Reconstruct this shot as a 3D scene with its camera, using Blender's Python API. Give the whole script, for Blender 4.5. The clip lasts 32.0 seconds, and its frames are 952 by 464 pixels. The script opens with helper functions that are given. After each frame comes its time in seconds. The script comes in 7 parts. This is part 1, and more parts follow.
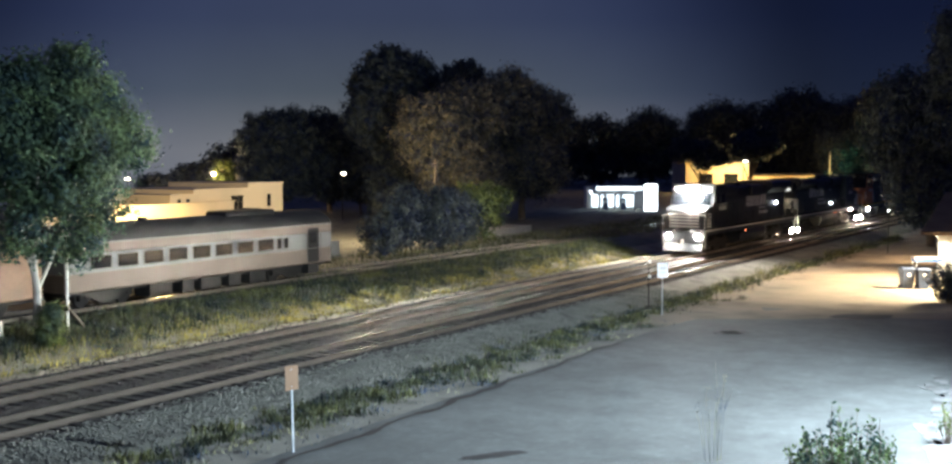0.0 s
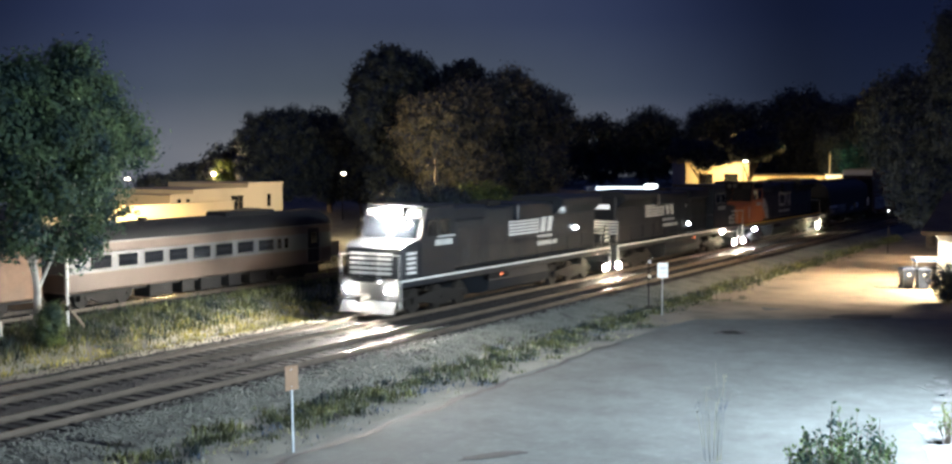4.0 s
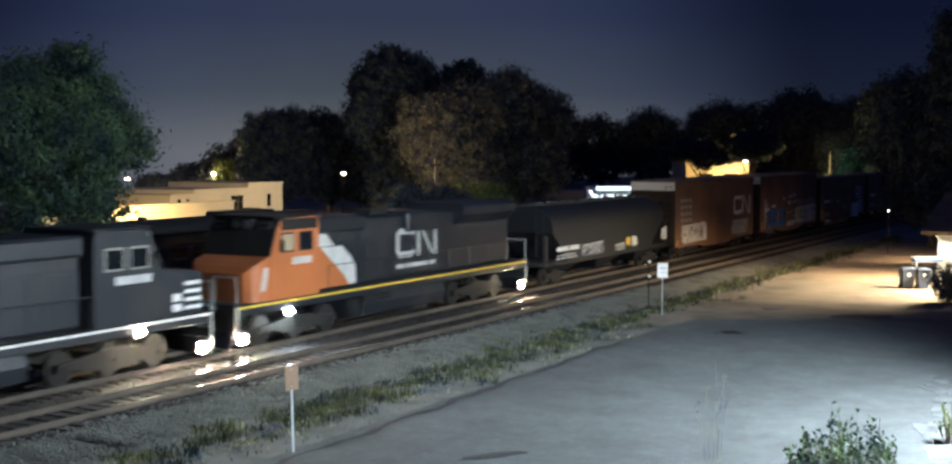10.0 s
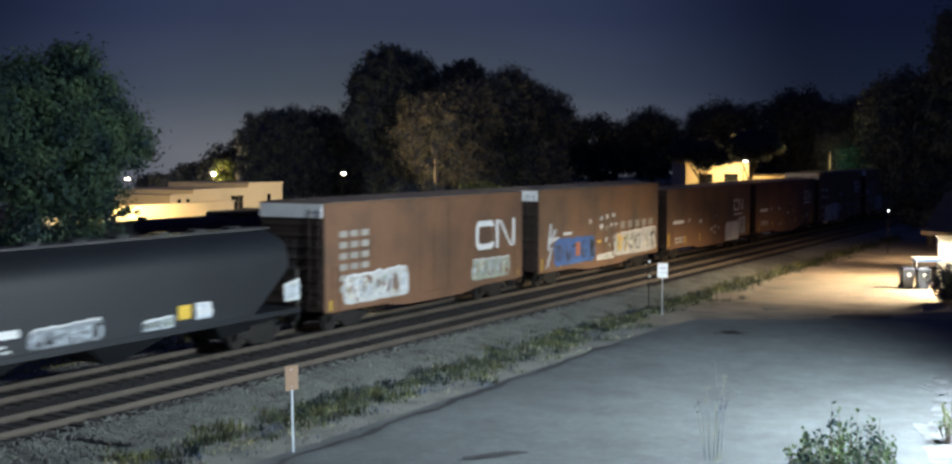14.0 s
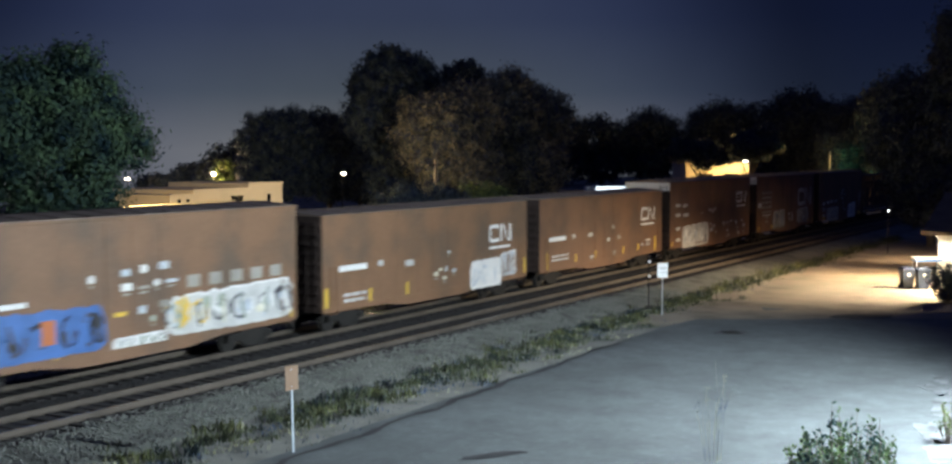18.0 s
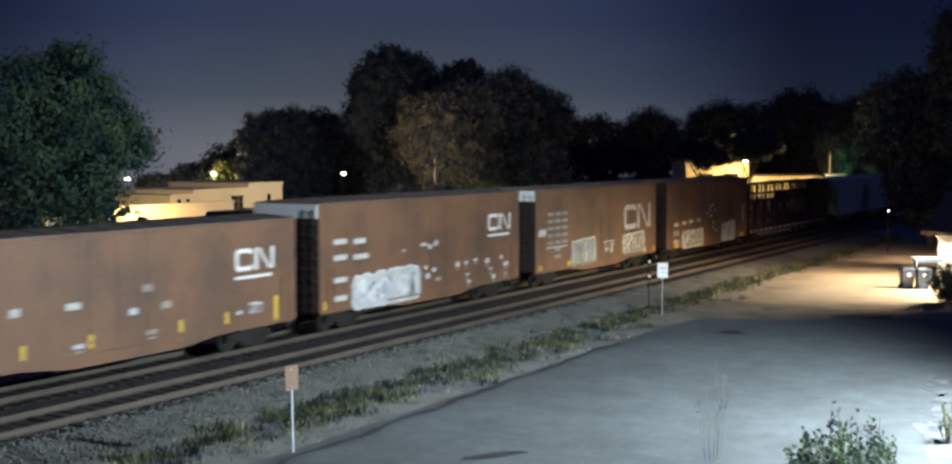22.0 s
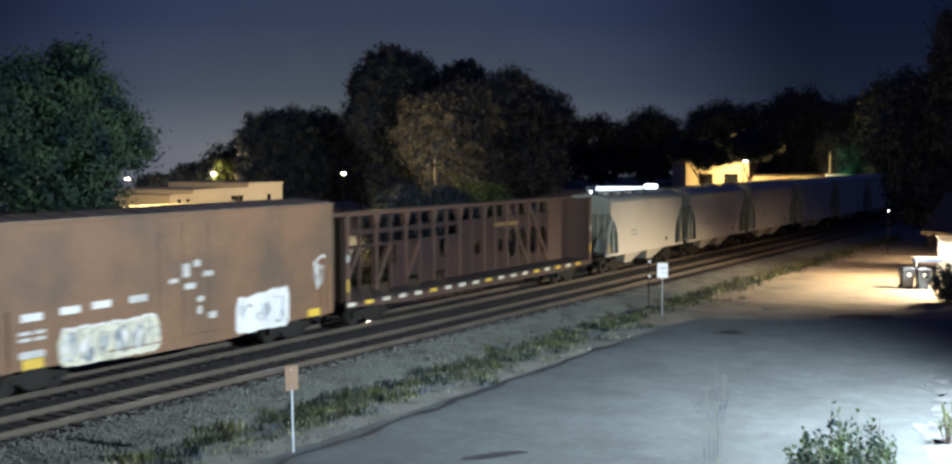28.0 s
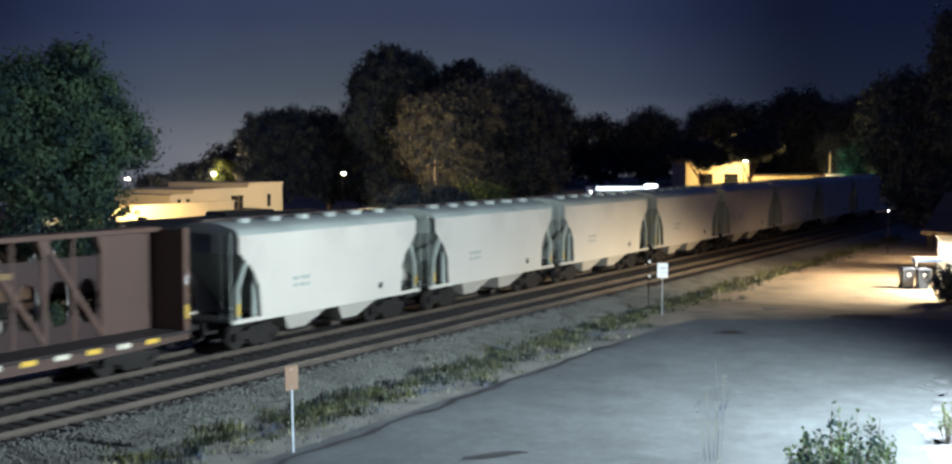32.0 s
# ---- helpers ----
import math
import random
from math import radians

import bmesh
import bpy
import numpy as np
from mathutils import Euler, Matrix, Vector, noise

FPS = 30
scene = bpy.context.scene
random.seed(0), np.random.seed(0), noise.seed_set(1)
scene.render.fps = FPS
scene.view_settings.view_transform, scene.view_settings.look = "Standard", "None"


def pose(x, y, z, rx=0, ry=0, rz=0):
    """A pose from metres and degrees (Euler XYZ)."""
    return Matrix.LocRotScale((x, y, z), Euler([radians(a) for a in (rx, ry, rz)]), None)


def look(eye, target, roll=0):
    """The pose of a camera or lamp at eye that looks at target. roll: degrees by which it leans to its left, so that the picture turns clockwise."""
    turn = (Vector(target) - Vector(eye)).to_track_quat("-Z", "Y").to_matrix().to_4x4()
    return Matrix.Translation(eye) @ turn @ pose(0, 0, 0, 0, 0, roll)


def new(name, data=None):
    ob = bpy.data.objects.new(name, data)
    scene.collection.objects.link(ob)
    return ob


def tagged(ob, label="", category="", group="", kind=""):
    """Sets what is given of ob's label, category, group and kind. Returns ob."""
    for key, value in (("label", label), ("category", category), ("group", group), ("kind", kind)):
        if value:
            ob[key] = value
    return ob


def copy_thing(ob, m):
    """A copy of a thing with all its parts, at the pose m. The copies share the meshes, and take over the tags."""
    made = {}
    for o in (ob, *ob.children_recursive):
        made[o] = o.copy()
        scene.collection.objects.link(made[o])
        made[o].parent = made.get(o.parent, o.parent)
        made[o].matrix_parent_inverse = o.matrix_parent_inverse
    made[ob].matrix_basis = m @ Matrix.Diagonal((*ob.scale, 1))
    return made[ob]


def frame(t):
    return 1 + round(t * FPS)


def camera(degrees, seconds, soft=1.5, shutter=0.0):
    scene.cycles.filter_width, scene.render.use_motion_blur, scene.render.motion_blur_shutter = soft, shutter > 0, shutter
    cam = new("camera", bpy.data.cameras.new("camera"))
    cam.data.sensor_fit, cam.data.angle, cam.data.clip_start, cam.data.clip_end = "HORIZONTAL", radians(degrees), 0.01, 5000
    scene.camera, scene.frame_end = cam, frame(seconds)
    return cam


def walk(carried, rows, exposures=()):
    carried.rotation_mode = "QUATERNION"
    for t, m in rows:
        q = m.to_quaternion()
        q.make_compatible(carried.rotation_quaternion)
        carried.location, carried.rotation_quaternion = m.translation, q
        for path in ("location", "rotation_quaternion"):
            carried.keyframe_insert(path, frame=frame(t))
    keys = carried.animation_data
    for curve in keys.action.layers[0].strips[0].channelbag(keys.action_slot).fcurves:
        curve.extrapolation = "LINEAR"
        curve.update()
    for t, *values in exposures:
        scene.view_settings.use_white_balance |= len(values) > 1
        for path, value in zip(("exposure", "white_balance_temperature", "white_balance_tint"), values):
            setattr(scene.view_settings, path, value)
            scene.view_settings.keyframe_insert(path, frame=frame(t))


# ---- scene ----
CAM_EYE = (0.0, 0.0, 6.9)
CAM_POSE = look(CAM_EYE, (0.0 + 100 * math.cos(radians(29.46)), 100 * math.sin(radians(29.46)), 6.9 - 100 * 135 / 2100))
cam = camera(2 * math.degrees(math.atan(784 / 2100)), 32.0, soft=2.6, shutter=1.0)
walk(cam, [(0.0, CAM_POSE), (32.0, CAM_POSE)], exposures=[(0.0, 0.22, 6500, 10), (5.6, 0.22, 6500, 10), (7.0, -0.2, 6500, 10), (9.0, -0.14, 6500, 10), (13.0, -0.04, 6500, 10), (22.0, -0.04, 6500, 10), (28.0, 0.06, 6500, 10), (32.0, 0.15, 6500, 10)])

# ---- night sky ----
world = bpy.data.worlds.new("night_sky")
scene.world = world
world.use_nodes = True
wn, wl = world.node_tree.nodes, world.node_tree.links
wn.clear()
w_out = wn.new("ShaderNodeOutputWorld")
w_bg = wn.new("ShaderNodeBackground")
w_tc = wn.new("ShaderNodeTexCoord")
w_sep = wn.new("ShaderNodeSeparateXYZ")
wl.new(w_tc.outputs["Generated"], w_sep.inputs[0])
w_ramp = wn.new("ShaderNodeValToRGB")
w_ramp.color_ramp.elements[0].position, w_ramp.color_ramp.elements[0].color = 0.0, (0.076, 0.079, 0.084, 1)
w_ramp.color_ramp.elements[1].position, w_ramp.color_ramp.elements[1].color = 0.35, (0.04, 0.051, 0.108, 1)
w_high = w_ramp.color_ramp.elements.new(0.2)
w_high.color = (0.015, 0.02, 0.045, 1)
w_mid = w_ramp.color_ramp.elements.new(0.1)
w_mid.color = (0.02, 0.0265, 0.047, 1)
w_low = w_ramp.color_ramp.elements.new(0.045)
w_low.color = (0.035, 0.0435, 0.056, 1)
wl.new(w_sep.outputs["Z"], w_ramp.inputs[0])
# town glow: stronger towards the north-west
w_dir = wn.new("ShaderNodeVectorMath")
w_dir.operation = "DOT_PRODUCT"
w_dir.inputs[1].default_value = (math.cos(radians(34)), math.sin(radians(34)), 0)
wl.new(w_tc.outputs["Generated"], w_dir.inputs[0])
w_map = wn.new("ShaderNodeMapRange")
w_map.inputs["From Min"].default_value, w_map.inputs["From Max"].default_value = 0.94, 1.0
w_map.interpolation_type = "SMOOTHSTEP"
w_map.inputs["To Min"].default_value, w_map.inputs["To Max"].default_value = 0.42, 1.95
wl.new(w_dir.outputs["Value"], w_map.inputs["Value"])
w_cloud = wn.new("ShaderNodeTexNoise")
w_cloud.inputs["Scale"].default_value = 5.0
w_cloud.inputs["Detail"].default_value = 4.0
w_cm = wn.new("ShaderNodeMapRange")
w_cm.inputs["To Min"].default_value, w_cm.inputs["To Max"].default_value = 0.75, 1.25
wl.new(w_tc.outputs["Generated"], w_cloud.inputs["Vector"])
wl.new(w_cloud.outputs["Fac"], w_cm.inputs["Value"])
w_mul = wn.new("ShaderNodeMath")
w_mul.operation = "MULTIPLY"
wl.new(w_map.outputs[0], w_mul.inputs[0])
wl.new(w_cm.outputs[0], w_mul.inputs[1])
# away from the town the night is bluer
w_far = wn.new("ShaderNodeMapRange")
w_far.inputs["From Min"].default_value, w_far.inputs["From Max"].default_value = 0.93, 1.0
w_far.inputs["To Min"].default_value, w_far.inputs["To Max"].default_value = 1.0, 0.0
wl.new(w_dir.outputs["Value"], w_far.inputs["Value"])
w_tint = wn.new("ShaderNodeMix")
w_tint.data_type, w_tint.blend_type = "RGBA", "MULTIPLY"
w_tint.inputs["B"].default_value = (0.68, 0.85, 1.5, 1)
wl.new(w_far.outputs[0], w_tint.inputs["Factor"])
wl.new(w_ramp.outputs[0], w_tint.inputs["A"])
wl.new(w_tint.outputs["Result"], w_bg.inputs["Color"])
wl.new(w_mul.outputs[0], w_bg.inputs["Strength"])
wl.new(w_bg.outputs[0], w_out.inputs["Surface"])


def lamp(name, kind, eye, target, watts, colour, size=0.3, cone=120, blend=0.4):
    data = bpy.data.lights.new(name, kind)
    data.energy, data.color = watts, colour
    if kind == "SPOT":
        data.spot_size, data.spot_blend, data.shadow_soft_size = radians(cone), blend, size
    elif kind == "POINT":
        data.shadow_soft_size = size
    ob = new(name, data)
    ob.matrix_world = look(eye, target)
    return ob


COOL, WARM, SODIUM = (0.76, 0.89, 0.98), (1.0, 0.74, 0.42), (1.0, 0.66, 0.24)
# pole light over the lot
lamp("lot_light", "SPOT", (33.0, 0.5, 8.4), (28, 20, 0), 46500, COOL, 0.35, 155, 0.5)
# warm light beside the bins, hung free of the wall
lamp("wall_light", "SPOT", (69.6, 9.4, 3.9), (69.0, 12.3, -0.4), 24500, (1.0, 0.8, 0.53), 0.12, 126, 0.75)
# two spots added in mid-air to light the gravel, with no fixture
lamp("gravel_spot", "SPOT", (75.0, 14.4, 3.7), (75.8, 17.0, -0.4), 5200, (1.0, 0.68, 0.38), 0.12, 110, 0.6)
lamp("gravel_spot_far", "SPOT", (87.0, 14.4, 3.4), (88.5, 16.6, -0.4), 2600, (1.0, 0.68, 0.38), 0.12, 122, 0.7)
# street light on the near side, up the line
lamp("street_light_near", "SPOT", (-14.0, 6.0, 9.5), (26, 31, 2.5), 6000, COOL, 0.3, 100, 0.6)
# spot added to brighten the white wall corner and counter; no fixture
lamp("wall_corner_light", "SPOT", (75.4, 12.0, 2.1), (75.0, 12.6, 0.6), 420, (1.0, 0.9, 0.7), 0.08, 140, 0.6)
# sodium lights of the yards beyond the tracks
lamp("yard_light_a", "POINT", (57.5, 54.2, 4.6), (60, 57, 2), 5400, SODIUM, 0.3)
lamp("yard_light_b", "POINT", (76.0, 51.8, 6.2), (70, 62, 2), 3700, (1.0, 0.78, 0.45), 0.3)
lamp("street_light_far", "POINT", (97.4, 85.2, 4.4), (97, 85, 0), 3000, (1.0, 0.72, 0.42), 0.25)
lamp("shed_light", "POINT", (189.0, 60.0, 4.6), (196, 62, 0), 9000, SODIUM, 0.4)
lamp("shed_light_b", "POINT", (197.7, 50.9, 3.0), (200, 52, 0), 900, SODIUM, 0.3)
# green light added to tint the far trees; no source is built
lamp("green_tree_light", "POINT", (206.0, 48.6, 3.0), (212, 51, 5), 900, (0.1, 1.0, 0.45), 0.4)


# ---- materials ----
def mat(name, colour, rough=0.6, metal=0.0, vary=0.25, scale=3.0, fine=40.0, bump=0.15, dirt=None, emit=None, strength=0.0, rand=0.0, spec=0.5):
    """A surface with stains at one scale and grain at another."""
    m = bpy.data.materials.new(name)
    m.use_nodes = True
    n, l = m.node_tree.nodes, m.node_tree.links
    b = n["Principled BSDF"]
    b.inputs["Roughness"].default_value, b.inputs["Metallic"].default_value = rough, metal
    b.inputs["Specular IOR Level"].default_value = spec
    tc = n.new("ShaderNodeTexCoord")
    big, small = n.new("ShaderNodeTexNoise"), n.new("ShaderNodeTexNoise")
    big.inputs["Scale"].default_value, big.inputs["Detail"].default_value = scale * 0.2, 5
    small.inputs["Scale"].default_value, small.inputs["Detail"].default_value = fine, 3
    l.new(tc.outputs["Object"], big.inputs["Vector"])
    l.new(tc.outputs["Object"], small.inputs["Vector"])
    ramp = n.new("ShaderNodeValToRGB")
    d = dirt or tuple(c * (1 - vary) for c in colour)
    li = tuple(min(1, c * (1 + vary * 0.5)) for c in colour)
    e = ramp.color_ramp.elements
    e[0].position, e[0].color = 0.3, (*d, 1)
    e[1].position, e[1].color = 0.72, (*li, 1)
    k = e.new(0.5)
    k.color = (*colour, 1)
    l.new(big.outputs["Fac"], ramp.inputs[0])
    mx = n.new("ShaderNodeMix")
    mx.data_type, mx.blend_type = "RGBA", "MULTIPLY"
    mx.inputs["Factor"].default_value = 1.0
    mr = n.new("ShaderNodeMapRange")
    mr.inputs["To Min"].default_value, mr.inputs["To Max"].default_value = 1 - vary * 0.6, 1 + vary * 0.6
    l.new(small.outputs["Fac"], mr.inputs["Value"])
    l.new(ramp.outputs[0], mx.inputs["A"])
    l.new(mr.outputs[0], mx.inputs["B"])
    last = mx.outputs["Result"]
    if rand:
        oi = n.new("ShaderNodeObjectInfo")
        r2 = n.new("ShaderNodeMapRange")
        r2.inputs["To Min"].default_value, r2.inputs["To Max"].default_value = 1 - rand, 1 + rand
        l.new(oi.outputs["Random"], r2.inputs["Value"])
        m2 = n.new("ShaderNodeMix")
        m2.data_type, m2.blend_type = "RGBA", "MULTIPLY"
        m2.inputs["Factor"].default_value = 1.0
        l.new(last, m2.inputs["A"])
        l.new(r2.outputs[0], m2.inputs["B"])
        last = m2.outputs["Result"]
    l.new(last, b.inputs["Base Color"])
    if bump:
        bp = n.new("ShaderNodeBump")
        bp.inputs["Strength"].default_value, bp.inputs["Distance"].default_value = bump, 0.02
        l.new(small.outputs["Fac"], bp.inputs["Height"])
        l.new(bp.outputs[0], b.inputs["Normal"])
    if emit:
        b.inputs["Emission Color"].default_value, b.inputs["Emission Strength"].default_value = (*emit, 1), strength
    return m


def leafy(name, colour, vary=0.5, through_light=0.25):
    """Leaves: each of its own tone, clump shade in the colour, a little light through them."""
    m = bpy.data.materials.new(name)
    m.use_nodes = True
    n, l = m.node_tree.nodes, m.node_tree.links
    b = n["Principled BSDF"]
    b.inputs["Roughness"].default_value = 0.7
    b.inputs["Specular IOR Level"].default_value = 0.12
    g = n.new("ShaderNodeNewGeometry")
    ramp = n.new("ShaderNodeValToRGB")
    ramp.color_ramp.elements[0].color = (*[c * (1 - vary) for c in colour], 1)
    ramp.color_ramp.elements[1].color = (*[c * (1 + vary) for c in colour], 1)
    l.new(g.outputs["Random Per Island"], ramp.inputs[0])
    # boughs run from dark blue to olive: clump shade put into the leaf colour
    tc, big = n.new("ShaderNodeTexCoord"), n.new("ShaderNodeTexNoise")
    big.inputs["Scale"].default_value, big.inputs["Detail"].default_value = 1.1, 3
    l.new(tc.outputs["Object"], big.inputs["Vector"])
    bough = n.new("ShaderNodeValToRGB")
    bough.color_ramp.elements[0].position, bough.color_ramp.elements[0].color = 0.36, (0.35, 0.45, 0.75, 1)
    bough.color_ramp.elements[1].position, bough.color_ramp.elements[1].color = 0.66, (1.7, 1.6, 1.05, 1)
    l.new(big.outputs["Fac"], bough.inputs[0])
    mx = n.new("ShaderNodeMix")
    mx.data_type, mx.blend_type = "RGBA", "MULTIPLY"
    mx.inputs["Factor"].default_value = 1.0
    l.new(ramp.outputs[0], mx.inputs["A"])
    l.new(bough.outputs[0], mx.inputs["B"])
    l.new(mx.outputs["Result"], b.inputs["Base Color"])
    tr = n.new("ShaderNodeBsdfTranslucent")
    l.new(mx.outputs["Result"], tr.inputs["Color"])
    ms = n.new("ShaderNodeMixShader")
    ms.inputs[0].default_value = through_light
    l.new(b.outputs[0], ms.inputs[1])
    l.new(tr.outputs[0], ms.inputs[2])
    l.new(ms.outputs[0], n["Material Output"].inputs["Surface"])
    return m


def asphalt():
    """Old parking-lot asphalt: broad stains, hand-sized scuffs, grit, and pale worn blotches."""
    m = mat("worn_asphalt", (0.088, 0.098, 0.099), 0.85, 0, 0.2, 2.6, 26, 0.3)
    n, l = m.node_tree.nodes, m.node_tree.links
    b = n["Principled BSDF"]
    last = b.inputs["Base Color"].links[0].from_socket
    tc = n.new("ShaderNodeTexCoord")
    for scale, detail, lo, hi, dark, light in ((1.5, 6, 0.35, 0.68, 0.84, 1.15), (0.16, 3, 0.3, 0.7, 0.86, 1.12), (6.0, 4, 0.55, 0.72, 1.0, 1.28)):
        t = n.new("ShaderNodeTexNoise")
        t.inputs["Scale"].default_value, t.inputs["Detail"].default_value, t.inputs["Roughness"].default_value = scale, detail, 0.65
        l.new(tc.outputs["Object"], t.inputs["Vector"])
        k = n.new("ShaderNodeMapRange")
        k.inputs["From Min"].default_value, k.inputs["From Max"].default_value = lo, hi
        k.inputs["To Min"].default_value, k.inputs["To Max"].default_value = dark, light
        l.new(t.outputs["Fac"], k.inputs["Value"])
        x = n.new("ShaderNodeMix")
        x.data_type, x.blend_type = "RGBA", "MULTIPLY"
        x.inputs["Factor"].default_value = 1.0
        l.new(last, x.inputs["A"])
        l.new(k.outputs[0], x.inputs["B"])
        last = x.outputs["Result"]
    l.new(last, b.inputs["Base Color"])
    return m


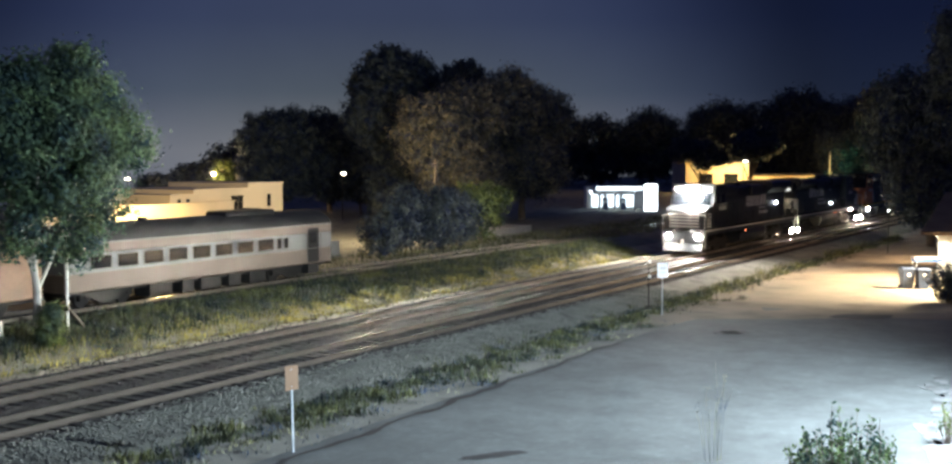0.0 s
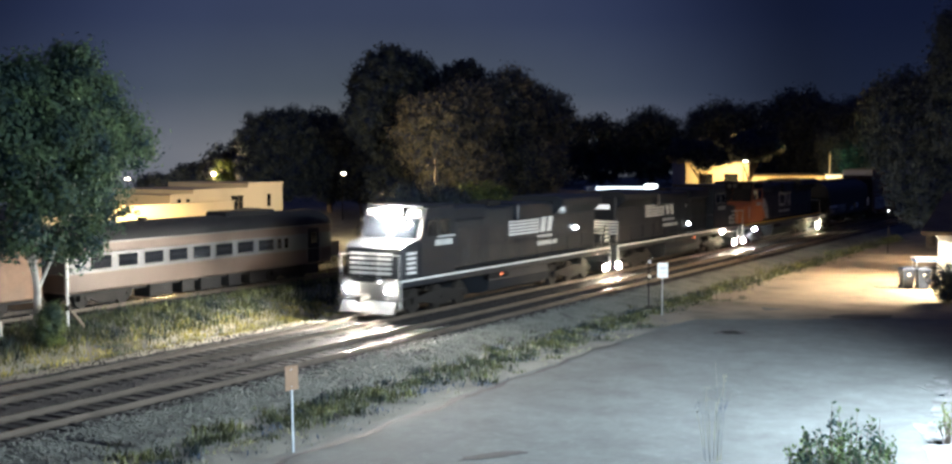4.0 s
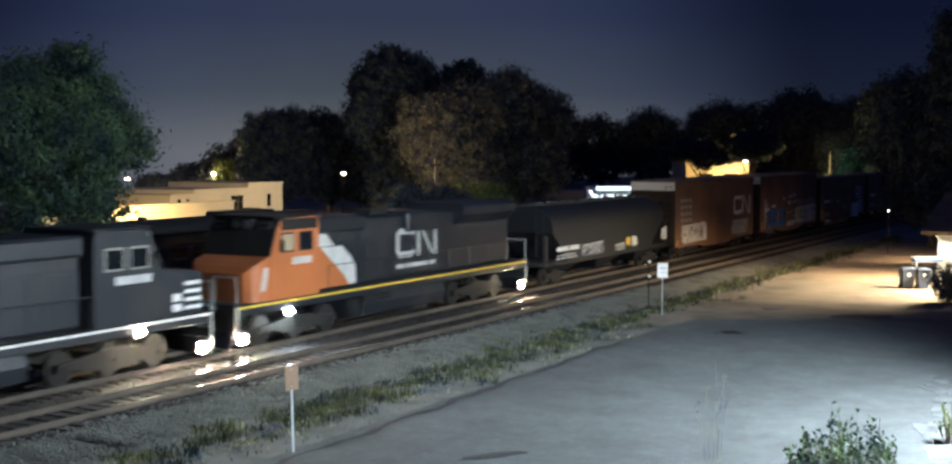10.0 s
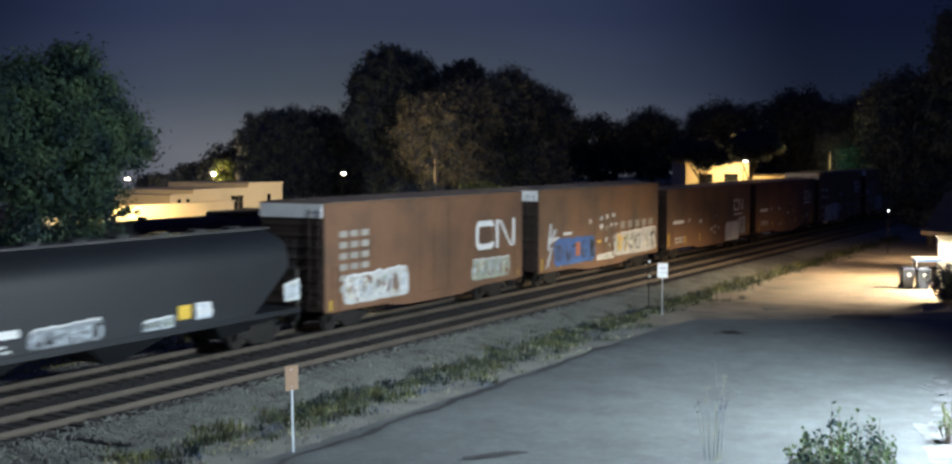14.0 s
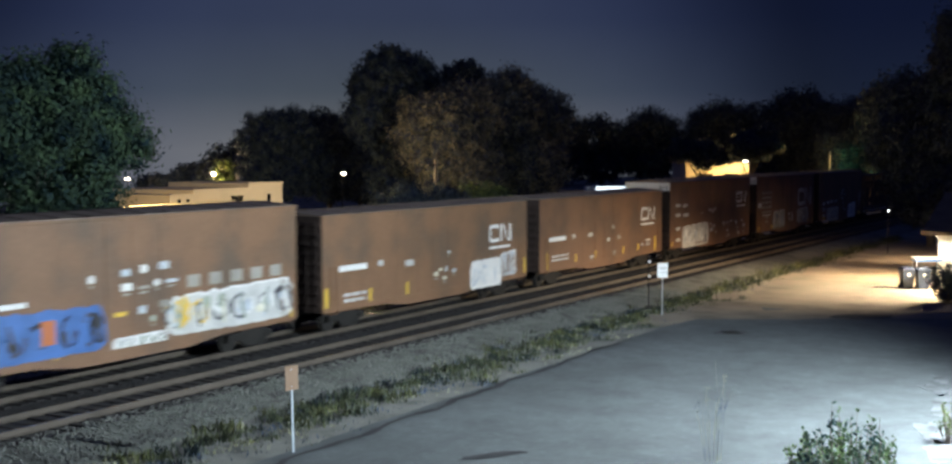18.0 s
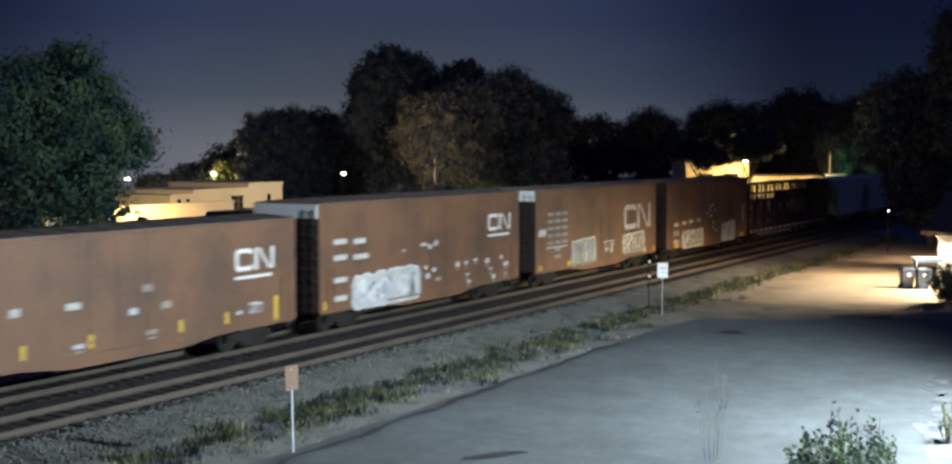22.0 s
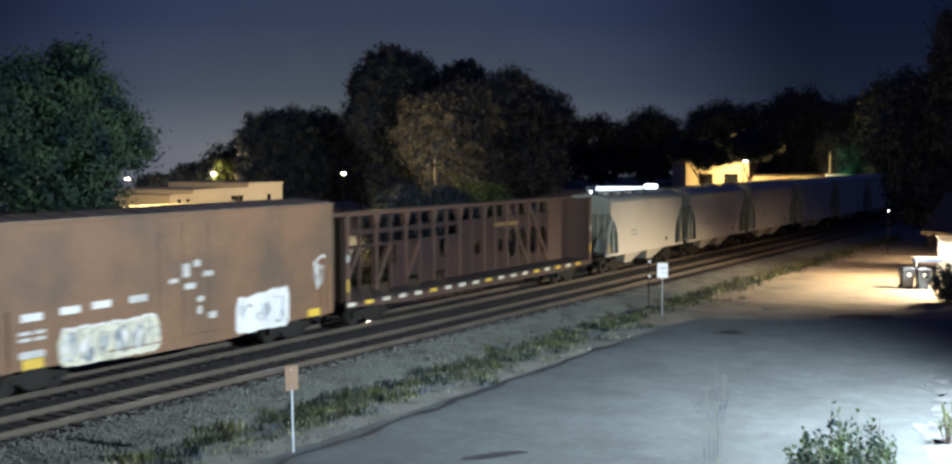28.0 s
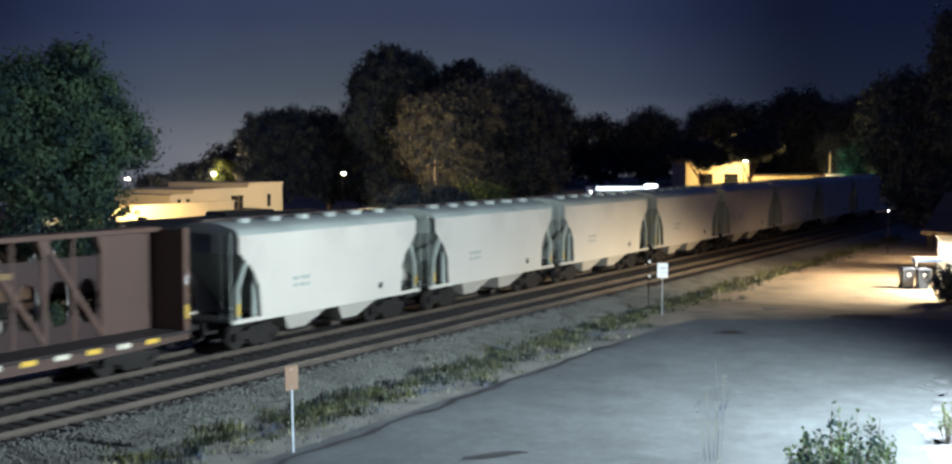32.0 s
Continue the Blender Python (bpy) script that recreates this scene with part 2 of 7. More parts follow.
M = {
    "asphalt": asphalt(),
    "soil": mat("gravel_soil", (0.165, 0.165, 0.145), 0.95, 0, 0.45, 5.0, 14, 0.5),
    "ballast": mat("crushed_stone", (0.115, 0.12, 0.105), 0.95, 0, 0.5, 5.0, 14, 0.55),
    # stone between the rails, much darker than on the shoulders
    "track_ballast": mat("near_black_crushed_stone", (0.02, 0.018, 0.018), 0.95, 0, 0.5, 2.0, 22, 0.9),
    "pale_ballast": mat("pale_gravel", (0.34, 0.31, 0.25), 0.95, 0, 0.5, 2.0, 18, 0.8),
    "stone": mat("loose_stone", (0.155, 0.16, 0.143), 0.9, 0, 0.5, 6.0, 30, 0.3),
    "rail": mat("rusty_rail_steel", (0.098, 0.08, 0.063), 0.7, 0.2, 0.3, 3, 40, 0.2),
    "rail_top": mat("polished_rail_head", (0.45, 0.44, 0.43), 0.25, 1.0, 0.15, 3, 30, 0.03),
    "tie": mat("creosoted_wood", (0.024, 0.021, 0.02), 0.9, 0, 0.4, 4, 20, 0.6, rand=0.35),
    "brown": mat("boxcar_brown_paint", (0.182, 0.094, 0.052), 0.62, 0, 0.3, 2.2, 9, 0.05, dirt=(0.115, 0.068, 0.044)),
    "brown2": mat("faded_boxcar_paint", (0.2, 0.109, 0.06), 0.65, 0, 0.3, 2.2, 9, 0.05, dirt=(0.125, 0.084, 0.056)),
    # boxcar ends: the shade between cars is put into this dark paint
    "end_shade": mat("shaded_end_paint", (0.036, 0.022, 0.017), 0.8, 0, 0.35, 2, 12, 0.1),
    "dark_roof": mat("galvanised_roof_steel", (0.22, 0.17, 0.14), 0.5, 0.3, 0.3, 2, 20, 0.1),
    "steel_dark": mat("grimy_cast_steel", (0.013, 0.012, 0.0115), 0.85, 0.1, 0.4, 6, 30, 0.3),
    "truck_steel": mat("near_black_truck_steel", (0.015, 0.013, 0.0115), 0.85, 0.1, 0.45, 6, 30, 0.3),
    "ink": mat("dark_spray_paint", (0.06, 0.06, 0.07), 0.5, 0, 0.3, 10, 30, 0.02),
    "grey_spray": mat("mid_grey_spray_paint", (0.24, 0.26, 0.28), 0.5, 0, 0.4, 12, 30, 0.02),
    "black": mat("black_engine_paint", (0.015, 0.018, 0.023), 0.45, 0, 0.3, 2, 25, 0.05, dirt=(0.032, 0.032, 0.034)),
    "grille": mat("dusty_black_grille", (0.05, 0.05, 0.052), 0.7, 0.1, 0.3, 2, 40, 0.2),
    "white": mat("white_marking_paint", (0.78, 0.78, 0.76), 0.55, 0, 0.12, 6, 25, 0.03),
    "grey_white": mat("scuffed_white_paint", (0.55, 0.55, 0.53), 0.6, 0, 0.2, 6, 25, 0.05),
    "yellow": mat("yellow_safety_paint", (0.72, 0.47, 0.06), 0.55, 0, 0.15, 6, 25, 0.03),
    "orange": mat("orange_red_engine_paint", (0.5, 0.155, 0.05), 0.5, 0, 0.15, 2, 25, 0.03),
    "blue": mat("blue_spray_paint", (0.06, 0.16, 0.42), 0.5, 0, 0.3, 8, 30, 0.02),
    "silver": mat("silver_spray_paint", (0.5, 0.55, 0.6), 0.45, 0.1, 0.3, 10, 30, 0.02),
    "cream": mat("pale_yellow_spray_paint", (0.66, 0.63, 0.5), 0.5, 0, 0.3, 10, 30, 0.02),
    "greenish": mat("grey_green_spray_paint", (0.33, 0.37, 0.3), 0.5, 0, 0.3, 10, 30, 0.02),
    "hopper": mat("pale_grey_hopper_paint", (0.58, 0.55, 0.48), 0.55, 0, 0.15, 1.2, 14, 0.04, dirt=(0.42, 0.39, 0.34)),
    # darker grey-green hopper tone: shade of ends and roof put into paint
    "hopper_end": mat("shaded_grey_green_paint", (0.36, 0.4, 0.36), 0.6, 0, 0.25, 2, 20, 0.05),
    "grey_car": mat("dark_grey_hopper_paint", (0.0108, 0.0132, 0.0168), 0.6, 0, 0.3, 1.6, 10, 0.04),
    "steel": mat("stainless_coach_steel", (0.14, 0.135, 0.13), 0.42, 0.7, 0.12, 3, 40, 0.05),
    "coach_band": mat("pale_coach_band", (0.11, 0.115, 0.12), 0.45, 0.1, 0.12, 3, 40, 0.03),
    "coach_orange": mat("dull_orange_coach_stripe", (0.105, 0.075, 0.058), 0.55, 0.1, 0.2, 3, 40, 0.03),
    "coach_roof": mat("black_coach_roof", (0.008, 0.008, 0.009), 0.8, 0, 0.3, 3, 20, 0.1),
    "glass": mat("dark_window_glass", (0.012, 0.014, 0.018), 0.08, 0, 0.1, 2, 20, 0),
    "lit_glass": mat("dim_lit_cab_glass", (0.3, 0.25, 0.18), 0.2, 0, 0.2, 3, 20, 0, emit=(1.0, 0.75, 0.45), strength=0.12),
    "headlight": mat("headlight_lens", (0.9, 0.9, 0.85), 0.2, 0, 0, 1, 1, 0, emit=(1.0, 0.93, 0.8), strength=2500000),
    "glow_ring": mat("glaring_lamp_reflector", (0.9, 0.9, 0.85), 0.2, 0, 0, 1, 1, 0, emit=(1.0, 0.95, 0.86), strength=2200),
    "pilot_light": mat("white_pilot_lamp", (0.9, 0.9, 0.85), 0.2, 0, 0, 1, 1, 0, emit=(1.0, 0.86, 0.62), strength=1700),
    "ditch": mat("ditch_light_lens", (0.9, 0.9, 0.85), 0.2, 0, 0, 1, 1, 0, emit=(1.0, 0.93, 0.8), strength=4200),
    "dome_glow": mat("glare_dome_glow", (0.9, 0.9, 0.85), 0.2, 0, 0, 1, 1, 0, emit=(1.0, 0.94, 0.84), strength=3200),
    "end_lamp_glow": mat("warm_end_lamp_lens", (0.9, 0.85, 0.75), 0.2, 0, 0, 1, 1, 0, emit=(1.0, 0.82, 0.55), strength=420),
    "lit_board": mat("lit_number_board", (0.75, 0.75, 0.72), 0.4, 0, 0, 1, 1, 0, emit=(0.95, 0.97, 1.0), strength=0.7),
    "ground_lamp": mat("cool_ground_lamp_lens", (0.9, 0.9, 0.9), 0.2, 0, 0, 1, 1, 0, emit=(0.82, 0.93, 1.0), strength=900),
    "red_glow": mat("red_marker_glass", (0.5, 0.08, 0.03), 0.3, 0, 0, 1, 1, 0, emit=(1.0, 0.25, 0.1), strength=4),
    "step_light": mat("step_light_lens", (0.9, 0.9, 0.9), 0.2, 0, 0, 1, 1, 0, emit=(0.8, 0.92, 1.0), strength=70),
    "bulb": mat("lamp_bulb", (0.9, 0.9, 0.8), 0.2, 0, 0, 1, 1, 0, emit=(1.0, 0.85, 0.6), strength=14),
    "bulb_cool": mat("cool_lamp_bulb", (0.9, 0.9, 0.9), 0.2, 0, 0, 1, 1, 0, emit=(0.8, 0.9, 1.0), strength=14),
    "canopy": mat("glowing_white_canopy", (0.8, 0.85, 0.9), 0.3, 0, 0, 1, 1, 0, emit=(0.75, 0.9, 1.0), strength=2.2),
    "canopy_bright": mat("glaring_white_sign_panel", (0.8, 0.85, 0.9), 0.3, 0, 0, 1, 1, 0, emit=(0.8, 0.92, 1.0), strength=7.0),
    "lit_awning": mat("self_glowing_awning", (0.8, 0.75, 0.6), 0.5, 0, 0, 1, 1, 0, emit=(1.0, 0.86, 0.55), strength=1.1),
    "stucco": mat("pale_stucco", (0.5, 0.44, 0.35), 0.9, 0, 0.12, 1.5, 10, 0.2),
    "stucco_dark": mat("dark_block_wall", (0.04, 0.034, 0.03), 0.9, 0, 0.2, 1.5, 10, 0.2),
    "wall_white": mat("white_siding_paint", (0.75, 0.75, 0.72), 0.7, 0, 0.08, 3, 20, 0.05),
    "shingle": mat("brown_roof_shingle", (0.12, 0.09, 0.07), 0.9, 0, 0.3, 6, 14, 0.5),
    "bin": mat("blue_grey_bin_plastic", (0.035, 0.053, 0.095), 0.5, 0, 0.15, 6, 30, 0.03),
    "sign_wood": mat("weathered_tan_board", (0.26, 0.17, 0.11), 0.8, 0, 0.2, 8, 20, 0.2),
    "post": mat("galvanised_post", (0.5, 0.56, 0.62), 0.45, 0.4, 0.15, 5, 30, 0.05),
    "bark": mat("grey_bark", (0.14, 0.115, 0.09), 0.95, 0, 0.4, 8, 14, 0.9),
    "birch": mat("pale_bark", (0.42, 0.4, 0.36), 0.9, 0, 0.35, 8, 10, 0.4),
    "leaf_a": leafy("ash_leaves", (0.05, 0.083, 0.063), 0.4, 0.4),
    # the night's blue tint is put into this leaf colour
    "leaf_b": leafy("night_blue_leaves", (0.056, 0.071, 0.1), 0.35),
    "leaf_c": leafy("brownish_leaves", (0.185, 0.175, 0.165), 0.35),
    "leaf_d": leafy("shrub_leaves", (0.12, 0.15, 0.07)),
    "leaf_e": leafy("shoot_leaves", (0.085, 0.125, 0.075)),
    "grass": leafy("verge_grass", (0.078, 0.09, 0.06), 0.6),
    "dry_grass": leafy("dry_trackside_grass", (0.26, 0.235, 0.11), 0.5),
    "dry": leafy("dry_weed_stems", (0.26, 0.27, 0.25), 0.3),
    "rubber": mat("dark_rubber", (0.03, 0.03, 0.03), 0.8, 0, 0.2, 6, 30, 0.1),
    "tar": mat("tar_patch", (0.026, 0.026, 0.027), 0.7, 0, 0.3, 6, 25, 0.2),
    "gravel_warm": mat("sandy_gravel", (0.2, 0.17, 0.13), 0.95, 0, 0.45, 2.5, 16, 0.5),
    # flatcar deck: shade is put into this near-black paint
    "truss_dark": mat("shaded_deck_paint", (0.026, 0.018, 0.017), 0.75, 0, 0.5, 3, 14, 0.1, dirt=(0.015, 0.012, 0.012)),
    # web plates are coloured much darker than the posts and sills
    "truss_plate": mat("mottled_dark_web_plate", (0.032, 0.0155, 0.0135), 0.75, 0, 0.6, 4, 14, 0.1, dirt=(0.024, 0.014, 0.014)),
    "yellow_dull": mat("faded_yellow_lettering", (0.2, 0.13, 0.05), 0.7, 0, 0.4, 6, 25, 0.05),
    "truss_light": mat("lighter_post_paint", (0.098, 0.053, 0.037), 0.7, 0, 0.35, 3, 14, 0.1, dirt=(0.08, 0.055, 0.045)),
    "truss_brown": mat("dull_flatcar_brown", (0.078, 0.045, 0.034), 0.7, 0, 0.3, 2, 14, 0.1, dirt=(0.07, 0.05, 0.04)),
    # paler than the asphalt: lamplight put into the colour
    "pool_paint": mat("lamp_pool_paint", (0.13, 0.138, 0.14), 0.85, 0, 0.6, 9, 18, 0.25),
    "concrete": mat("old_concrete", (0.34, 0.32, 0.28), 0.9, 0, 0.2, 3, 15, 0.3),
}


# ---- mesh building ----
class Geo:
    """Points and faces of one mesh."""

    def __init__(self):
        self.v, self.f = [], []

    def add(self, v, f):
        o = len(self.v)
        self.v += [tuple(p) for p in v]
        self.f += [tuple(i + o for i in q) for q in f]
        return self

    def box(self, x0, x1, y0, y1, z0, z1, b=0.0):
        if x0 > x1: x0, x1 = x1, x0
        if y0 > y1: y0, y1 = y1, y0
        if z0 > z1: z0, z1 = z1, z0
        b = min(b, (x1 - x0) * 0.45, (y1 - y0) * 0.45, (z1 - z0) * 0.45)
        if b <= 0:
            v = [(x, y, z) for x in (x0, x1) for y in (y0, y1) for z in (z0, z1)]
            return self.add(v, [(0, 1, 3, 2), (4, 6, 7, 5), (0, 4, 5, 1), (2, 3, 7, 6), (0, 2, 6, 4), (1, 5, 7, 3)])
        c, h = ((x0 + x1) / 2, (y0 + y1) / 2, (z0 + z1) / 2), ((x1 - x0) / 2, (y1 - y0) / 2, (z1 - z0) / 2)
        v, idx = [], {}
        for s in [(i, j, k) for i in (-1, 1) for j in (-1, 1) for k in (-1, 1)]:
            for a in range(3):
                idx[s, a] = len(v)
                v.append(tuple(c[q] + s[q] * (h[q] - (0 if q == a else b)) for q in range(3)))
        f = []
        for a in range(3):
            p, q = (a + 1) % 3, (a + 2) % 3
            for s in (-1, 1):
                ring = []
                for sp, sq in ((-1, -1), (1, -1), (1, 1), (-1, 1)):
                    k = [0, 0, 0]
                    k[a], k[p], k[q] = s, sp, sq
                    ring.append(idx[tuple(k), a])
                f.append(tuple(ring if s > 0 else ring[::-1]))
            for sp in (-1, 1):
                for sq in (-1, 1):
                    k0, k1 = [0, 0, 0], [0, 0, 0]
                    k0[a], k1[a] = -1, 1
                    k0[p] = k1[p] = sp
                    k0[q] = k1[q] = sq
                    e = (idx[tuple(k0), p], idx[tuple(k1), p], idx[tuple(k1), q], idx[tuple(k0), q])
                    f.append(e if sp * sq > 0 else e[::-1])
        for s in [(i, j, k) for i in (-1, 1) for j in (-1, 1) for k in (-1, 1)]:
            e = (idx[s, 0], idx[s, 1], idx[s, 2])
            f.append(e if s[0] * s[1] * s[2] > 0 else e[::-1])
        return self.add(v, f)

    def prism(self, poly, a0, a1, axis="y"):
        """A polygon, (x, z) for axis y, (y, z) for axis x, (x, y) for axis z, pushed from a0 to a1."""
        n = len(poly)
        put = {"y": lambda p, a: (p[0], a, p[1]), "x": lambda p, a: (a, p[0], p[1]), "z": lambda p, a: (p[0], p[1], a)}[axis]
        v = [put(p, a0) for p in poly] + [put(p, a1) for p in poly]
        f = [tuple(range(n)), tuple(range(2 * n - 1, n - 1, -1))] + [(i, i + n, (i + 1) % n + n, (i + 1) % n) for i in range(n)]
        return self.add(v, f)

    def cyl(self, p0, p1, r0, r1=None, n=10, caps=True):
        r1 = r0 if r1 is None else r1
        p0, p1 = Vector(p0), Vector(p1)
        d = (p1 - p0).normalized()
        a = d.orthogonal().normalized()
        b = d.cross(a)
        v = []
        for p, r in ((p0, r0), (p1, r1)):
            v += [p + a * (r * math.cos(2 * math.pi * i / n)) + b * (r * math.sin(2 * math.pi * i / n)) for i in range(n)]
        f = [(i, (i + 1) % n, (i + 1) % n + n, i + n) for i in range(n)]
        if caps:
            f += [tuple(range(n - 1, -1, -1)), tuple(range(n, 2 * n))]
        return self.add(v, f)

    def tube(self, pts, r, n=6):
        for a, b in zip(pts[:-1], pts[1:]):
            self.cyl(a, b, r, n=n)
        return self

    def loft(self, rings, closed=True, caps=True):
        n = len(rings[0])
        v = [p for ring in rings for p in ring]
        f = []
        for k in range(len(rings) - 1):
            for i in range(n if closed else n - 1):
                j = (i + 1) % n
                f.append((k * n + i, k * n + j, (k + 1) * n + j, (k + 1) * n + i))
        if caps:
            f += [tuple(range(n - 1, -1, -1)), tuple(range((len(rings) - 1) * n, len(rings) * n))]
        return self.add(v, f)


def mesh(name, g, material, smooth=False):
    me = bpy.data.meshes.new(name)
    me.from_pydata(g.v, [], g.f)
    me.materials.append(M[material])
    b = bmesh.new()
    b.from_mesh(me)
    bmesh.ops.recalc_face_normals(b, faces=b.faces)
    b.to_mesh(me)
    b.free()
    if smooth:
        me.polygons.foreach_set("use_smooth", [True] * len(me.polygons))
        me.set_sharp_from_angle(angle=radians(38))
    return me


def part(name, g, material, parent=None, label="", smooth=False):
    ob = new(name, mesh(name, g, material, smooth))
    if parent:
        ob.parent = parent
    if label:
        ob["label"] = label
    return ob


def shared(name, me, parent, m=None, label=""):
    ob = new(name, me)
    ob.parent = parent
    if m is not None:
        ob.matrix_basis = m
    if label:
        ob["label"] = label
    return ob


def thing(name, label, category, at=None, group="", kind=""):
    ob = new(name)
    if at is not None:
        ob.matrix_basis = at
    return tagged(ob, label, category, group, kind)


def big_mesh(name, v, f, material):
    """A large mesh from arrays, without any clean-up."""
    me = bpy.data.meshes.new(name)
    v, f = np.asarray(v, dtype=np.float32), np.asarray(f, dtype=np.int32)
    me.vertices.add(len(v))
    me.vertices.foreach_set("co", v.ravel())
    k = f.shape[1]
    me.loops.add(f.size)
    me.loops.foreach_set("vertex_index", f.ravel())
    me.polygons.add(len(f))
    me.polygons.foreach_set("loop_start", np.arange(0, f.size, k, dtype=np.int32))
    me.update(calc_edges=True)
    me.materials.append(M[material])
    return me


# ---- ground ----
def ground_z(y):
    return float(np.interp(y, [-400, 20.5, 33.6, 35.4, 37.2, 600], [-0.45, -0.45, -0.45, 0.0, 0.3, 0.3]))


def strip(name, xs, ys, zfun, material):
    v = [(x, y, zfun(x, y)) for x in xs for y in ys]
    n = len(ys)
    f = [(i * n + j, (i + 1) * n + j, (i + 1) * n + j + 1, i * n + j + 1) for i in range(len(xs) - 1) for j in range(n - 1)]
    return new(name, big_mesh(name, v, f, material))


gx = [-1500, -400, -120] + list(np.arange(-40, 140, 1.5)) + [150, 180, 230, 300, 500, 900, 2500]
gy = [-1500, -300, -60] + list(np.arange(-20, 60, 1.0)) + [65, 80, 110, 125, 140, 160, 300, 900, 2500]
tagged(strip("ground", gx, gy, lambda x, y: ground_z(y) + (0.05 * noise.noise((x * 0.4, y * 0.4, 0)) - 0.05 if -20 < y < 60 else -0.05) - 0.06 * max(0, y - 125), "soil"),
       "dark bare gravelly ground with sparse grass", "ground", kind="structure")
lot = strip("pavement", list(np.arange(-30, 58.1, 2.0)), list(np.arange(-14, 18.1, 1.0)) + [18.7, 19.2],
            lambda x, y: -0.42 + 0.012 * noise.noise((x * 0.3, y * 0.3, 3)) - (0.06 if y > 19 else 0), "asphalt")
tagged(lot, "worn grey asphalt parking lot with cracks", "pavement", kind="structure")
tagged(strip("gravel_apron", list(np.arange(50, 70, 0.5)) + list(np.arange(70, 130, 1.5)), list(np.arange(2, 21.2, 0.5)), lambda x, y: -0.425 + 0.02 * noise.noise((x * 0.8, y * 0.8, 7)) + 0.05 * max(-1, min(0.3, (x - 62.7 + 0.55 * y) / 1.5)), "gravel_warm"),
       "pale sandy gravel drive beyond the asphalt", "driveway", kind="structure")


def patch(name, x, y, rx, ry, turn, z, material, label, category, seed):
    rnd = random.Random(seed)
    pts = []
    for i in range(18):
        a = 2 * math.pi * i / 18
        k = 0.8 + 0.35 * rnd.random()
        px, py = rx * k * math.cos(a), ry * k * math.sin(a)
        c, s = math.cos(turn), math.sin(turn)
        pts.append((x + px * c - py * s, y + px * s + py * c))
    ob = part(name, Geo().prism(pts, z, z + 0.006, "z"), material)
    return tagged(ob, label, category)


patch("tar_patch", 49.3, 16.1, 0.75, 0.5, -0.9, -0.412, "tar", "dark round drain patch in the asphalt", "patch", 1)
drain = thing("drain_grate", "dark iron drain grate sunk in the asphalt", "drain", pose(49.3, 16.1, -0.405, 0, 0, 35))
part("rim", Geo().box(-0.42, 0.42, -0.34, -0.28, 0, 0.012).box(-0.42, 0.42, 0.28, 0.34, 0, 0.012).box(-0.42, -0.36, -0.28, 0.28, 0, 0.012).box(0.36, 0.42, -0.28, 0.28, 0, 0.012), "steel_dark", drain)
for gk in range(6):
    part("grate_bar", Geo().box(-0.3 + gk * 0.12 - 0.025, -0.3 + gk * 0.12 + 0.025, -0.28, 0.28, 0.0, 0.01), "steel_dark", drain)
patch("tar_patch", 56.9, 12.7, 1.4, 0.8, -0.9, -0.412, "tar", "dark tar repair patch on the lot", "patch", 2)
patch("tar_patch", 26.5, 14.5, 0.9, 0.25, -0.6, -0.412, "tar", "small dark oil stain on the asphalt", "patch", 3)
# ragged pale patches paint the lot lamp's bright pool onto the asphalt
def ragged(name, x, y, rx, ry, turn, z, material, label, category, seed, count=90):
    rnd = random.Random(seed)
    pts = []
    c, s = math.cos(turn), math.sin(turn)
    for i in range(count):
        a = 2 * math.pi * i / count
        k = 0.85 + 0.5 * noise.noise((math.cos(a) * 1.7 + seed, math.sin(a) * 1.7, 2.0)) + 0.22 * noise.noise((math.cos(a) * 6 + seed, math.sin(a) * 6, 5.0)) + rnd.uniform(-0.03, 0.03)
        px, py = rx * k * math.cos(a), ry * k * math.sin(a)
        pts.append((x + px * c - py * s, y + px * s + py * c))
    return tagged(part(name, Geo().prism(pts, z, z + 0.006, "z"), material), label, category)


for k, (ax, ay, arx, ary, at) in enumerate([(37.2, 5.0, 6.4, 0.95, 0.157), (42.3, 6.9, 0.9, 0.28, 0.3), (40.6, 6.8, 1.1, 0.34, 0.5), (37.6, 5.6, 2.3, 0.75, 0.3), (34.4, 5.7, 1.5, 0.5, 0.35), (32.0, 4.9, 2.0, 0.6, 0.2), (43.6, 5.9, 1.2, 0.5, 0.2)]):
    ragged("concrete_patch", ax, ay, arx, ary, at, -0.412, "pool_paint", "ragged pale patch painting the lamp's pool on the lot", "patch", 4 + k) if k else ragged("concrete_patch", ax, ay, arx, ary, at, -0.416, "pool_paint", "long pale strip painting the lamp's pool on the lot", "patch", 19, 140)
# a crack along the lot's edge
rnd = random.Random(5)
crack = Geo()
cx, cy = 20.0, 18.35
for i in range(34):
    nx, ny = cx + 0.75, 18.37 + 0.026 * i * 0.75 + rnd.uniform(-0.15, 0.15)
    w = rnd.uniform(0.05, 0.14)
    crack.add([(cx, cy - w, -0.406), (nx, ny - w, -0.406), (nx, ny + w, -0.406), (cx, cy + w, -0.406)], [(0, 1, 2, 3)])
    cx, cy = nx, ny
tagged(part("asphalt_crack", crack, "tar"), "long dark tar-filled crack along the lot", "crack")

# ---- ballast and tracks ----
TRACKS = {"near": 26.0, "main": 29.55}


def ballast_z(x, y):
    z = float(np.interp(y, [22.3, 22.6, 23.9, 24.4, 27.4, 27.8, 28.2, 31.2, 31.8, 33.4, 33.8], [-0.52, -0.42, -0.24, -0.2, -0.2, -0.26, -0.2, -0.2, -0.24, -0.42, -0.52]))
    return z + 0.035 * noise.noise((x * 2.6, y * 2.6, 1)) + 0.02 * noise.noise((x * 7, y * 7, 4))


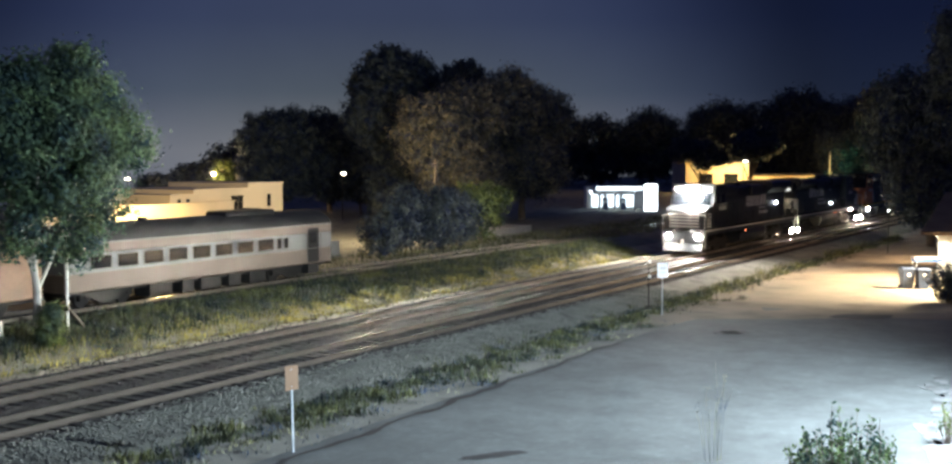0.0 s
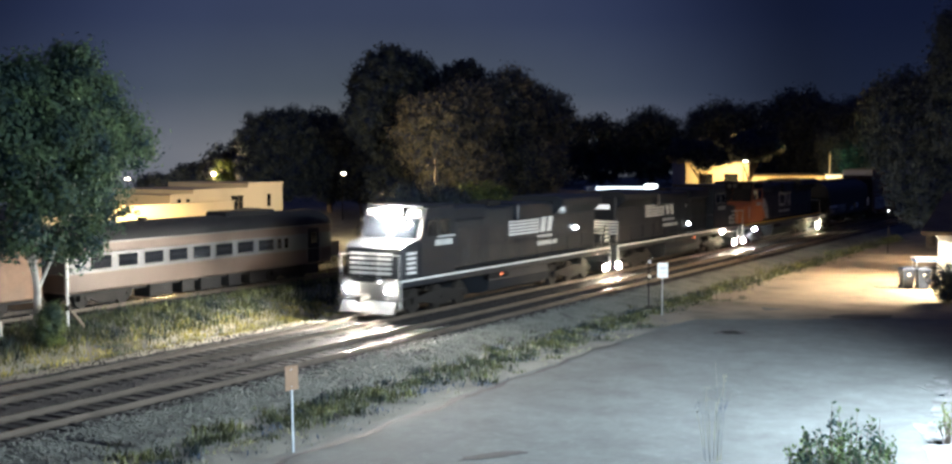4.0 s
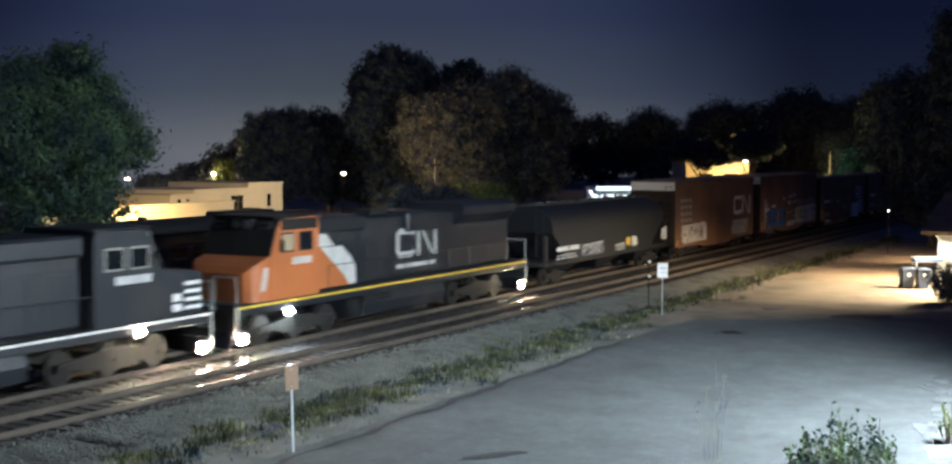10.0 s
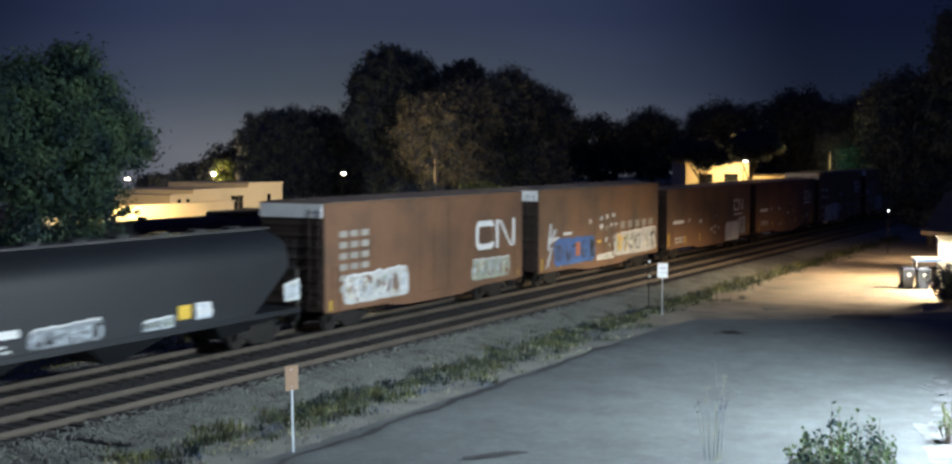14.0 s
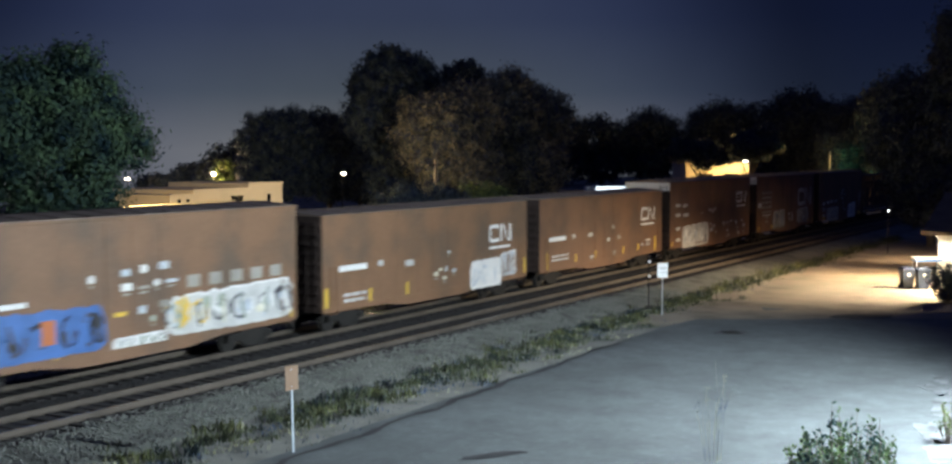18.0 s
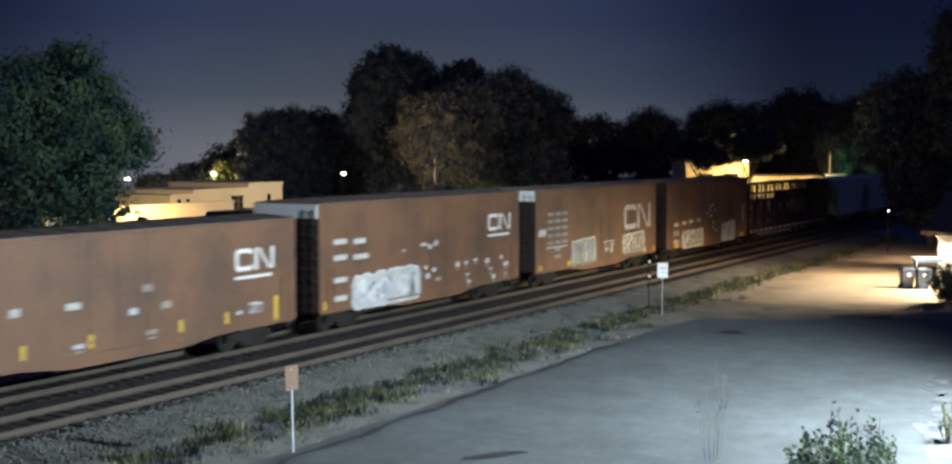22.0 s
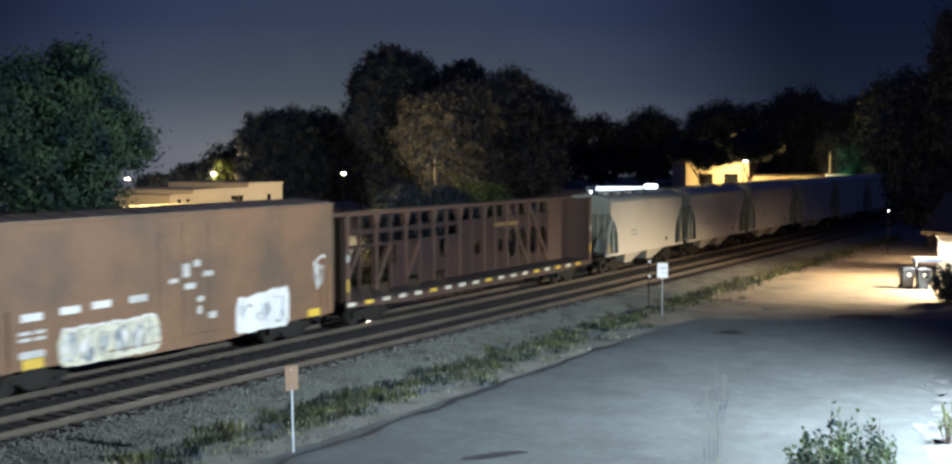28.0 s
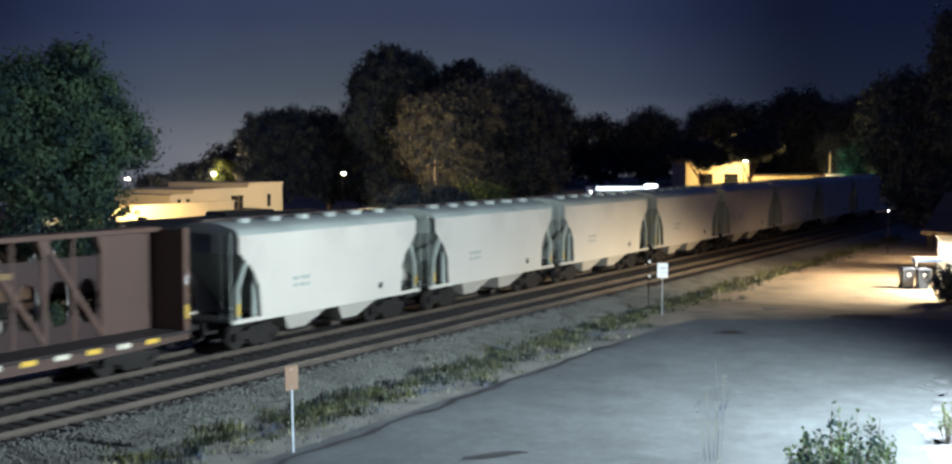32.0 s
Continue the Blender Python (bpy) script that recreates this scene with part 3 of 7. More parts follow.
bx = [-60, -40, -20] + list(np.arange(-5, 20, 0.6)) + list(np.arange(20, 70, 0.16)) + list(np.arange(70, 130, 0.6)) + [135, 150, 180, 220, 300, 450, 900]
tagged(strip("ballast_shoulder", bx, list(np.arange(22.3, 24.5, 0.15)) + [24.5], ballast_z, "ballast"), "grey crushed stone shoulder beside the track", "ballast", kind="structure")
tagged(strip("ballast", bx, list(np.arange(24.5, 31.7, 0.16)) + [31.7], ballast_z, "track_ballast"), "near-black crushed stone ballast bed under the tracks", "ballast", kind="structure")


tagged(strip("ballast_far_shoulder", bx, [31.7] + list(np.arange(31.85, 35.4, 0.2)), lambda x, y: max(ballast_z(x, y), ground_z(y) - 0.03 + 0.04 * noise.noise((x * 1.3, y * 1.3, 2))), "pale_ballast"), "pale gravel strip on the far side of the track", "ballast", kind="structure")


def stones(name, n, x0, x1, y0, y1, zf, size, material, label, seed):
    r = np.random.RandomState(seed)
    xs, ys = r.uniform(x0, x1, n), r.uniform(y0, y1, n)
    base = np.array([(1, 0, 0), (0, 1, 0), (-1, 0, 0), (0, -1, 0), (0, 0, 0.8), (0, 0, -0.8)])
    tri = np.array([(0, 1, 4), (1, 2, 4), (2, 3, 4), (3, 0, 4), (1, 0, 5), (2, 1, 5), (3, 2, 5), (0, 3, 5)])
    s = r.uniform(0.5, 1.3, (n, 1, 3)) * size
    a = r.uniform(0, 6.28, n)
    v = base[None] * s
    c, q = np.cos(a)[:, None], np.sin(a)[:, None]
    x, y = v[:, :, 0] * c - v[:, :, 1] * q, v[:, :, 0] * q + v[:, :, 1] * c
    z = v[:, :, 2] + r.uniform(-0.25, 0.25, (n, 1)) * v[:, :, 0]
    zs = np.array([zf(p, k) for p, k in zip(xs, ys)])
    v = np.stack([x + xs[:, None], y + ys[:, None], z + zs[:, None] + size * 0.3], 2).reshape(-1, 3)
    f = (tri[None] + (np.arange(n) * 6)[:, None, None]).reshape(-1, 3)
    return tagged(new(name, big_mesh(name, v, f, material)), label, "stones", kind="stuff")


stones("ballast_stones", 9000, 16, 62, 22.5, 25.0, ballast_z, 0.05, "stone", "loose grey crushed stones on the ballast shoulder", 3)
stones("ballast_stones", 4500, 16, 70, 25.0, 33.2, ballast_z, 0.045, "track_ballast", "near-black crushed stones between the rails", 4)


def rail(yc, name, label):
    t = thing(name, label, "railway track", group="railway tracks", kind="structure")
    prof = [(-0.075, -0.17), (0.075, -0.17), (0.075, -0.155), (0.012, -0.13), (0.012, -0.045), (0.036, -0.035), (0.036, -0.004), (-0.036, -0.004), (-0.036, -0.035), (-0.012, -0.045), (-0.012, -0.13), (-0.075, -0.155)]
    for s in (-1, 1):
        yy = yc + s * 0.7525
        r = part("rail", Geo().prism([(yy + a, b) for a, b in prof], -60, 900, "x"), "rail", t)
        part("rail_head", Geo().box(-60, 900, yy - 0.03, yy + 0.03, -0.004, 0.0), "rail_top", r, "shiny worn running surface")
    return t


def ties(track, yc, n, name="tie"):
    tm = mesh("tie", Geo().box(-0.115, 0.115, -1.3, 1.3, -0.1, 0.0, 0.012), "tie")
    pm = mesh("tie_plate", Geo().box(-0.1, 0.1, -0.18, 0.18, 0, 0.012), "rail")
    r = random.Random(n)
    x = 12.0
    for i in range(n):
        o = shared(name, tm, track, pose(x, yc + r.uniform(-0.05, 0.05), -0.158 + r.uniform(-0.012, 0.004), 0, 0, r.uniform(-1.2, 1.2)))
        x += 0.54 + r.uniform(-0.04, 0.04)
    g = Geo()
    while x < 330:
        g.box(x - 0.115, x + 0.115, yc - 1.3, yc + 1.3, -0.26, -0.158)
        x += 0.54
    tagged(part("distant_ties", g, "tie", track), kind="stuff")


track_near = rail(TRACKS["near"], "track_near", "empty rusty railway track on wooden ties")
track_main = rail(TRACKS["main"], "track_main", "railway main track that carries the freight train")
ties(track_near, TRACKS["near"], 150)
ties(track_main, TRACKS["main"], 150)
siding = rail(40.0, "track_siding", "old siding track in weeds under a parked coach")
siding.location.z = 0.5
sg = Geo()
for i in range(130):
    sg.box(14 + i * 0.56, 14.22 + i * 0.56, 38.7, 41.3, -0.28, -0.165)
tagged(part("distant_ties", sg, "tie", siding), kind="stuff")


# ---- grass ----
def blades(name, n, x0, x1, yfun, h0, h1, material, label, seed, zf, clump=0.55, per=12):
    r = np.random.RandomState(seed)
    k = max(1, n // per)
    cxs = r.uniform(x0, x1, k)
    cys = np.array([yfun(x, r) for x in cxs])
    pick = r.randint(0, k, n)
    xs, ys = cxs[pick] + r.normal(0, clump * 0.35, n), cys[pick] + r.normal(0, clump * 0.3, n)
    tall = (0.5 + r.rand(k))[pick]
    h = (h0 + (h1 - h0) * r.rand(n)) * tall
    a, lean = r.uniform(0, 6.28, n), r.uniform(0.1, 0.7, n) * h
    w = 0.012 + 0.014 * r.rand(n)
    z = np.array([zf(y) for y in ys]) - 0.03
    la = r.uniform(0, 6.28, n)
    p0 = np.stack([xs - w * np.cos(a), ys - w * np.sin(a), z], 1)
    p1 = np.stack([xs + w * np.cos(a), ys + w * np.sin(a), z], 1)
    mx, my = xs + 0.35 * lean * np.cos(la), ys + 0.35 * lean * np.sin(la)
    p2 = np.stack([mx + w * 0.8 * np.cos(a), my + w * 0.8 * np.sin(a), z + h * 0.6], 1)
    p3 = np.stack([mx - w * 0.8 * np.cos(a), my - w * 0.8 * np.sin(a), z + h * 0.6], 1)
    p4 = np.stack([xs + lean * np.cos(la), ys + lean * np.sin(la), z + h], 1)
    v = np.stack([p0, p1, p2, p3, p4], 1).reshape(-1, 3)
    o = (np.arange(n) * 5)[:, None]
    f = np.concatenate([o + np.array([[0, 1, 2]]), o + np.array([[0, 2, 3]]), o + np.array([[3, 2, 4]])], 0)
    return tagged(new(name, big_mesh(name, v, f, material)), label, "grass", kind="stuff")


blades("dry_grass", 7000, 14, 70, lambda x, r: 21.2 + r.normal(0, 0.9), 0.03, 0.13, "dry", "sparse short grey dead grass along the ballast foot", 16, ground_z, 0.9, 9)
blades("verge_grass", 12500, 14, 62, lambda x, r: 21.4 + r.normal(0, 0.72), 0.06, 0.26, "grass", "strip of yellow-green weedy grass beside the ballast", 11, ground_z, 0.6, 34)
blades("verge_grass", 4500, 58, 110, lambda x, r: 21.5 + r.normal(0, 0.5), 0.1, 0.4, "grass", "thin weedy grass verge along the track", 12, ground_z)
blades("dry_grass", 14000, 24, 84, lambda x, r: r.uniform(32.6, 35.2), 0.06, 0.22, "dry_grass", "short dry yellow grass along the far shoulder", 15, lambda y: ground_z(y) + 0.03, 0.8)
blades("field_grass", 24000, 26, 84, lambda x, r: r.uniform(34.6, 38.2), 0.08, 0.34, "grass", "rough grass between the main track and the siding", 13, ground_z, 0.9)
blades("field_grass", 9000, 50, 120, lambda x, r: r.uniform(38, 46), 0.1, 0.4, "grass", "rough grass and weeds beyond the siding", 14, ground_z, 1.2)


# ---- trees ----
def leaves(ells, clumps, per, leaf, seed, spread=0.55, shell=0.5):
    """Leaf quads in clumps, which fill and fray the given ellipsoids (x, y, z, rx, ry, rz)."""
    r = np.random.RandomState(seed)
    vol = np.array([e[3] * e[4] * e[5] for e in ells]) ** 0.67
    which = r.choice(len(ells), clumps, p=vol / vol.sum())
    e = np.array(ells)[which]
    d = r.normal(size=(clumps, 3))
    d /= np.linalg.norm(d, axis=1)[:, None]
    rad = (shell + (1 - shell) * r.rand(clumps)) ** 0.8 * r.uniform(0.88, 1.04, clumps)
    c = e[:, :3] + d * rad[:, None] * e[:, 3:6]
    n = clumps * per
    size = r.uniform(0.5, 1.25, clumps)
    p = np.repeat(c, per, 0) + np.clip(r.normal(0, 1, (n, 3)), -1.7, 1.7) * (spread * np.repeat(size, per))[:, None] * np.array([1, 1, 0.75])
    out = (p - np.repeat(c, per, 0)) / (spread * np.repeat(size, per))[:, None] + 0.9 * np.repeat(d, per, 0) + np.array([0, 0, 0.35]) + r.normal(0, 0.5, (n, 3))
    out /= np.linalg.norm(out, axis=1)[:, None]
    a = np.cross(out, r.normal(size=(n, 3)))
    a /= np.linalg.norm(a, axis=1)[:, None]
    b = np.cross(out, a)
    s = leaf * r.uniform(0.6, 1.3, (n, 1))
    v = np.stack([p - a * s, p - b * s * 0.5, p + a * s, p + b * s * 0.5], 1).reshape(-1, 3)
    f = np.arange(n * 4).reshape(-1, 4)
    return v, f


def limbs(g, base, height, r0, ells, seed, forks=9):
    rnd = random.Random(seed)
    p, r = Vector(base), r0
    pts = [p.copy()]
    for i in range(5):
        p = p + Vector((rnd.uniform(-0.12, 0.12), rnd.uniform(-0.12, 0.12), height / 5))
        q = r0 * (1 - 0.13 * (i + 1))
        g.cyl(pts[-1], p, r, q, 8, caps=False)
        r = q
        pts.append(p.copy())
    for i in range(forks):
        e = ells[i % len(ells)]
        a = pts[rnd.randint(2, 5)]
        b = Vector((e[0] + rnd.uniform(-0.6, 0.6) * e[3], e[1] + rnd.uniform(-0.6, 0.6) * e[4], e[2] + rnd.uniform(-0.2, 0.6) * e[5]))
        m = (a + b) / 2 + Vector((rnd.uniform(-0.3, 0.3), rnd.uniform(-0.3, 0.3), rnd.uniform(0, 0.5)))
        g.cyl(a, m, r0 * 0.42, r0 * 0.25, 6, caps=False)
        g.cyl(m, b, r0 * 0.25, r0 * 0.07, 5, caps=False)
        for k in range(3):
            t = m.lerp(b, rnd.uniform(0.2, 0.9))
            g.cyl(t, t + Vector((rnd.uniform(-1, 1), rnd.uniform(-1, 1), rnd.uniform(0, 0.8))) * e[3] * 0.3, r0 * 0.09, r0 * 0.03, 4, caps=False)


def tree(label, x, y, trunk_h, r0, ells, leaf_mat, clumps, per, leaf, seed, bark="bark", spread=0.55, shell=0.5, name="tree", category="tree", extra_trunks=(), z0=None, thin=()):
    t = thing(name, label, category, pose(x, y, ground_z(y) if z0 is None else z0), group="trees" if name == "tree" else "shrubs")
    g = Geo()
    limbs(g, (0, 0, -0.1), trunk_h, r0, ells, seed)
    for k, (dx, dy) in enumerate(extra_trunks):
        limbs(g, (dx, dy, -0.1), trunk_h * 0.9, r0 * 0.7, ells, seed + 50 + k, 5)
    part("trunk", g, bark, t, smooth=True)
    v, f = leaves(ells, clumps, per, leaf, seed, spread, shell)
    shared("crown", big_mesh("crown", v, f, leaf_mat), t)
    if thin:
        v, f = leaves(thin, clumps // 9, per // 2, leaf, seed + 7, spread * 0.8, 0.3)
        shared("low_bough", big_mesh("low_bough", v, f, leaf_mat), t, label="sparse hanging lower boughs")
    return t


# the broad-leaved tree before the coach
tree("leafy green ash tree with a pale slender trunk", 31.9, 36.0, 4.6, 0.17,
     [(1.4, 0, 8.0, 2.4, 2.2, 2.2), (0.2, -0.3, 6.2, 2.9, 2.2, 2.1), (3.2, -0.2, 7.2, 1.9, 1.8, 1.3), (1.9, 0.1, 9.9, 0.8, 0.8, 1.1), (2.5, -0.3, 5.3, 1.2, 1.1, 0.9), (0.1, 0, 9.1, 1.1, 1.0, 1.0), (3.0, 0.2, 8.8, 0.9, 0.8, 0.9), (-1.6, 0, 7.6, 1.6, 1.4, 1.5), (-0.9, 0.7, 8.9, 1.6, 1.3, 1.15), (-2.4, 0.6, 6.6, 1.6, 1.3, 1.6)],
     "leaf_a", 1250, 64, 0.095, 21, "birch", 0.36, 0.45, thin=[(2.6, -0.3, 4.3, 1.3, 1.1, 0.9), (-1.2, -0.6, 3.9, 1.9, 1.2, 1.3), (1.4, -0.5, 3.4, 1.3, 0.8, 1.0)])
tree("rounded dense bush at the foot of a tree", 31.7, 35.3, 0.8, 0.05, [(0, 0, 0.6, 0.62, 0.5, 0.7), (0.15, 0, 1.1, 0.42, 0.4, 0.45)], "leaf_d", 190, 26, 0.06, 22, name="bush", category="bush", spread=0.14)
mast = thing("white_pole", "thin white-painted pole with a wooden brace", "pole", pose(33.75, 36.6, 0.2))
part("pole", Geo().cyl((0, 0, -0.2), (0, 0, 3.75), 0.055, 0.05, 10), "wall_white", mast)
part("brace", Geo().prism([(0.05, 0.75), (0.05, 0.88), (0.85, 0.02), (0.72, 0.02)], -0.05, 0.05), "bark", mast, "weathered wooden brace")
part("collar", Geo().cyl((0, 0, 0.7), (0, 0, 0.9), 0.075, n=10), "steel_dark", mast)
blk = thing("concrete_block", "pale concrete block lying in the grass", "block", pose(30.3, 36.9, 0.22, 0, 0, 12))
part("block", Geo().box(-0.6, 0.6, -0.25, 0.25, -0.1, 0.6, 0.04), "concrete", blk)

# woods in the middle distance
tree("tall dark deciduous tree in the woods", 100.5, 66, 8, 0.35, [(-1.2, 0, 12.7, 3.2, 3, 3.3), (3.4, 0, 13.6, 2.5, 2.5, 2.2), (0.6, 0, 14.3, 2.0, 2, 2.0), (-3.4, 0, 9.6, 2.6, 2.6, 2.9), (-4.2, 0, 12.0, 1.5, 1.5, 1.6), (2, 0, 8.5, 4.5, 4, 4), (7.2, 0, 12.4, 2.3, 2, 2.2), (10, -2.2, 13.3, 2.8, 2.4, 2.4), (-1, -1, 4.6, 3.4, 2.6, 3.6), (-1, -1.5, 2.2, 4.0, 2.6, 2.2)], "leaf_b", 1600, 50, 0.2, 31, spread=0.42, shell=0.4)
tree("broad brownish deciduous tree beyond the siding", 97.5, 57, 6, 0.4, [(-3.5, 0, 7.9, 5.0, 3.5, 4.0), (1.5, 0, 9.3, 4.4, 3.5, 3.6), (-1, -1, 5.2, 5.6, 3.5, 3.4)], "leaf_c", 1000, 46, 0.17, 32, spread=0.55)
tree("broad brownish deciduous tree beyond the siding", 109.0, 56.5, 6, 0.38, [(-2.5, 0, 10.6, 5.0, 3.5, 4.0), (3.6, 0, 9.0, 4.2, 3.5, 4.0), (0, -1, 5.0, 5.6, 3.5, 3.3)], "leaf_c", 950, 46, 0.17, 33, spread=0.55)
tree("rounded dark tree in the woods", 101, 80, 5, 0.3, [(-1, 0, 7.6, 3.4, 3, 3.4), (3.2, 0, 8.0, 3.2, 3, 3.0), (-3.0, -0.6, 4.6, 2.6, 2.2, 2.4), (1.6, 0, 4.5, 5, 3, 3)], "leaf_b", 900, 46, 0.19, 34, spread=0.42, shell=0.4)
tree("rounded dark tree in the woods", 111.5, 81, 5, 0.3, [(-1, 0, 7.8, 3.6, 3, 3.2), (3.2, 0, 7.0, 3.2, 3, 3.0), (0, 0, 4.0, 5, 3, 3)], "leaf_b", 850, 46, 0.19, 35, spread=0.42, shell=0.4)
tree("dark bushy tree behind the street lamp", 108, 74.5, 2.5, 0.16, [(0, 0, 3.6, 2.6, 2.4, 2.8), (1.5, -2.2, 3.0, 2.2, 2.0, 2.4)], "leaf_b", 300, 34, 0.2, 40, spread=0.4, shell=0.4)
tree("small dark tree on the skyline", 104.5, 96.2, 2.5, 0.2, [(-3, 0, 2.6, 2.8, 2, 1.7), (1.4, 0, 3.2, 2.6, 2, 1.8), (5.0, -1, 3.6, 2.6, 2, 2.2)], "leaf_b", 300, 24, 0.26, 36, spread=0.4)
tree("dark rounded tree at the edge of the woods", 106, 91.5, 3.5, 0.22, [(0, 0, 4.6, 2.3, 2.1, 2.5), (1.6, -1.6, 5.8, 1.9, 1.7, 2.2), (-0.6, 1.6, 3.2, 2.2, 2.0, 2.2)], "leaf_b", 330, 30, 0.24, 39, spread=0.42, shell=0.4)
tree("small dark tree on the skyline", 84, 92, 2.5, 0.2, [(-3, 0, 3.0, 2.6, 2, 1.7), (2.4, 0, 3.3, 2.4, 2, 1.8)], "leaf_b", 220, 22, 0.26, 37, spread=0.4)
tree("small tree lit orange by a street lamp", 101.3, 86.9, 2.2, 0.12, [(0, 0, 4.2, 1.5, 1.2, 1.5), (-0.8, 0, 3.2, 1.3, 1.0, 1.0)], "leaf_d", 130, 26, 0.14, 38, spread=0.3)
# dark shrubs along the siding
for i, (x, y, s) in enumerate(((66.2, 43.6, 0.95), (69.4, 44.5, 1.1), (72.6, 43.8, 1.05), (75.6, 44.2, 0.95))):
    tree("dense dark shrub beside the siding", x, y, 1.4, 0.09, [(-0.8 * s, 0, 1.5 * s, 1.8 * s, 1.3, 1.5 * s), (1.0 * s, 0, 2.1 * s, 1.7 * s, 1.3, 1.7 * s), (0, 0, 3.0 * s, 1.2 * s, 1.0, 1.1 * s)], "leaf_b", 260, 26, 0.13, 41 + i, name="shrub", category="shrub", spread=0.3)
tree("pale green arching shrub lit by headlights", 79.6, 44.6, 1.6, 0.1, [(-1.5, 0, 3.0, 2.2, 1.6, 1.3), (1.6, 0, 3.1, 2.3, 1.6, 1.2), (0, 0, 1.6, 2.0, 1.3, 1.4)], "leaf_d", 320, 26, 0.12, 46, name="shrub", category="shrub", spread=0.28)
# wooded skyline down the line
wood_a = tree("tall dark tree of the distant wood", 232, 92, 7, 0.4, [(-2, 0, 9.5, 6, 5, 5.2), (5, 0, 8.6, 5, 5, 4.6), (0, 0, 4.5, 8, 5, 4)], "leaf_b", 620, 40, 0.28, 51, spread=0.9)
wood_b = tree("tall dark tree of the distant wood", 238, 80, 7, 0.4, [(-3, 0, 10, 5, 5, 6), (4, 0, 11.4, 5.4, 5, 5.0), (0, 0, 5, 8, 5, 4.5)], "leaf_b", 620, 40, 0.28, 52, spread=0.9)
far = random.Random(8)
for i, (x, y, s) in enumerate(((214, 104, 0.88), (222, 98, 0.92), (243, 84, 0.95), (246, 74, 1.1), (248, 68, 1.16), (246, 62, 1.06), (243, 56, 1.0), (232, 50, 1.12), (226, 45, 1.0), (216, 41, 1.1), (208, 38.5, 1.2), (196, 120, 0.8), (200, 110, 0.85), (262, 58, 1.2), (258, 70, 1.15))):
    copy_thing(wood_a if i % 2 else wood_b, pose(x, y, 0, 0, 0, far.uniform(0, 360)) @ Matrix.Diagonal((s, s, s, 1)))


tree("tall dark tree behind the white building", 101, 17.4, 7, 0.35, [(0, -1.2, 10, 4.2, 3.4, 4.6), (-0.5, 2.4, 8.6, 3.0, 2.2, 4.2), (-1.5, -2.2, 14.5, 2.8, 2.4, 3.6), (0.5, 0.2, 4.6, 4, 3.4, 3.4)], "leaf_b", 1000, 46, 0.19, 71, spread=0.5, z0=-0.45)
tree("dark tree before the lit warehouse", 183.0, 57.2, 4.5, 0.3, [(-0.6, 0, 7.2, 3.4, 2.6, 2.2), (2.2, -1.5, 7.8, 3.0, 2.6, 2.4)], "leaf_b", 260, 24, 0.32, 72, spread=0.6)

tree("dark tree before the lit warehouse", 180.2, 63.4, 3.6, 0.25, [(0, 0, 6.2, 2.9, 2.2, 2.2), (-1.6, 2.6, 6.6, 2.4, 2.0, 1.8), (1.6, -2.2, 5.6, 1.5, 1.4, 1.2)], "leaf_b", 300, 26, 0.26, 73, spread=0.5)
copy_thing(wood_b, pose(213, 51.5, 0.3, 0, 0, 40) @ Matrix.Diagonal((0.6, 0.6, 0.6, 1)))
pole2 = thing("utility_pole", "thin utility pole by the warehouse", "utility pole", pose(202.2, 50.3, 0.3))
part("pole", Geo().cyl((0, 0, -0.2), (0, 0, 6.4), 0.12, 0.09, 8), "birch", pole2)
part("crossarm", Geo().box(-0.7, 0.7, -0.05, 0.05, 5.9, 6.02), "bark", pole2)

# ---- foreground plants at the lot's edge ----
def sprigs(label, x, y, n, h, spread_r, seed, leaf_mat, leaf, z0=-0.42, name="bush", leafy_up=0.3, per=22, uneven=0.2):
    t = thing(name, label, "bush" if name == "bush" else "weed", pose(x, y, z0), group="foreground plants")
    r = np.random.RandomState(seed)
    pv = []
    thin = 0.55 if leaf_mat == "dry" else 1.0
    for i in range(n):
        a, d = r.uniform(0, 6.28), spread_r * math.sqrt(r.rand())
        foot = 0.8 if leaf_mat == "leaf_e" else 0.4
        b = Vector((d * foot * math.cos(a), d * foot * math.sin(a), 0))
        e = Vector((d * math.cos(a), d * math.sin(a), h * r.uniform(0.55 - 0.4 * (uneven - 0.2), 1.15) * (1 - uneven * (d / spread_r) ** 2)))
        m = b.lerp(e, 0.5) + Vector((r.normal() * 0.05, r.normal() * 0.05, 0.12 * h))
        part("stem", Geo().cyl(b, m, 0.012 * thin, 0.009 * thin, 5, caps=False).cyl(m, e, 0.009 * thin, 0.003, 5, caps=False), "bark" if leaf_mat != "dry" else "dry", t)
        for k in range(per):
            s = leafy_up + (1 - leafy_up) * r.rand()
            p = (b.lerp(m, s * 2) if s < 0.5 else m.lerp(e, s * 2 - 1))
            pv.append(p + Vector(r.normal(0, 0.035, 3)))
    p = np.array(pv)
    k = len(p)
    a = r.normal(size=(k, 3)) + np.array([0, 0, 0.5])
    a /= np.linalg.norm(a, axis=1)[:, None]
    b = np.cross(a, r.normal(size=(k, 3)))
    b /= np.linalg.norm(b, axis=1)[:, None]
    s = leaf * r.uniform(0.6, 1.3, (k, 1))
    v = np.stack([p, p + a * s * 0.6 - b * s * 0.3, p + a * s * 1.3, p + a * s * 0.6 + b * s * 0.3], 1).reshape(-1, 3)
    shared("crown", big_mesh("crown", v, np.arange(4 * k).reshape(-1, 4), leaf_mat), t)
    return t


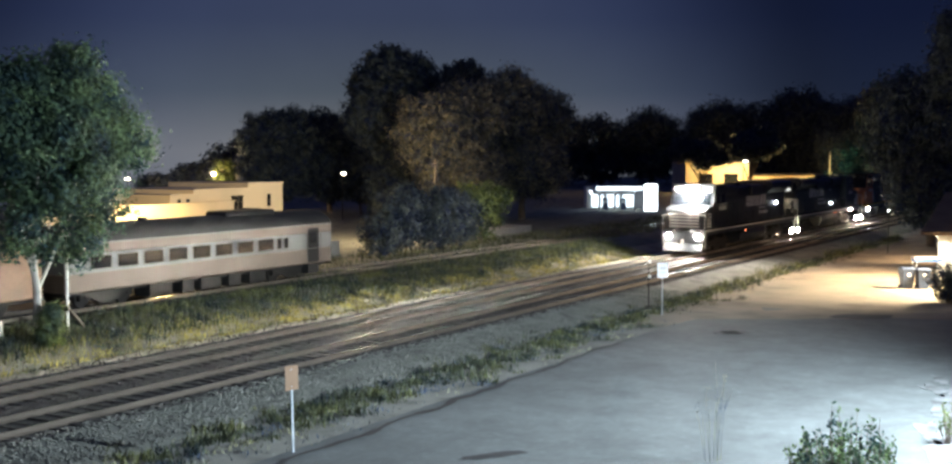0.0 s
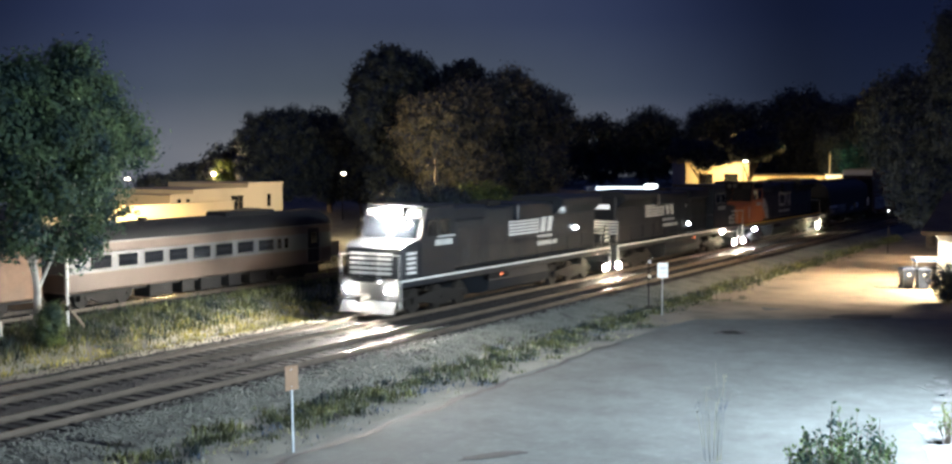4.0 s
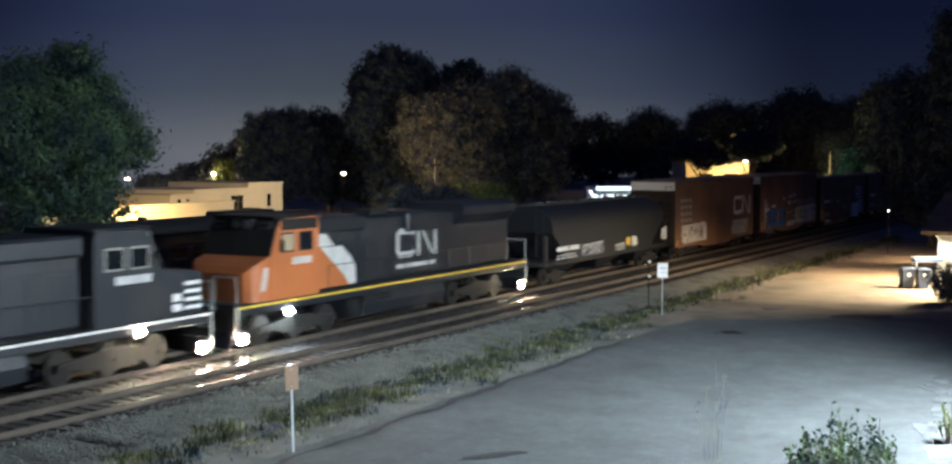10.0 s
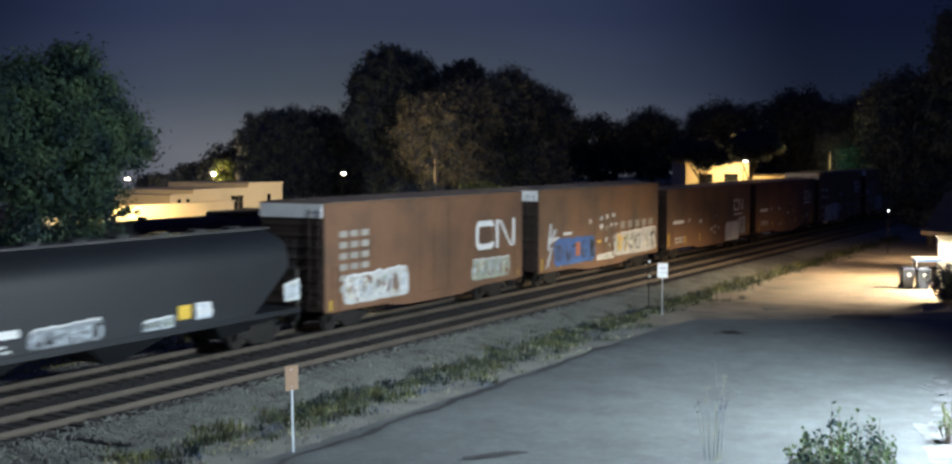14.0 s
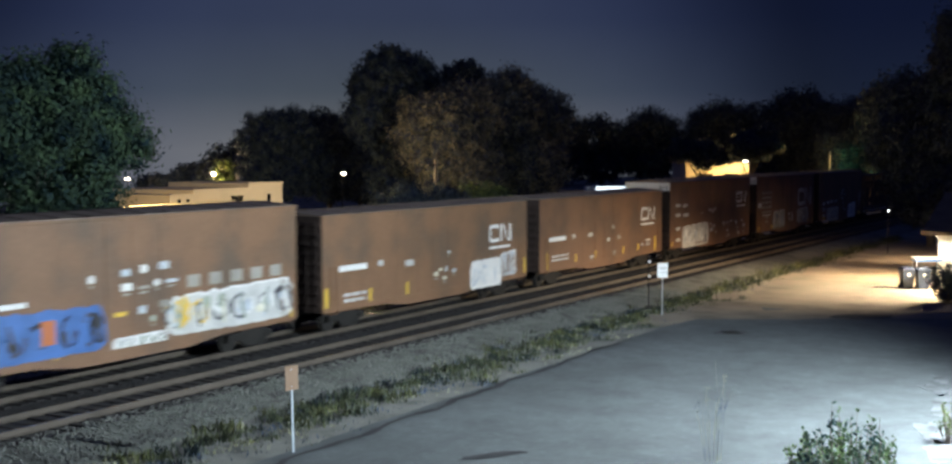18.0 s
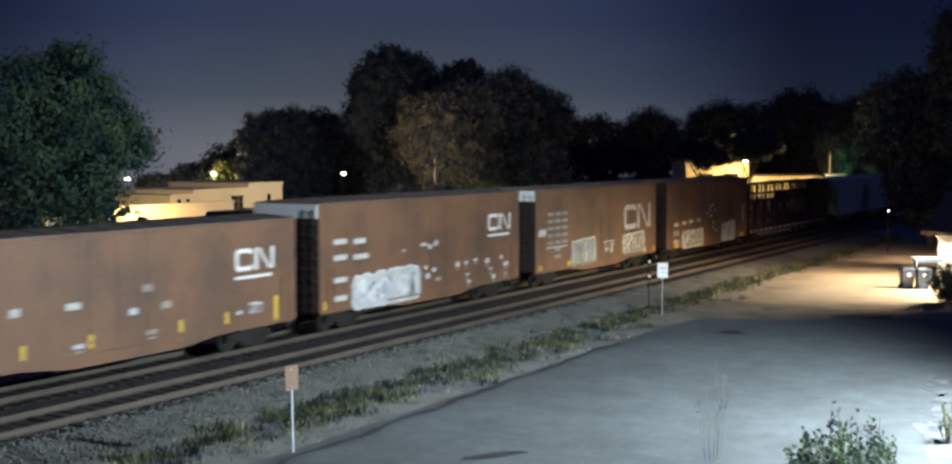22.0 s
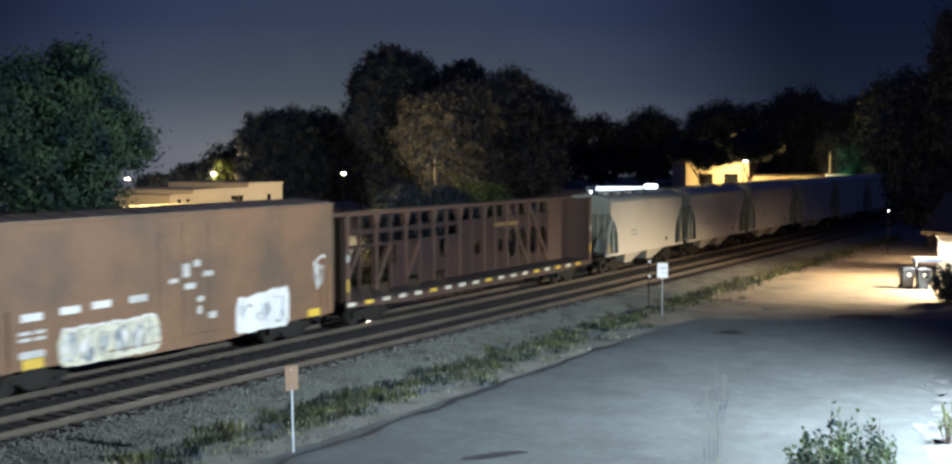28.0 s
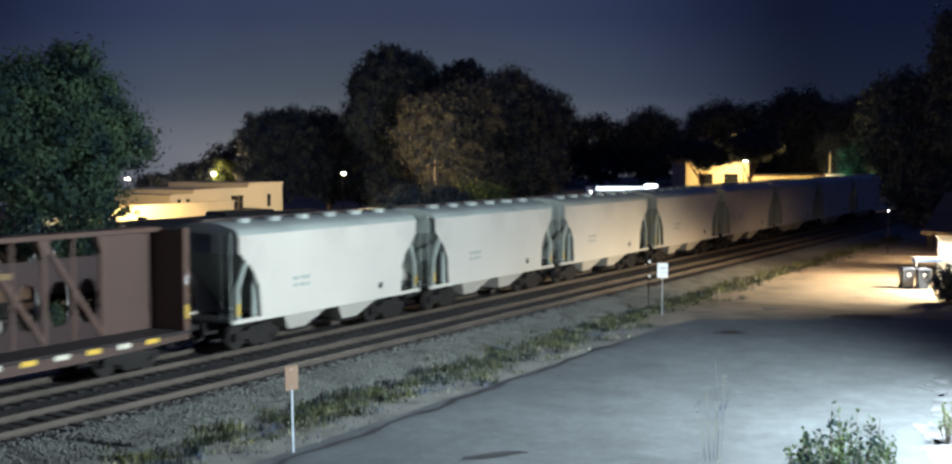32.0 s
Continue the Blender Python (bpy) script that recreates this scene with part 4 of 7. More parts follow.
sprigs("upright leafy green shrub at the lot's edge", 27.5, 6.45, 92, 1.7, 1.3, 61, "leaf_e", 0.105, leafy_up=0.12, per=20, uneven=0.5)
sprigs("tall dry weed with bare pale stems", 28.6, 9.75, 10, 2.45, 0.5, 62, "dry", 0.04, name="weed", leafy_up=0.5, per=13)
sprigs("low leafy twigs at the lot's edge", 33.2, 5.2, 16, 1.0, 0.4, 63, "leaf_d", 0.06)
sprigs("dark rounded bush beside the white building", 64.3, 10.2, 90, 1.7, 1.25, 64, "leaf_b", 0.13, leafy_up=0.1, per=40)


# ---- signs ----
def sign(label, x, y, h, w, bh, board, seed_tilt, marks):
    t = thing("sign", label, "sign", pose(x, y, -0.44, 0, seed_tilt, 0), group="track signs")
    part("post", Geo().prism([(-0.03, -0.02), (0.03, -0.02), (0.03, 0.0), (0.012, 0.0), (0.012, 0.02), (-0.012, 0.02), (-0.012, 0.0), (-0.03, 0.0)], -0.1, h - 0.1, "z"), "post", t, "galvanised steel post")
    b = part("board", Geo().box(-w / 2, w / 2, -0.035, -0.022, h - bh, h, 0.006), board, t)
    b.rotation_euler = (0, 0, radians(-25 if w < 0.4 else -45))
    for k, (z0, z1, u0, u1, m) in enumerate(marks):
        part("marking_bar", Geo().box(u0 * w, u1 * w, -0.04, -0.036, h - bh + z0 * bh, h - bh + z1 * bh), m, b)
    for z in (0.15, 0.85):
        part("bolt", Geo().cyl((0, -0.047, h - bh * z), (0, -0.035, h - bh * z), 0.015, n=8), "post", b)
    return t


sign("weathered tan board sign on a thin post", 24.55, 19.0, 2.12, 0.36, 0.6, "sign_wood", -1.5, ())
sign("white rectangular sign on a thin steel post", 53.1, 20.5, 2.35, 0.5, 0.66, "white", 0, ((0.55, 0.72, -0.3, 0.3, "grey_white"), (0.3, 0.4, -0.3, 0.3, "grey_white")))


# ---- bins, building by the lot ----
def wheelie_bin(x, y, turn):
    t = thing("wheeled_bin", "blue-grey plastic wheeled bin with closed lid", "bin", pose(x, y, -0.42, 0, 0, turn), group="bins beside the building")
    ring = lambda z, w, d: [(-w, -d, z), (w, -d, z), (w, d, z), (-w, d, z)]
    part("body", Geo().loft([ring(0.05, 0.24, 0.28), ring(0.6, 0.29, 0.33), ring(1.02, 0.32, 0.38)]), "bin", t)
    part("lid", Geo().loft([ring(1.02, 0.34, 0.41), ring(1.06, 0.34, 0.41), ring(1.13, 0.26, 0.3)]), "bin", t, "slightly domed lid")
    part("handle", Geo().cyl((-0.25, 0.43, 1.0), (0.25, 0.43, 1.0), 0.016), "bin", t)
    part("label_plate", Geo().box(-0.07, 0.07, -0.36, -0.345, 0.68, 0.86), "white", t, "pale square label")
    for s in (-1, 1):
        part("wheel", Geo().cyl((s * 0.3, 0.3, 0.1), (s * 0.24, 0.3, 0.1), 0.1, n=14), "rubber", t)
    return t


wheelie_bin(69.7, 13.2, -58)
wheelie_bin(69.85, 12.42, -63)

shed = thing("white_building", "small white building with a brown shingle roof", "building", pose(0, 0, 0))
part("wall", Geo().box(76.0, 90, 2.0, 12.7, -0.5, 2.25), "wall_white", shed)
part("roof", Geo().prism([(75.2, 2.15), (75.2, 2.3), (83, 4.3), (90.8, 2.3), (90.8, 2.15)], 1.4, 13.5, "y"), "shingle", shed)
part("fascia", Geo().box(75.15, 75.2, 1.4, 13.5, 2.1, 2.32), "shingle", shed)
# wall and eave lamps are added, unseen fixtures; free-hanging spots do the lighting
wl_t = part("wall_lamp", Geo().box(75.85, 76.0, 9.5, 9.75, 1.9, 2.1, 0.02), "steel_dark", shed)
part("lens", Geo().box(75.82, 75.85, 9.53, 9.72, 1.93, 2.07), "bulb", wl_t)
el_t = part("eave_lamp", Geo().box(75.92, 76.1, 12.7, 12.82, 2.0, 2.14, 0.02), "steel_dark", shed)
part("lens", Geo().box(75.94, 76.08, 12.72, 12.8, 1.985, 2.0), "bulb", el_t)
bench = thing("counter_table", "tall white-topped counter with blue edge behind the bins", "table", pose(74.35, 13.0, -0.43, 0, 0, 28))
part("tabletop", Geo().box(-0.4, 0.4, -0.78, 0.78, 1.26, 1.36, 0.012), "wall_white", bench)
part("edge_board", Geo().box(-0.37, 0.37, -0.75, 0.75, 1.12, 1.26), "blue", bench, "blue painted edge board")
for s_ in (-1, 1):
    for q in (-1, 1):
        part("leg", Geo().cyl((s_ * 0.32, q * 0.68, 0), (s_ * 0.32, q * 0.68, 1.12), 0.025), "post", bench)


# ---- small lineside lamps ----
stand = thing("switch_stand", "low switch stand with white reflector targets", "switch stand", pose(55.0, 21.9, -0.44))
part("post", Geo().cyl((0, 0, -0.05), (0, 0, 2.3), 0.03, n=8), "steel_dark", stand)
part("base", Geo().box(-0.2, 0.2, -0.15, 0.15, 0, 0.12, 0.02), "steel_dark", stand)
for z in (1.53, 2.2):
    tg = part("target", Geo().cyl((-0.04, -0.04, z), (-0.06, -0.055, z), 0.07, n=14), "white", stand, "round white reflector")
part("lever", Geo().tube([(0, 0, 0.15), (0.25, 0.1, 0.35), (0.5, 0.2, 0.3)], 0.02), "steel_dark", stand)
lp = thing("lineside_lamp", "small cool white lamp on a thin post", "lamp", pose(92.8, 18.9, -0.44))
part("post", Geo().cyl((0, 0, -0.05), (0, 0, 2.95), 0.03, n=8), "steel_dark", lp)
part("lamp_head", Geo().box(-0.1, 0.1, -0.1, 0.1, 2.95, 3.2, 0.03), "steel_dark", lp)
part("bulb", Geo().cyl((-0.1, -0.02, 3.08), (-0.13, -0.03, 3.08), 0.04, n=12), "bulb_cool", lp, "glowing lamp bulb")


# ---- buildings beyond the tracks ----
def window(parent, x, y, z, w, h):
    f = part("window", Geo().box(x, x + w, y - 0.02, y + 0.03, z, z + h), "steel_dark", parent)
    part("pane", Geo().box(x + 0.05, x + w - 0.05, y - 0.03, y - 0.02, z + 0.05, z + h - 0.05), "glass", f)
    part("sill", Geo().box(x - 0.04, x + w + 0.04, y - 0.08, y - 0.02, z - 0.06, z), "stucco", f)


hall = thing("low_building", "low pale stepped building under warm yard lights", "building", pose(0, 0, 0))
part("wall", Geo().prism([(66.6, 0), (66.6, 3.75), (69.0, 3.75), (69.0, 4.05), (75.0, 4.05), (75.0, 4.4), (79.1, 4.4), (79.1, 0)], 62, 70, "y"), "stucco", hall)
part("parapet", Geo().box(74.95, 79.15, 61.95, 62.0, 4.3, 4.45).box(68.95, 75, 61.95, 62, 3.98, 4.1).box(66.55, 69, 61.95, 62, 3.68, 3.8), "stucco", hall)
for x, z, w, h in ((67.3, 3.0, 0.35, 0.45), (68.2, 3.0, 0.35, 0.45), (73.4, 2.6, 0.35, 0.9), (74.0, 2.6, 0.35, 0.9), (77.2, 2.6, 0.4, 0.95)):
    window(hall, x, 62, z, w, h)
fence = thing("boundary_wall", "long pale rendered wall lit by sodium light", "wall", pose(0, 0, 0))
part("wall", Geo().box(50.0, 67.4, 57, 57.3, -0.1, 3.4), "stucco", fence)
part("coping", Geo().box(49.9, 67.5, 56.95, 57.35, 3.4, 3.48, 0.02), "stucco", fence)
flues = thing("flue_pair", "two dark metal flue pipes on a low block", "pipe", pose(0, 0, 0))
part("block", Geo().box(67.6, 70.2, 57, 58.5, -0.1, 2.85), "stucco_dark", flues)
for x in (67.9, 68.6):
    part("pipe", Geo().cyl((x, 57.4, 2.85), (x, 57.4, 3.7), 0.17, n=12), "steel_dark", flues)
    part("cap", Geo().cyl((x, 57.4, 3.7), (x, 57.4, 3.78), 0.24, n=12), "steel_dark", flues)
dock = thing("loading_dock", "low old concrete loading dock beyond the siding", "dock", pose(0, 0, 0))
part("slab", Geo().box(80.5, 92, 46.8, 49.5, 0.1, 0.85, 0.04), "concrete", dock)
dock2 = thing("loading_dock", "low pale concrete ramp behind the coach", "dock", pose(0, 0, 0))
part("slab", Geo().box(60, 66, 47.2, 50, -0.2, 1.2, 0.04), "concrete", dock2)


def street_lamp(label, x, y, z, bulb, r=0.16, pole="steel_dark"):
    t = thing("street_lamp", label, "street lamp", pose(x, y, 0), group="street lamps")
    part("pole", Geo().cyl((0, 0, -0.1), (0, 0, z), 0.08, 0.05, 8), pole, t)
    part("arm", Geo().tube([(0, 0, z - 0.1), (-0.3, -0.3, z + 0.05), (-0.6, -0.6, z + 0.08)], 0.03), "post", t)
    h = part("lamp_head", Geo().box(-0.85, -0.45, -0.75, -0.45, z + 0.02, z + 0.16, 0.04), "post", t)
    ring = lambda k, rr: [(-0.65 + rr * math.cos(a * 0.524), -0.6 + rr * math.sin(a * 0.524), z + k) for a in range(12)]
    part("bulb", Geo().loft([ring(0.02, r), ring(-0.08, r * 0.9), ring(-0.16, r * 0.4)]), bulb, h, "glowing lamp bulb", True)
    return t


street_lamp("street lamp on a wooden pole, lit warm white", 99.2, 70.6, 4.75, "bulb", 0.24)
street_lamp("sodium street lamp among trees", 98.4, 85.8, 4.55, "bulb", 0.17)
street_lamp("sodium street lamp behind the leafy tree", 86.4, 85.6, 4.3, "bulb", 0.24)
street_lamp("tall cool white street lamp by the sheds", 193.5, 61.5, 5.2, "bulb_cool", 0.4)
pole = thing("utility_pole", "wooden utility pole among the trees", "utility pole", pose(82.6, 50.2, 0))
part("pole", Geo().cyl((0, 0, -0.2), (0, 0, 6.2), 0.13, 0.1, 10), "bark", pole)
part("crossarm", Geo().box(-0.9, 0.9, -0.05, 0.05, 5.7, 5.82), "bark", pole)

fuel = thing("fuel_station", "small fuel station with a white-lit canopy and shop front", "fuel station", pose(128.5, 57.5, 0.2, 0, 0, -60))
part("canopy", Geo().box(0, 5.2, -0.1, 4.0, 2.25, 2.75, 0.03), "wall_white", fuel)
part("fascia", Geo().box(0.05, 5.15, -0.13, -0.1, 2.3, 2.7), "canopy", fuel, "glowing white fascia panel")
part("soffit", Geo().box(0.2, 5.0, 0.1, 3.8, 2.22, 2.25), "canopy", fuel, "glowing underside of the canopy")
for fx in (0.5, 2.2, 4.4):
    part("column", Geo().box(fx - 0.12, fx + 0.12, 0.3, 0.54, -0.4, 2.22), "wall_white", fuel)
for fx in (1.3, 3.3):
    fp = part("fuel_pump", Geo().box(fx - 0.3, fx + 0.3, 1.6, 2.1, -0.4, 1.35, 0.04), "bin", fuel)
    part("display", Geo().box(fx - 0.2, fx + 0.2, 1.59, 1.6, 0.8, 1.15), "grey_white", fp)
shop = part("shop", Geo().box(-0.4, 6.6, 6.0, 9.0, -0.4, 2.5, 0.03), "wall_white", fuel, "pale shop building behind the pumps")
for fx in (0.2, 2.0, 3.8):
    part("shop_window", Geo().box(fx, fx + 1.3, 5.97, 6.0, 0.2, 1.6), "canopy", shop, "lit shop window")
part("price_sign", Geo().box(5.3, 6.8, -0.3, 0.0, -0.3, 3.0, 0.04), "wall_white", fuel)
part("price_panel", Geo().box(5.36, 6.74, -0.33, -0.3, -0.1, 2.94), "canopy_bright", fuel, "glaring white price sign")
part("corner_lamp", Geo().cyl((-0.5, -0.1, 2.1), (-0.5, -0.16, 2.1), 0.12, n=12), "bulb_cool", fuel)
part("lamp_arm", Geo().tube([(0, 0, 2.4), (-0.5, -0.05, 2.25)], 0.03), "post", fuel)
depot = thing("warehouse", "long low warehouse lit by yellow lights", "building", pose(190.5, 69.8, 0, 0, 0, -60.6))
part("wall", Geo().box(0, 10, 0, 14, -0.1, 4.9).box(10, 26, 0.5, 14, -0.1, 2.8), "stucco", depot)
part("roof", Geo().box(-0.3, 10.3, -0.3, 14.3, 4.9, 5.1, 0.05).box(10.3, 26.3, 0.2, 14.3, 2.8, 3.0, 0.05), "shingle", depot)
# awning glows by its material in place of lamplight
part("awning", Geo().prism([(0.4, 2.5), (0.4, 3.05), (-1.2, 2.75), (-1.2, 2.45)], 22.0, 26.2, "x"), "lit_awning", depot, "warm white awning that glows itself")
for fx in (22.2, 26.0):
    part("awning_post", Geo().cyl((fx, -1.0, -0.3), (fx, -1.0, 2.46), 0.07, n=8), "post", depot)
for fx in (13.0, 15.2, 17.4):
    dw = part("dock_door", Geo().box(fx, fx + 1.7, 0.46, 0.5, 0.2, 2.1), "stucco", depot, "pale roller door")
    part("door_frame", Geo().box(fx - 0.1, fx, 0.44, 0.5, 0.1, 2.2).box(fx + 1.7, fx + 1.8, 0.44, 0.5, 0.1, 2.2).box(fx, fx + 1.7, 0.44, 0.5, 2.1, 2.2), "steel_dark", dw)
for i in range(2):
    w = part("window", Geo().box(2 + i * 4, 4.2 + i * 4, -0.05, 0.0, 1.6, 3.2), "steel_dark", depot)
    part("pane", Geo().box(2.1 + i * 4, 4.1 + i * 4, -0.08, -0.05, 1.7, 3.1), "glass", w)


# ---- parked coach ----
def truck_parts(parent, x, yc, axles, spacing, radius, zr=0.0):
    """A bogie: side frames, springs, axles and wheels."""
    t = part("truck", Geo().box(x - 0.18, x + 0.18, yc - 0.95, yc + 0.95, zr + radius - 0.05, zr + radius + 0.2, 0.03), "truck_steel", parent)
    half = spacing * (axles - 1) / 2
    for s in (-1, 1):
        y0, y1 = yc + s * 0.92, yc + s * 1.08
        g = Geo().prism([(x - half - 0.3, zr + radius - 0.1), (x - half - 0.3, zr + radius + 0.16), (x - half + 0.35, zr + radius + 0.2), (x - 0.4, zr + radius + 0.36), (x + 0.4, zr + radius + 0.36), (x + half - 0.35, zr + radius + 0.2), (x + half + 0.3, zr + radius + 0.16), (x + half + 0.3, zr + radius - 0.1), (x + half - 0.3, zr + radius - 0.06), (x + 0.3, zr + radius - 0.3), (x - 0.3, zr + radius - 0.3), (x - half + 0.3, zr + radius - 0.06)], y0, y1)
        part("side_frame", g, "truck_steel", t)
        sp = Geo()
        for k in (-0.16, 0.0, 0.16):
            sp.cyl((x + k, (y0 + y1) / 2, zr + radius - 0.22), (x + k, (y0 + y1) / 2, zr + radius + 0.1), 0.065, n=8)
        part("spring", sp, "truck_steel", t)
    for i in range(axles):
        ax = x - half + i * spacing
        part("axle", Geo().cyl((ax, yc - 1.12, zr + radius), (ax, yc + 1.12, zr + radius), 0.08, n=8), "truck_steel", t)
        for s in (-1, 1):
            part("wheel", Geo().cyl((ax, yc + s * 0.7, zr + radius), (ax, yc + s * 0.83, zr + radius), radius, n=20).cyl((ax, yc + s * 0.68, zr + radius), (ax, yc + s * 0.71, zr + radius), radius + 0.028, n=20), "truck_steel", t)
    return t


def coach():
    t = thing("passenger_coach", "parked stainless passenger coach with dark windows", "railway coach", pose(35.4, 40.0, 0.5))
    L = 17.7
    part("lower_side", Geo().box(0, L, -1.5, 1.5, 0.72, 1.5, 0.05), "coach_orange", t, "dull orange lower side")
    part("window_band", Geo().box(0.01, L - 0.01, -1.49, 1.49, 1.5, 2.25), "coach_band", t, "pale grey window band")
    part("letterboard", Geo().box(0, L, -1.5, 1.5, 2.25, 2.66, 0.03), "coach_orange", t)
    arc = [(1.5 * math.cos(a * math.pi / 12), 2.66 + 0.7 * math.sin(a * math.pi / 12)) for a in range(13)]
    part("roof", Geo().prism(arc, 0.05, L - 0.05, "x"), "coach_roof", t, "black curved roof", True)
    part("roof_unit", Geo().box(10.6, 14.2, -0.7, 0.7, 3.2, 3.52, 0.1), "coach_roof", t)
    part("roof_vent", Geo().cyl((5.5, -0.3, 3.3), (5.5, -0.3, 3.5), 0.2, n=12), "coach_roof", t)
    part("sill_moulding", Geo().box(0, L, -1.515, -1.5, 1.47, 1.52), "steel", t)
    part("gutter", Geo().box(0, L, -1.53, -1.5, 2.64, 2.69), "steel", t)
    for i in range(8):
        x = 1.32 + i * 1.5
        w = part("window", Geo().box(x, x + 1.2, -1.505, -1.488, 1.58, 2.18, 0.006), "steel", t)
        part("pane", Geo().box(x + 0.05, x + 1.15, -1.512, -1.505, 1.63, 2.13), "glass", w)
    for x in (13.25, 13.78):
        w = part("window", Geo().box(x, x + 0.38, -1.505, -1.488, 1.6, 2.16, 0.006), "steel", t, "narrow end window")
        part("pane", Geo().box(x + 0.05, x + 0.33, -1.512, -1.505, 1.65, 2.11), "glass", w)
    d = part("door", Geo().box(15.7, 16.6, -1.515, -1.5, 0.8, 2.5, 0.005), "steel_dark", t, "dark vestibule door")
    part("door_window", Geo().box(15.9, 16.4, -1.522, -1.516, 1.75, 2.3), "glass", d)
    part("grab_rail", Geo().cyl((15.6, -1.55, 1.0), (15.6, -1.55, 2.2), 0.018, n=6), "steel", t)
    part("grab_rail", Geo().cyl((16.72, -1.55, 1.0), (16.72, -1.55, 2.2), 0.018, n=6), "steel", t)
    part("door_step", Geo().box(15.7, 16.6, -1.5, -1.1, 0.25, 0.72), "steel_dark", t)
    part("end_diaphragm", Geo().box(L, L + 0.4, -0.6, 0.6, 0.75, 2.8, 0.03), "steel", t)
    part("end_beam", Geo().box(L, L + 0.12, -1.4, 1.4, 0.6, 0.85, 0.02), "steel_dark", t)
    for x0, x1 in ((4.8, 6.2), (6.8, 7.6), (8.0, 9.4), (9.9, 10.8), (11.4, 12.6)):
        part("underfloor_box", Geo().box(x0, x1, -1.35, -0.4, 0.15, 0.72, 0.03), "steel_dark", t)
    part("underframe", Geo().box(0.2, L - 0.2, -1.2, 1.2, 0.58, 0.72), "steel_dark", t)
    for x in (2.6, L - 2.8):
        truck_parts(t, x, 0, 2, 2.3, 0.42)
    return t


def old_car():
    t = thing("old_baggage_car", "dull brown parked baggage car behind the tree", "railway coach", pose(15.0, 40.0, 0.5))
    L = 19.3
    part("side", Geo().box(0, L, -1.48, 1.48, 0.72, 2.62, 0.04), "brown2", t)
    arc = [(1.48 * math.cos(a * math.pi / 12), 2.62 + 0.62 * math.sin(a * math.pi / 12)) for a in range(13)]
    part("roof", Geo().prism(arc, 0.05, L - 0.05, "x"), "coach_roof", t, "black curved roof", True)
    for x in (5.0, 13.0):
        d = part("door", Geo().box(x, x + 2.2, -1.5, -1.48, 0.8, 2.45, 0.008), "brown", t)
        part("door_handle", Geo().box(x + 0.15, x + 0.2, -1.53, -1.5, 1.4, 1.8), "steel_dark", d)
    part("underframe", Geo().box(0.2, L - 0.2, -1.2, 1.2, 0.56, 0.72), "steel_dark", t)
    part("end_beam", Geo().box(L, L + 0.12, -1.4, 1.4, 0.6, 0.85, 0.02), "steel_dark", t)
    for x in (2.8, L - 2.8):
        truck_parts(t, x, 0, 2, 2.3, 0.42)
    return t


old_car()
coach()


# ---- freight train ----
YM = TRACKS["main"]
TRAIN = []


def at(t, x):
    TRAIN.append((t, x))
    return t


DOOR = (6.6, 10.1)


def face(x0, x1, y):
    """The plane of a boxcar's side: proud of the door where a mark lies across it."""
    return -1.528 if y is None and x1 > DOOR[0] and x0 < DOOR[1] else (-1.503 if y is None else y)


def decal(name, x0, x1, z0, z1, material, parent, label="", y=None, t=0.004):
    y = face(x0, x1, y)
    return part(name, Geo().box(x0, x1, y - t, y, z0, z1), material, parent, label)


def poly_decal(name, pts, material, parent, label="", y=None, t=0.004):
    y = face(min(p[0] for p in pts), max(p[0] for p in pts), y)
    return part(name, Geo().prism(pts, y - t, y), material, parent, label)


def small_marks(parent, spots, seed, material="grey_white"):
    """Little faded stencil marks of uneven size."""
    r = random.Random(seed)
    for x, z in spots:
        w, h = r.uniform(0.22, 0.5), r.uniform(0.1, 0.24)
        decal("stencil_bar", x, x + w, z, z + h, r.choice([material, material, "silver", "concrete"]), parent)
        if r.random() < 0.5:
            decal("stencil_bar", x + 0.05, x + w * 0.8, z - 0.14, z - 0.07, "concrete", parent)


def mark(parent, x0, z0, h, material, y=-1.503, bar=True, w=None):
    """A railway mark as plain shapes: a hollow rounded block and slanted strokes."""
    w = w or h * 2.0
    s = h * 0.2
    c = h * 0.18
    a = w * 0.46
    outer = [(0, c), (c, 0), (a - c, 0), (a, c), (a, h - c), (a - c, h), (c, h), (0, h - c)]
    inner = [(s, s + c * 0.4), (s + c * 0.4, s), (a - s - c * 0.4, s), (a - s, s + c * 0.4), (a - s, h - s - c * 0.4), (a - s - c * 0.4, h - s), (s + c * 0.4, h - s), (s, h - s - c * 0.4)]
    g = Geo()
    n = 8
    v = [(x0 + p[0], y, z0 + p[1]) for p in outer + inner] + [(x0 + p[0], y - 0.004, z0 + p[1]) for p in outer + inner]
    f = [(i + 16, (i + 1) % n + 16, (i + 1) % n + 24, i + 24) for i in range(n) if i != 3] + [(i, (i + 1) % n, (i + 1) % n + 16, i + 16) for i in range(n)] + [(i + 8, (i + 1) % n + 8, (i + 1) % n + 24, i + 24) for i in range(n)]
    g.add(v, f)
    b0, b1 = x0 + a + s * 0.55, x0 + w
    for u in (b0, b1 - s):
        g.box(u, u + s, y - 0.004, y, z0, z0 + h)
    g.prism([(b0 + s * 1.1, z0 + h * 0.98), (b0 + s * 1.9, z0 + h * 0.98), (b1 - s * 1.1, z0 + h * 0.02), (b1 - s * 1.9, z0 + h * 0.02)], y - 0.0045, y)
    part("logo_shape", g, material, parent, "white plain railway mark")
    if bar:
        decal("logo_bar", x0, x0 + w * 0.95, z0 - h * 0.36, z0 - h * 0.22, material, parent, y=y)


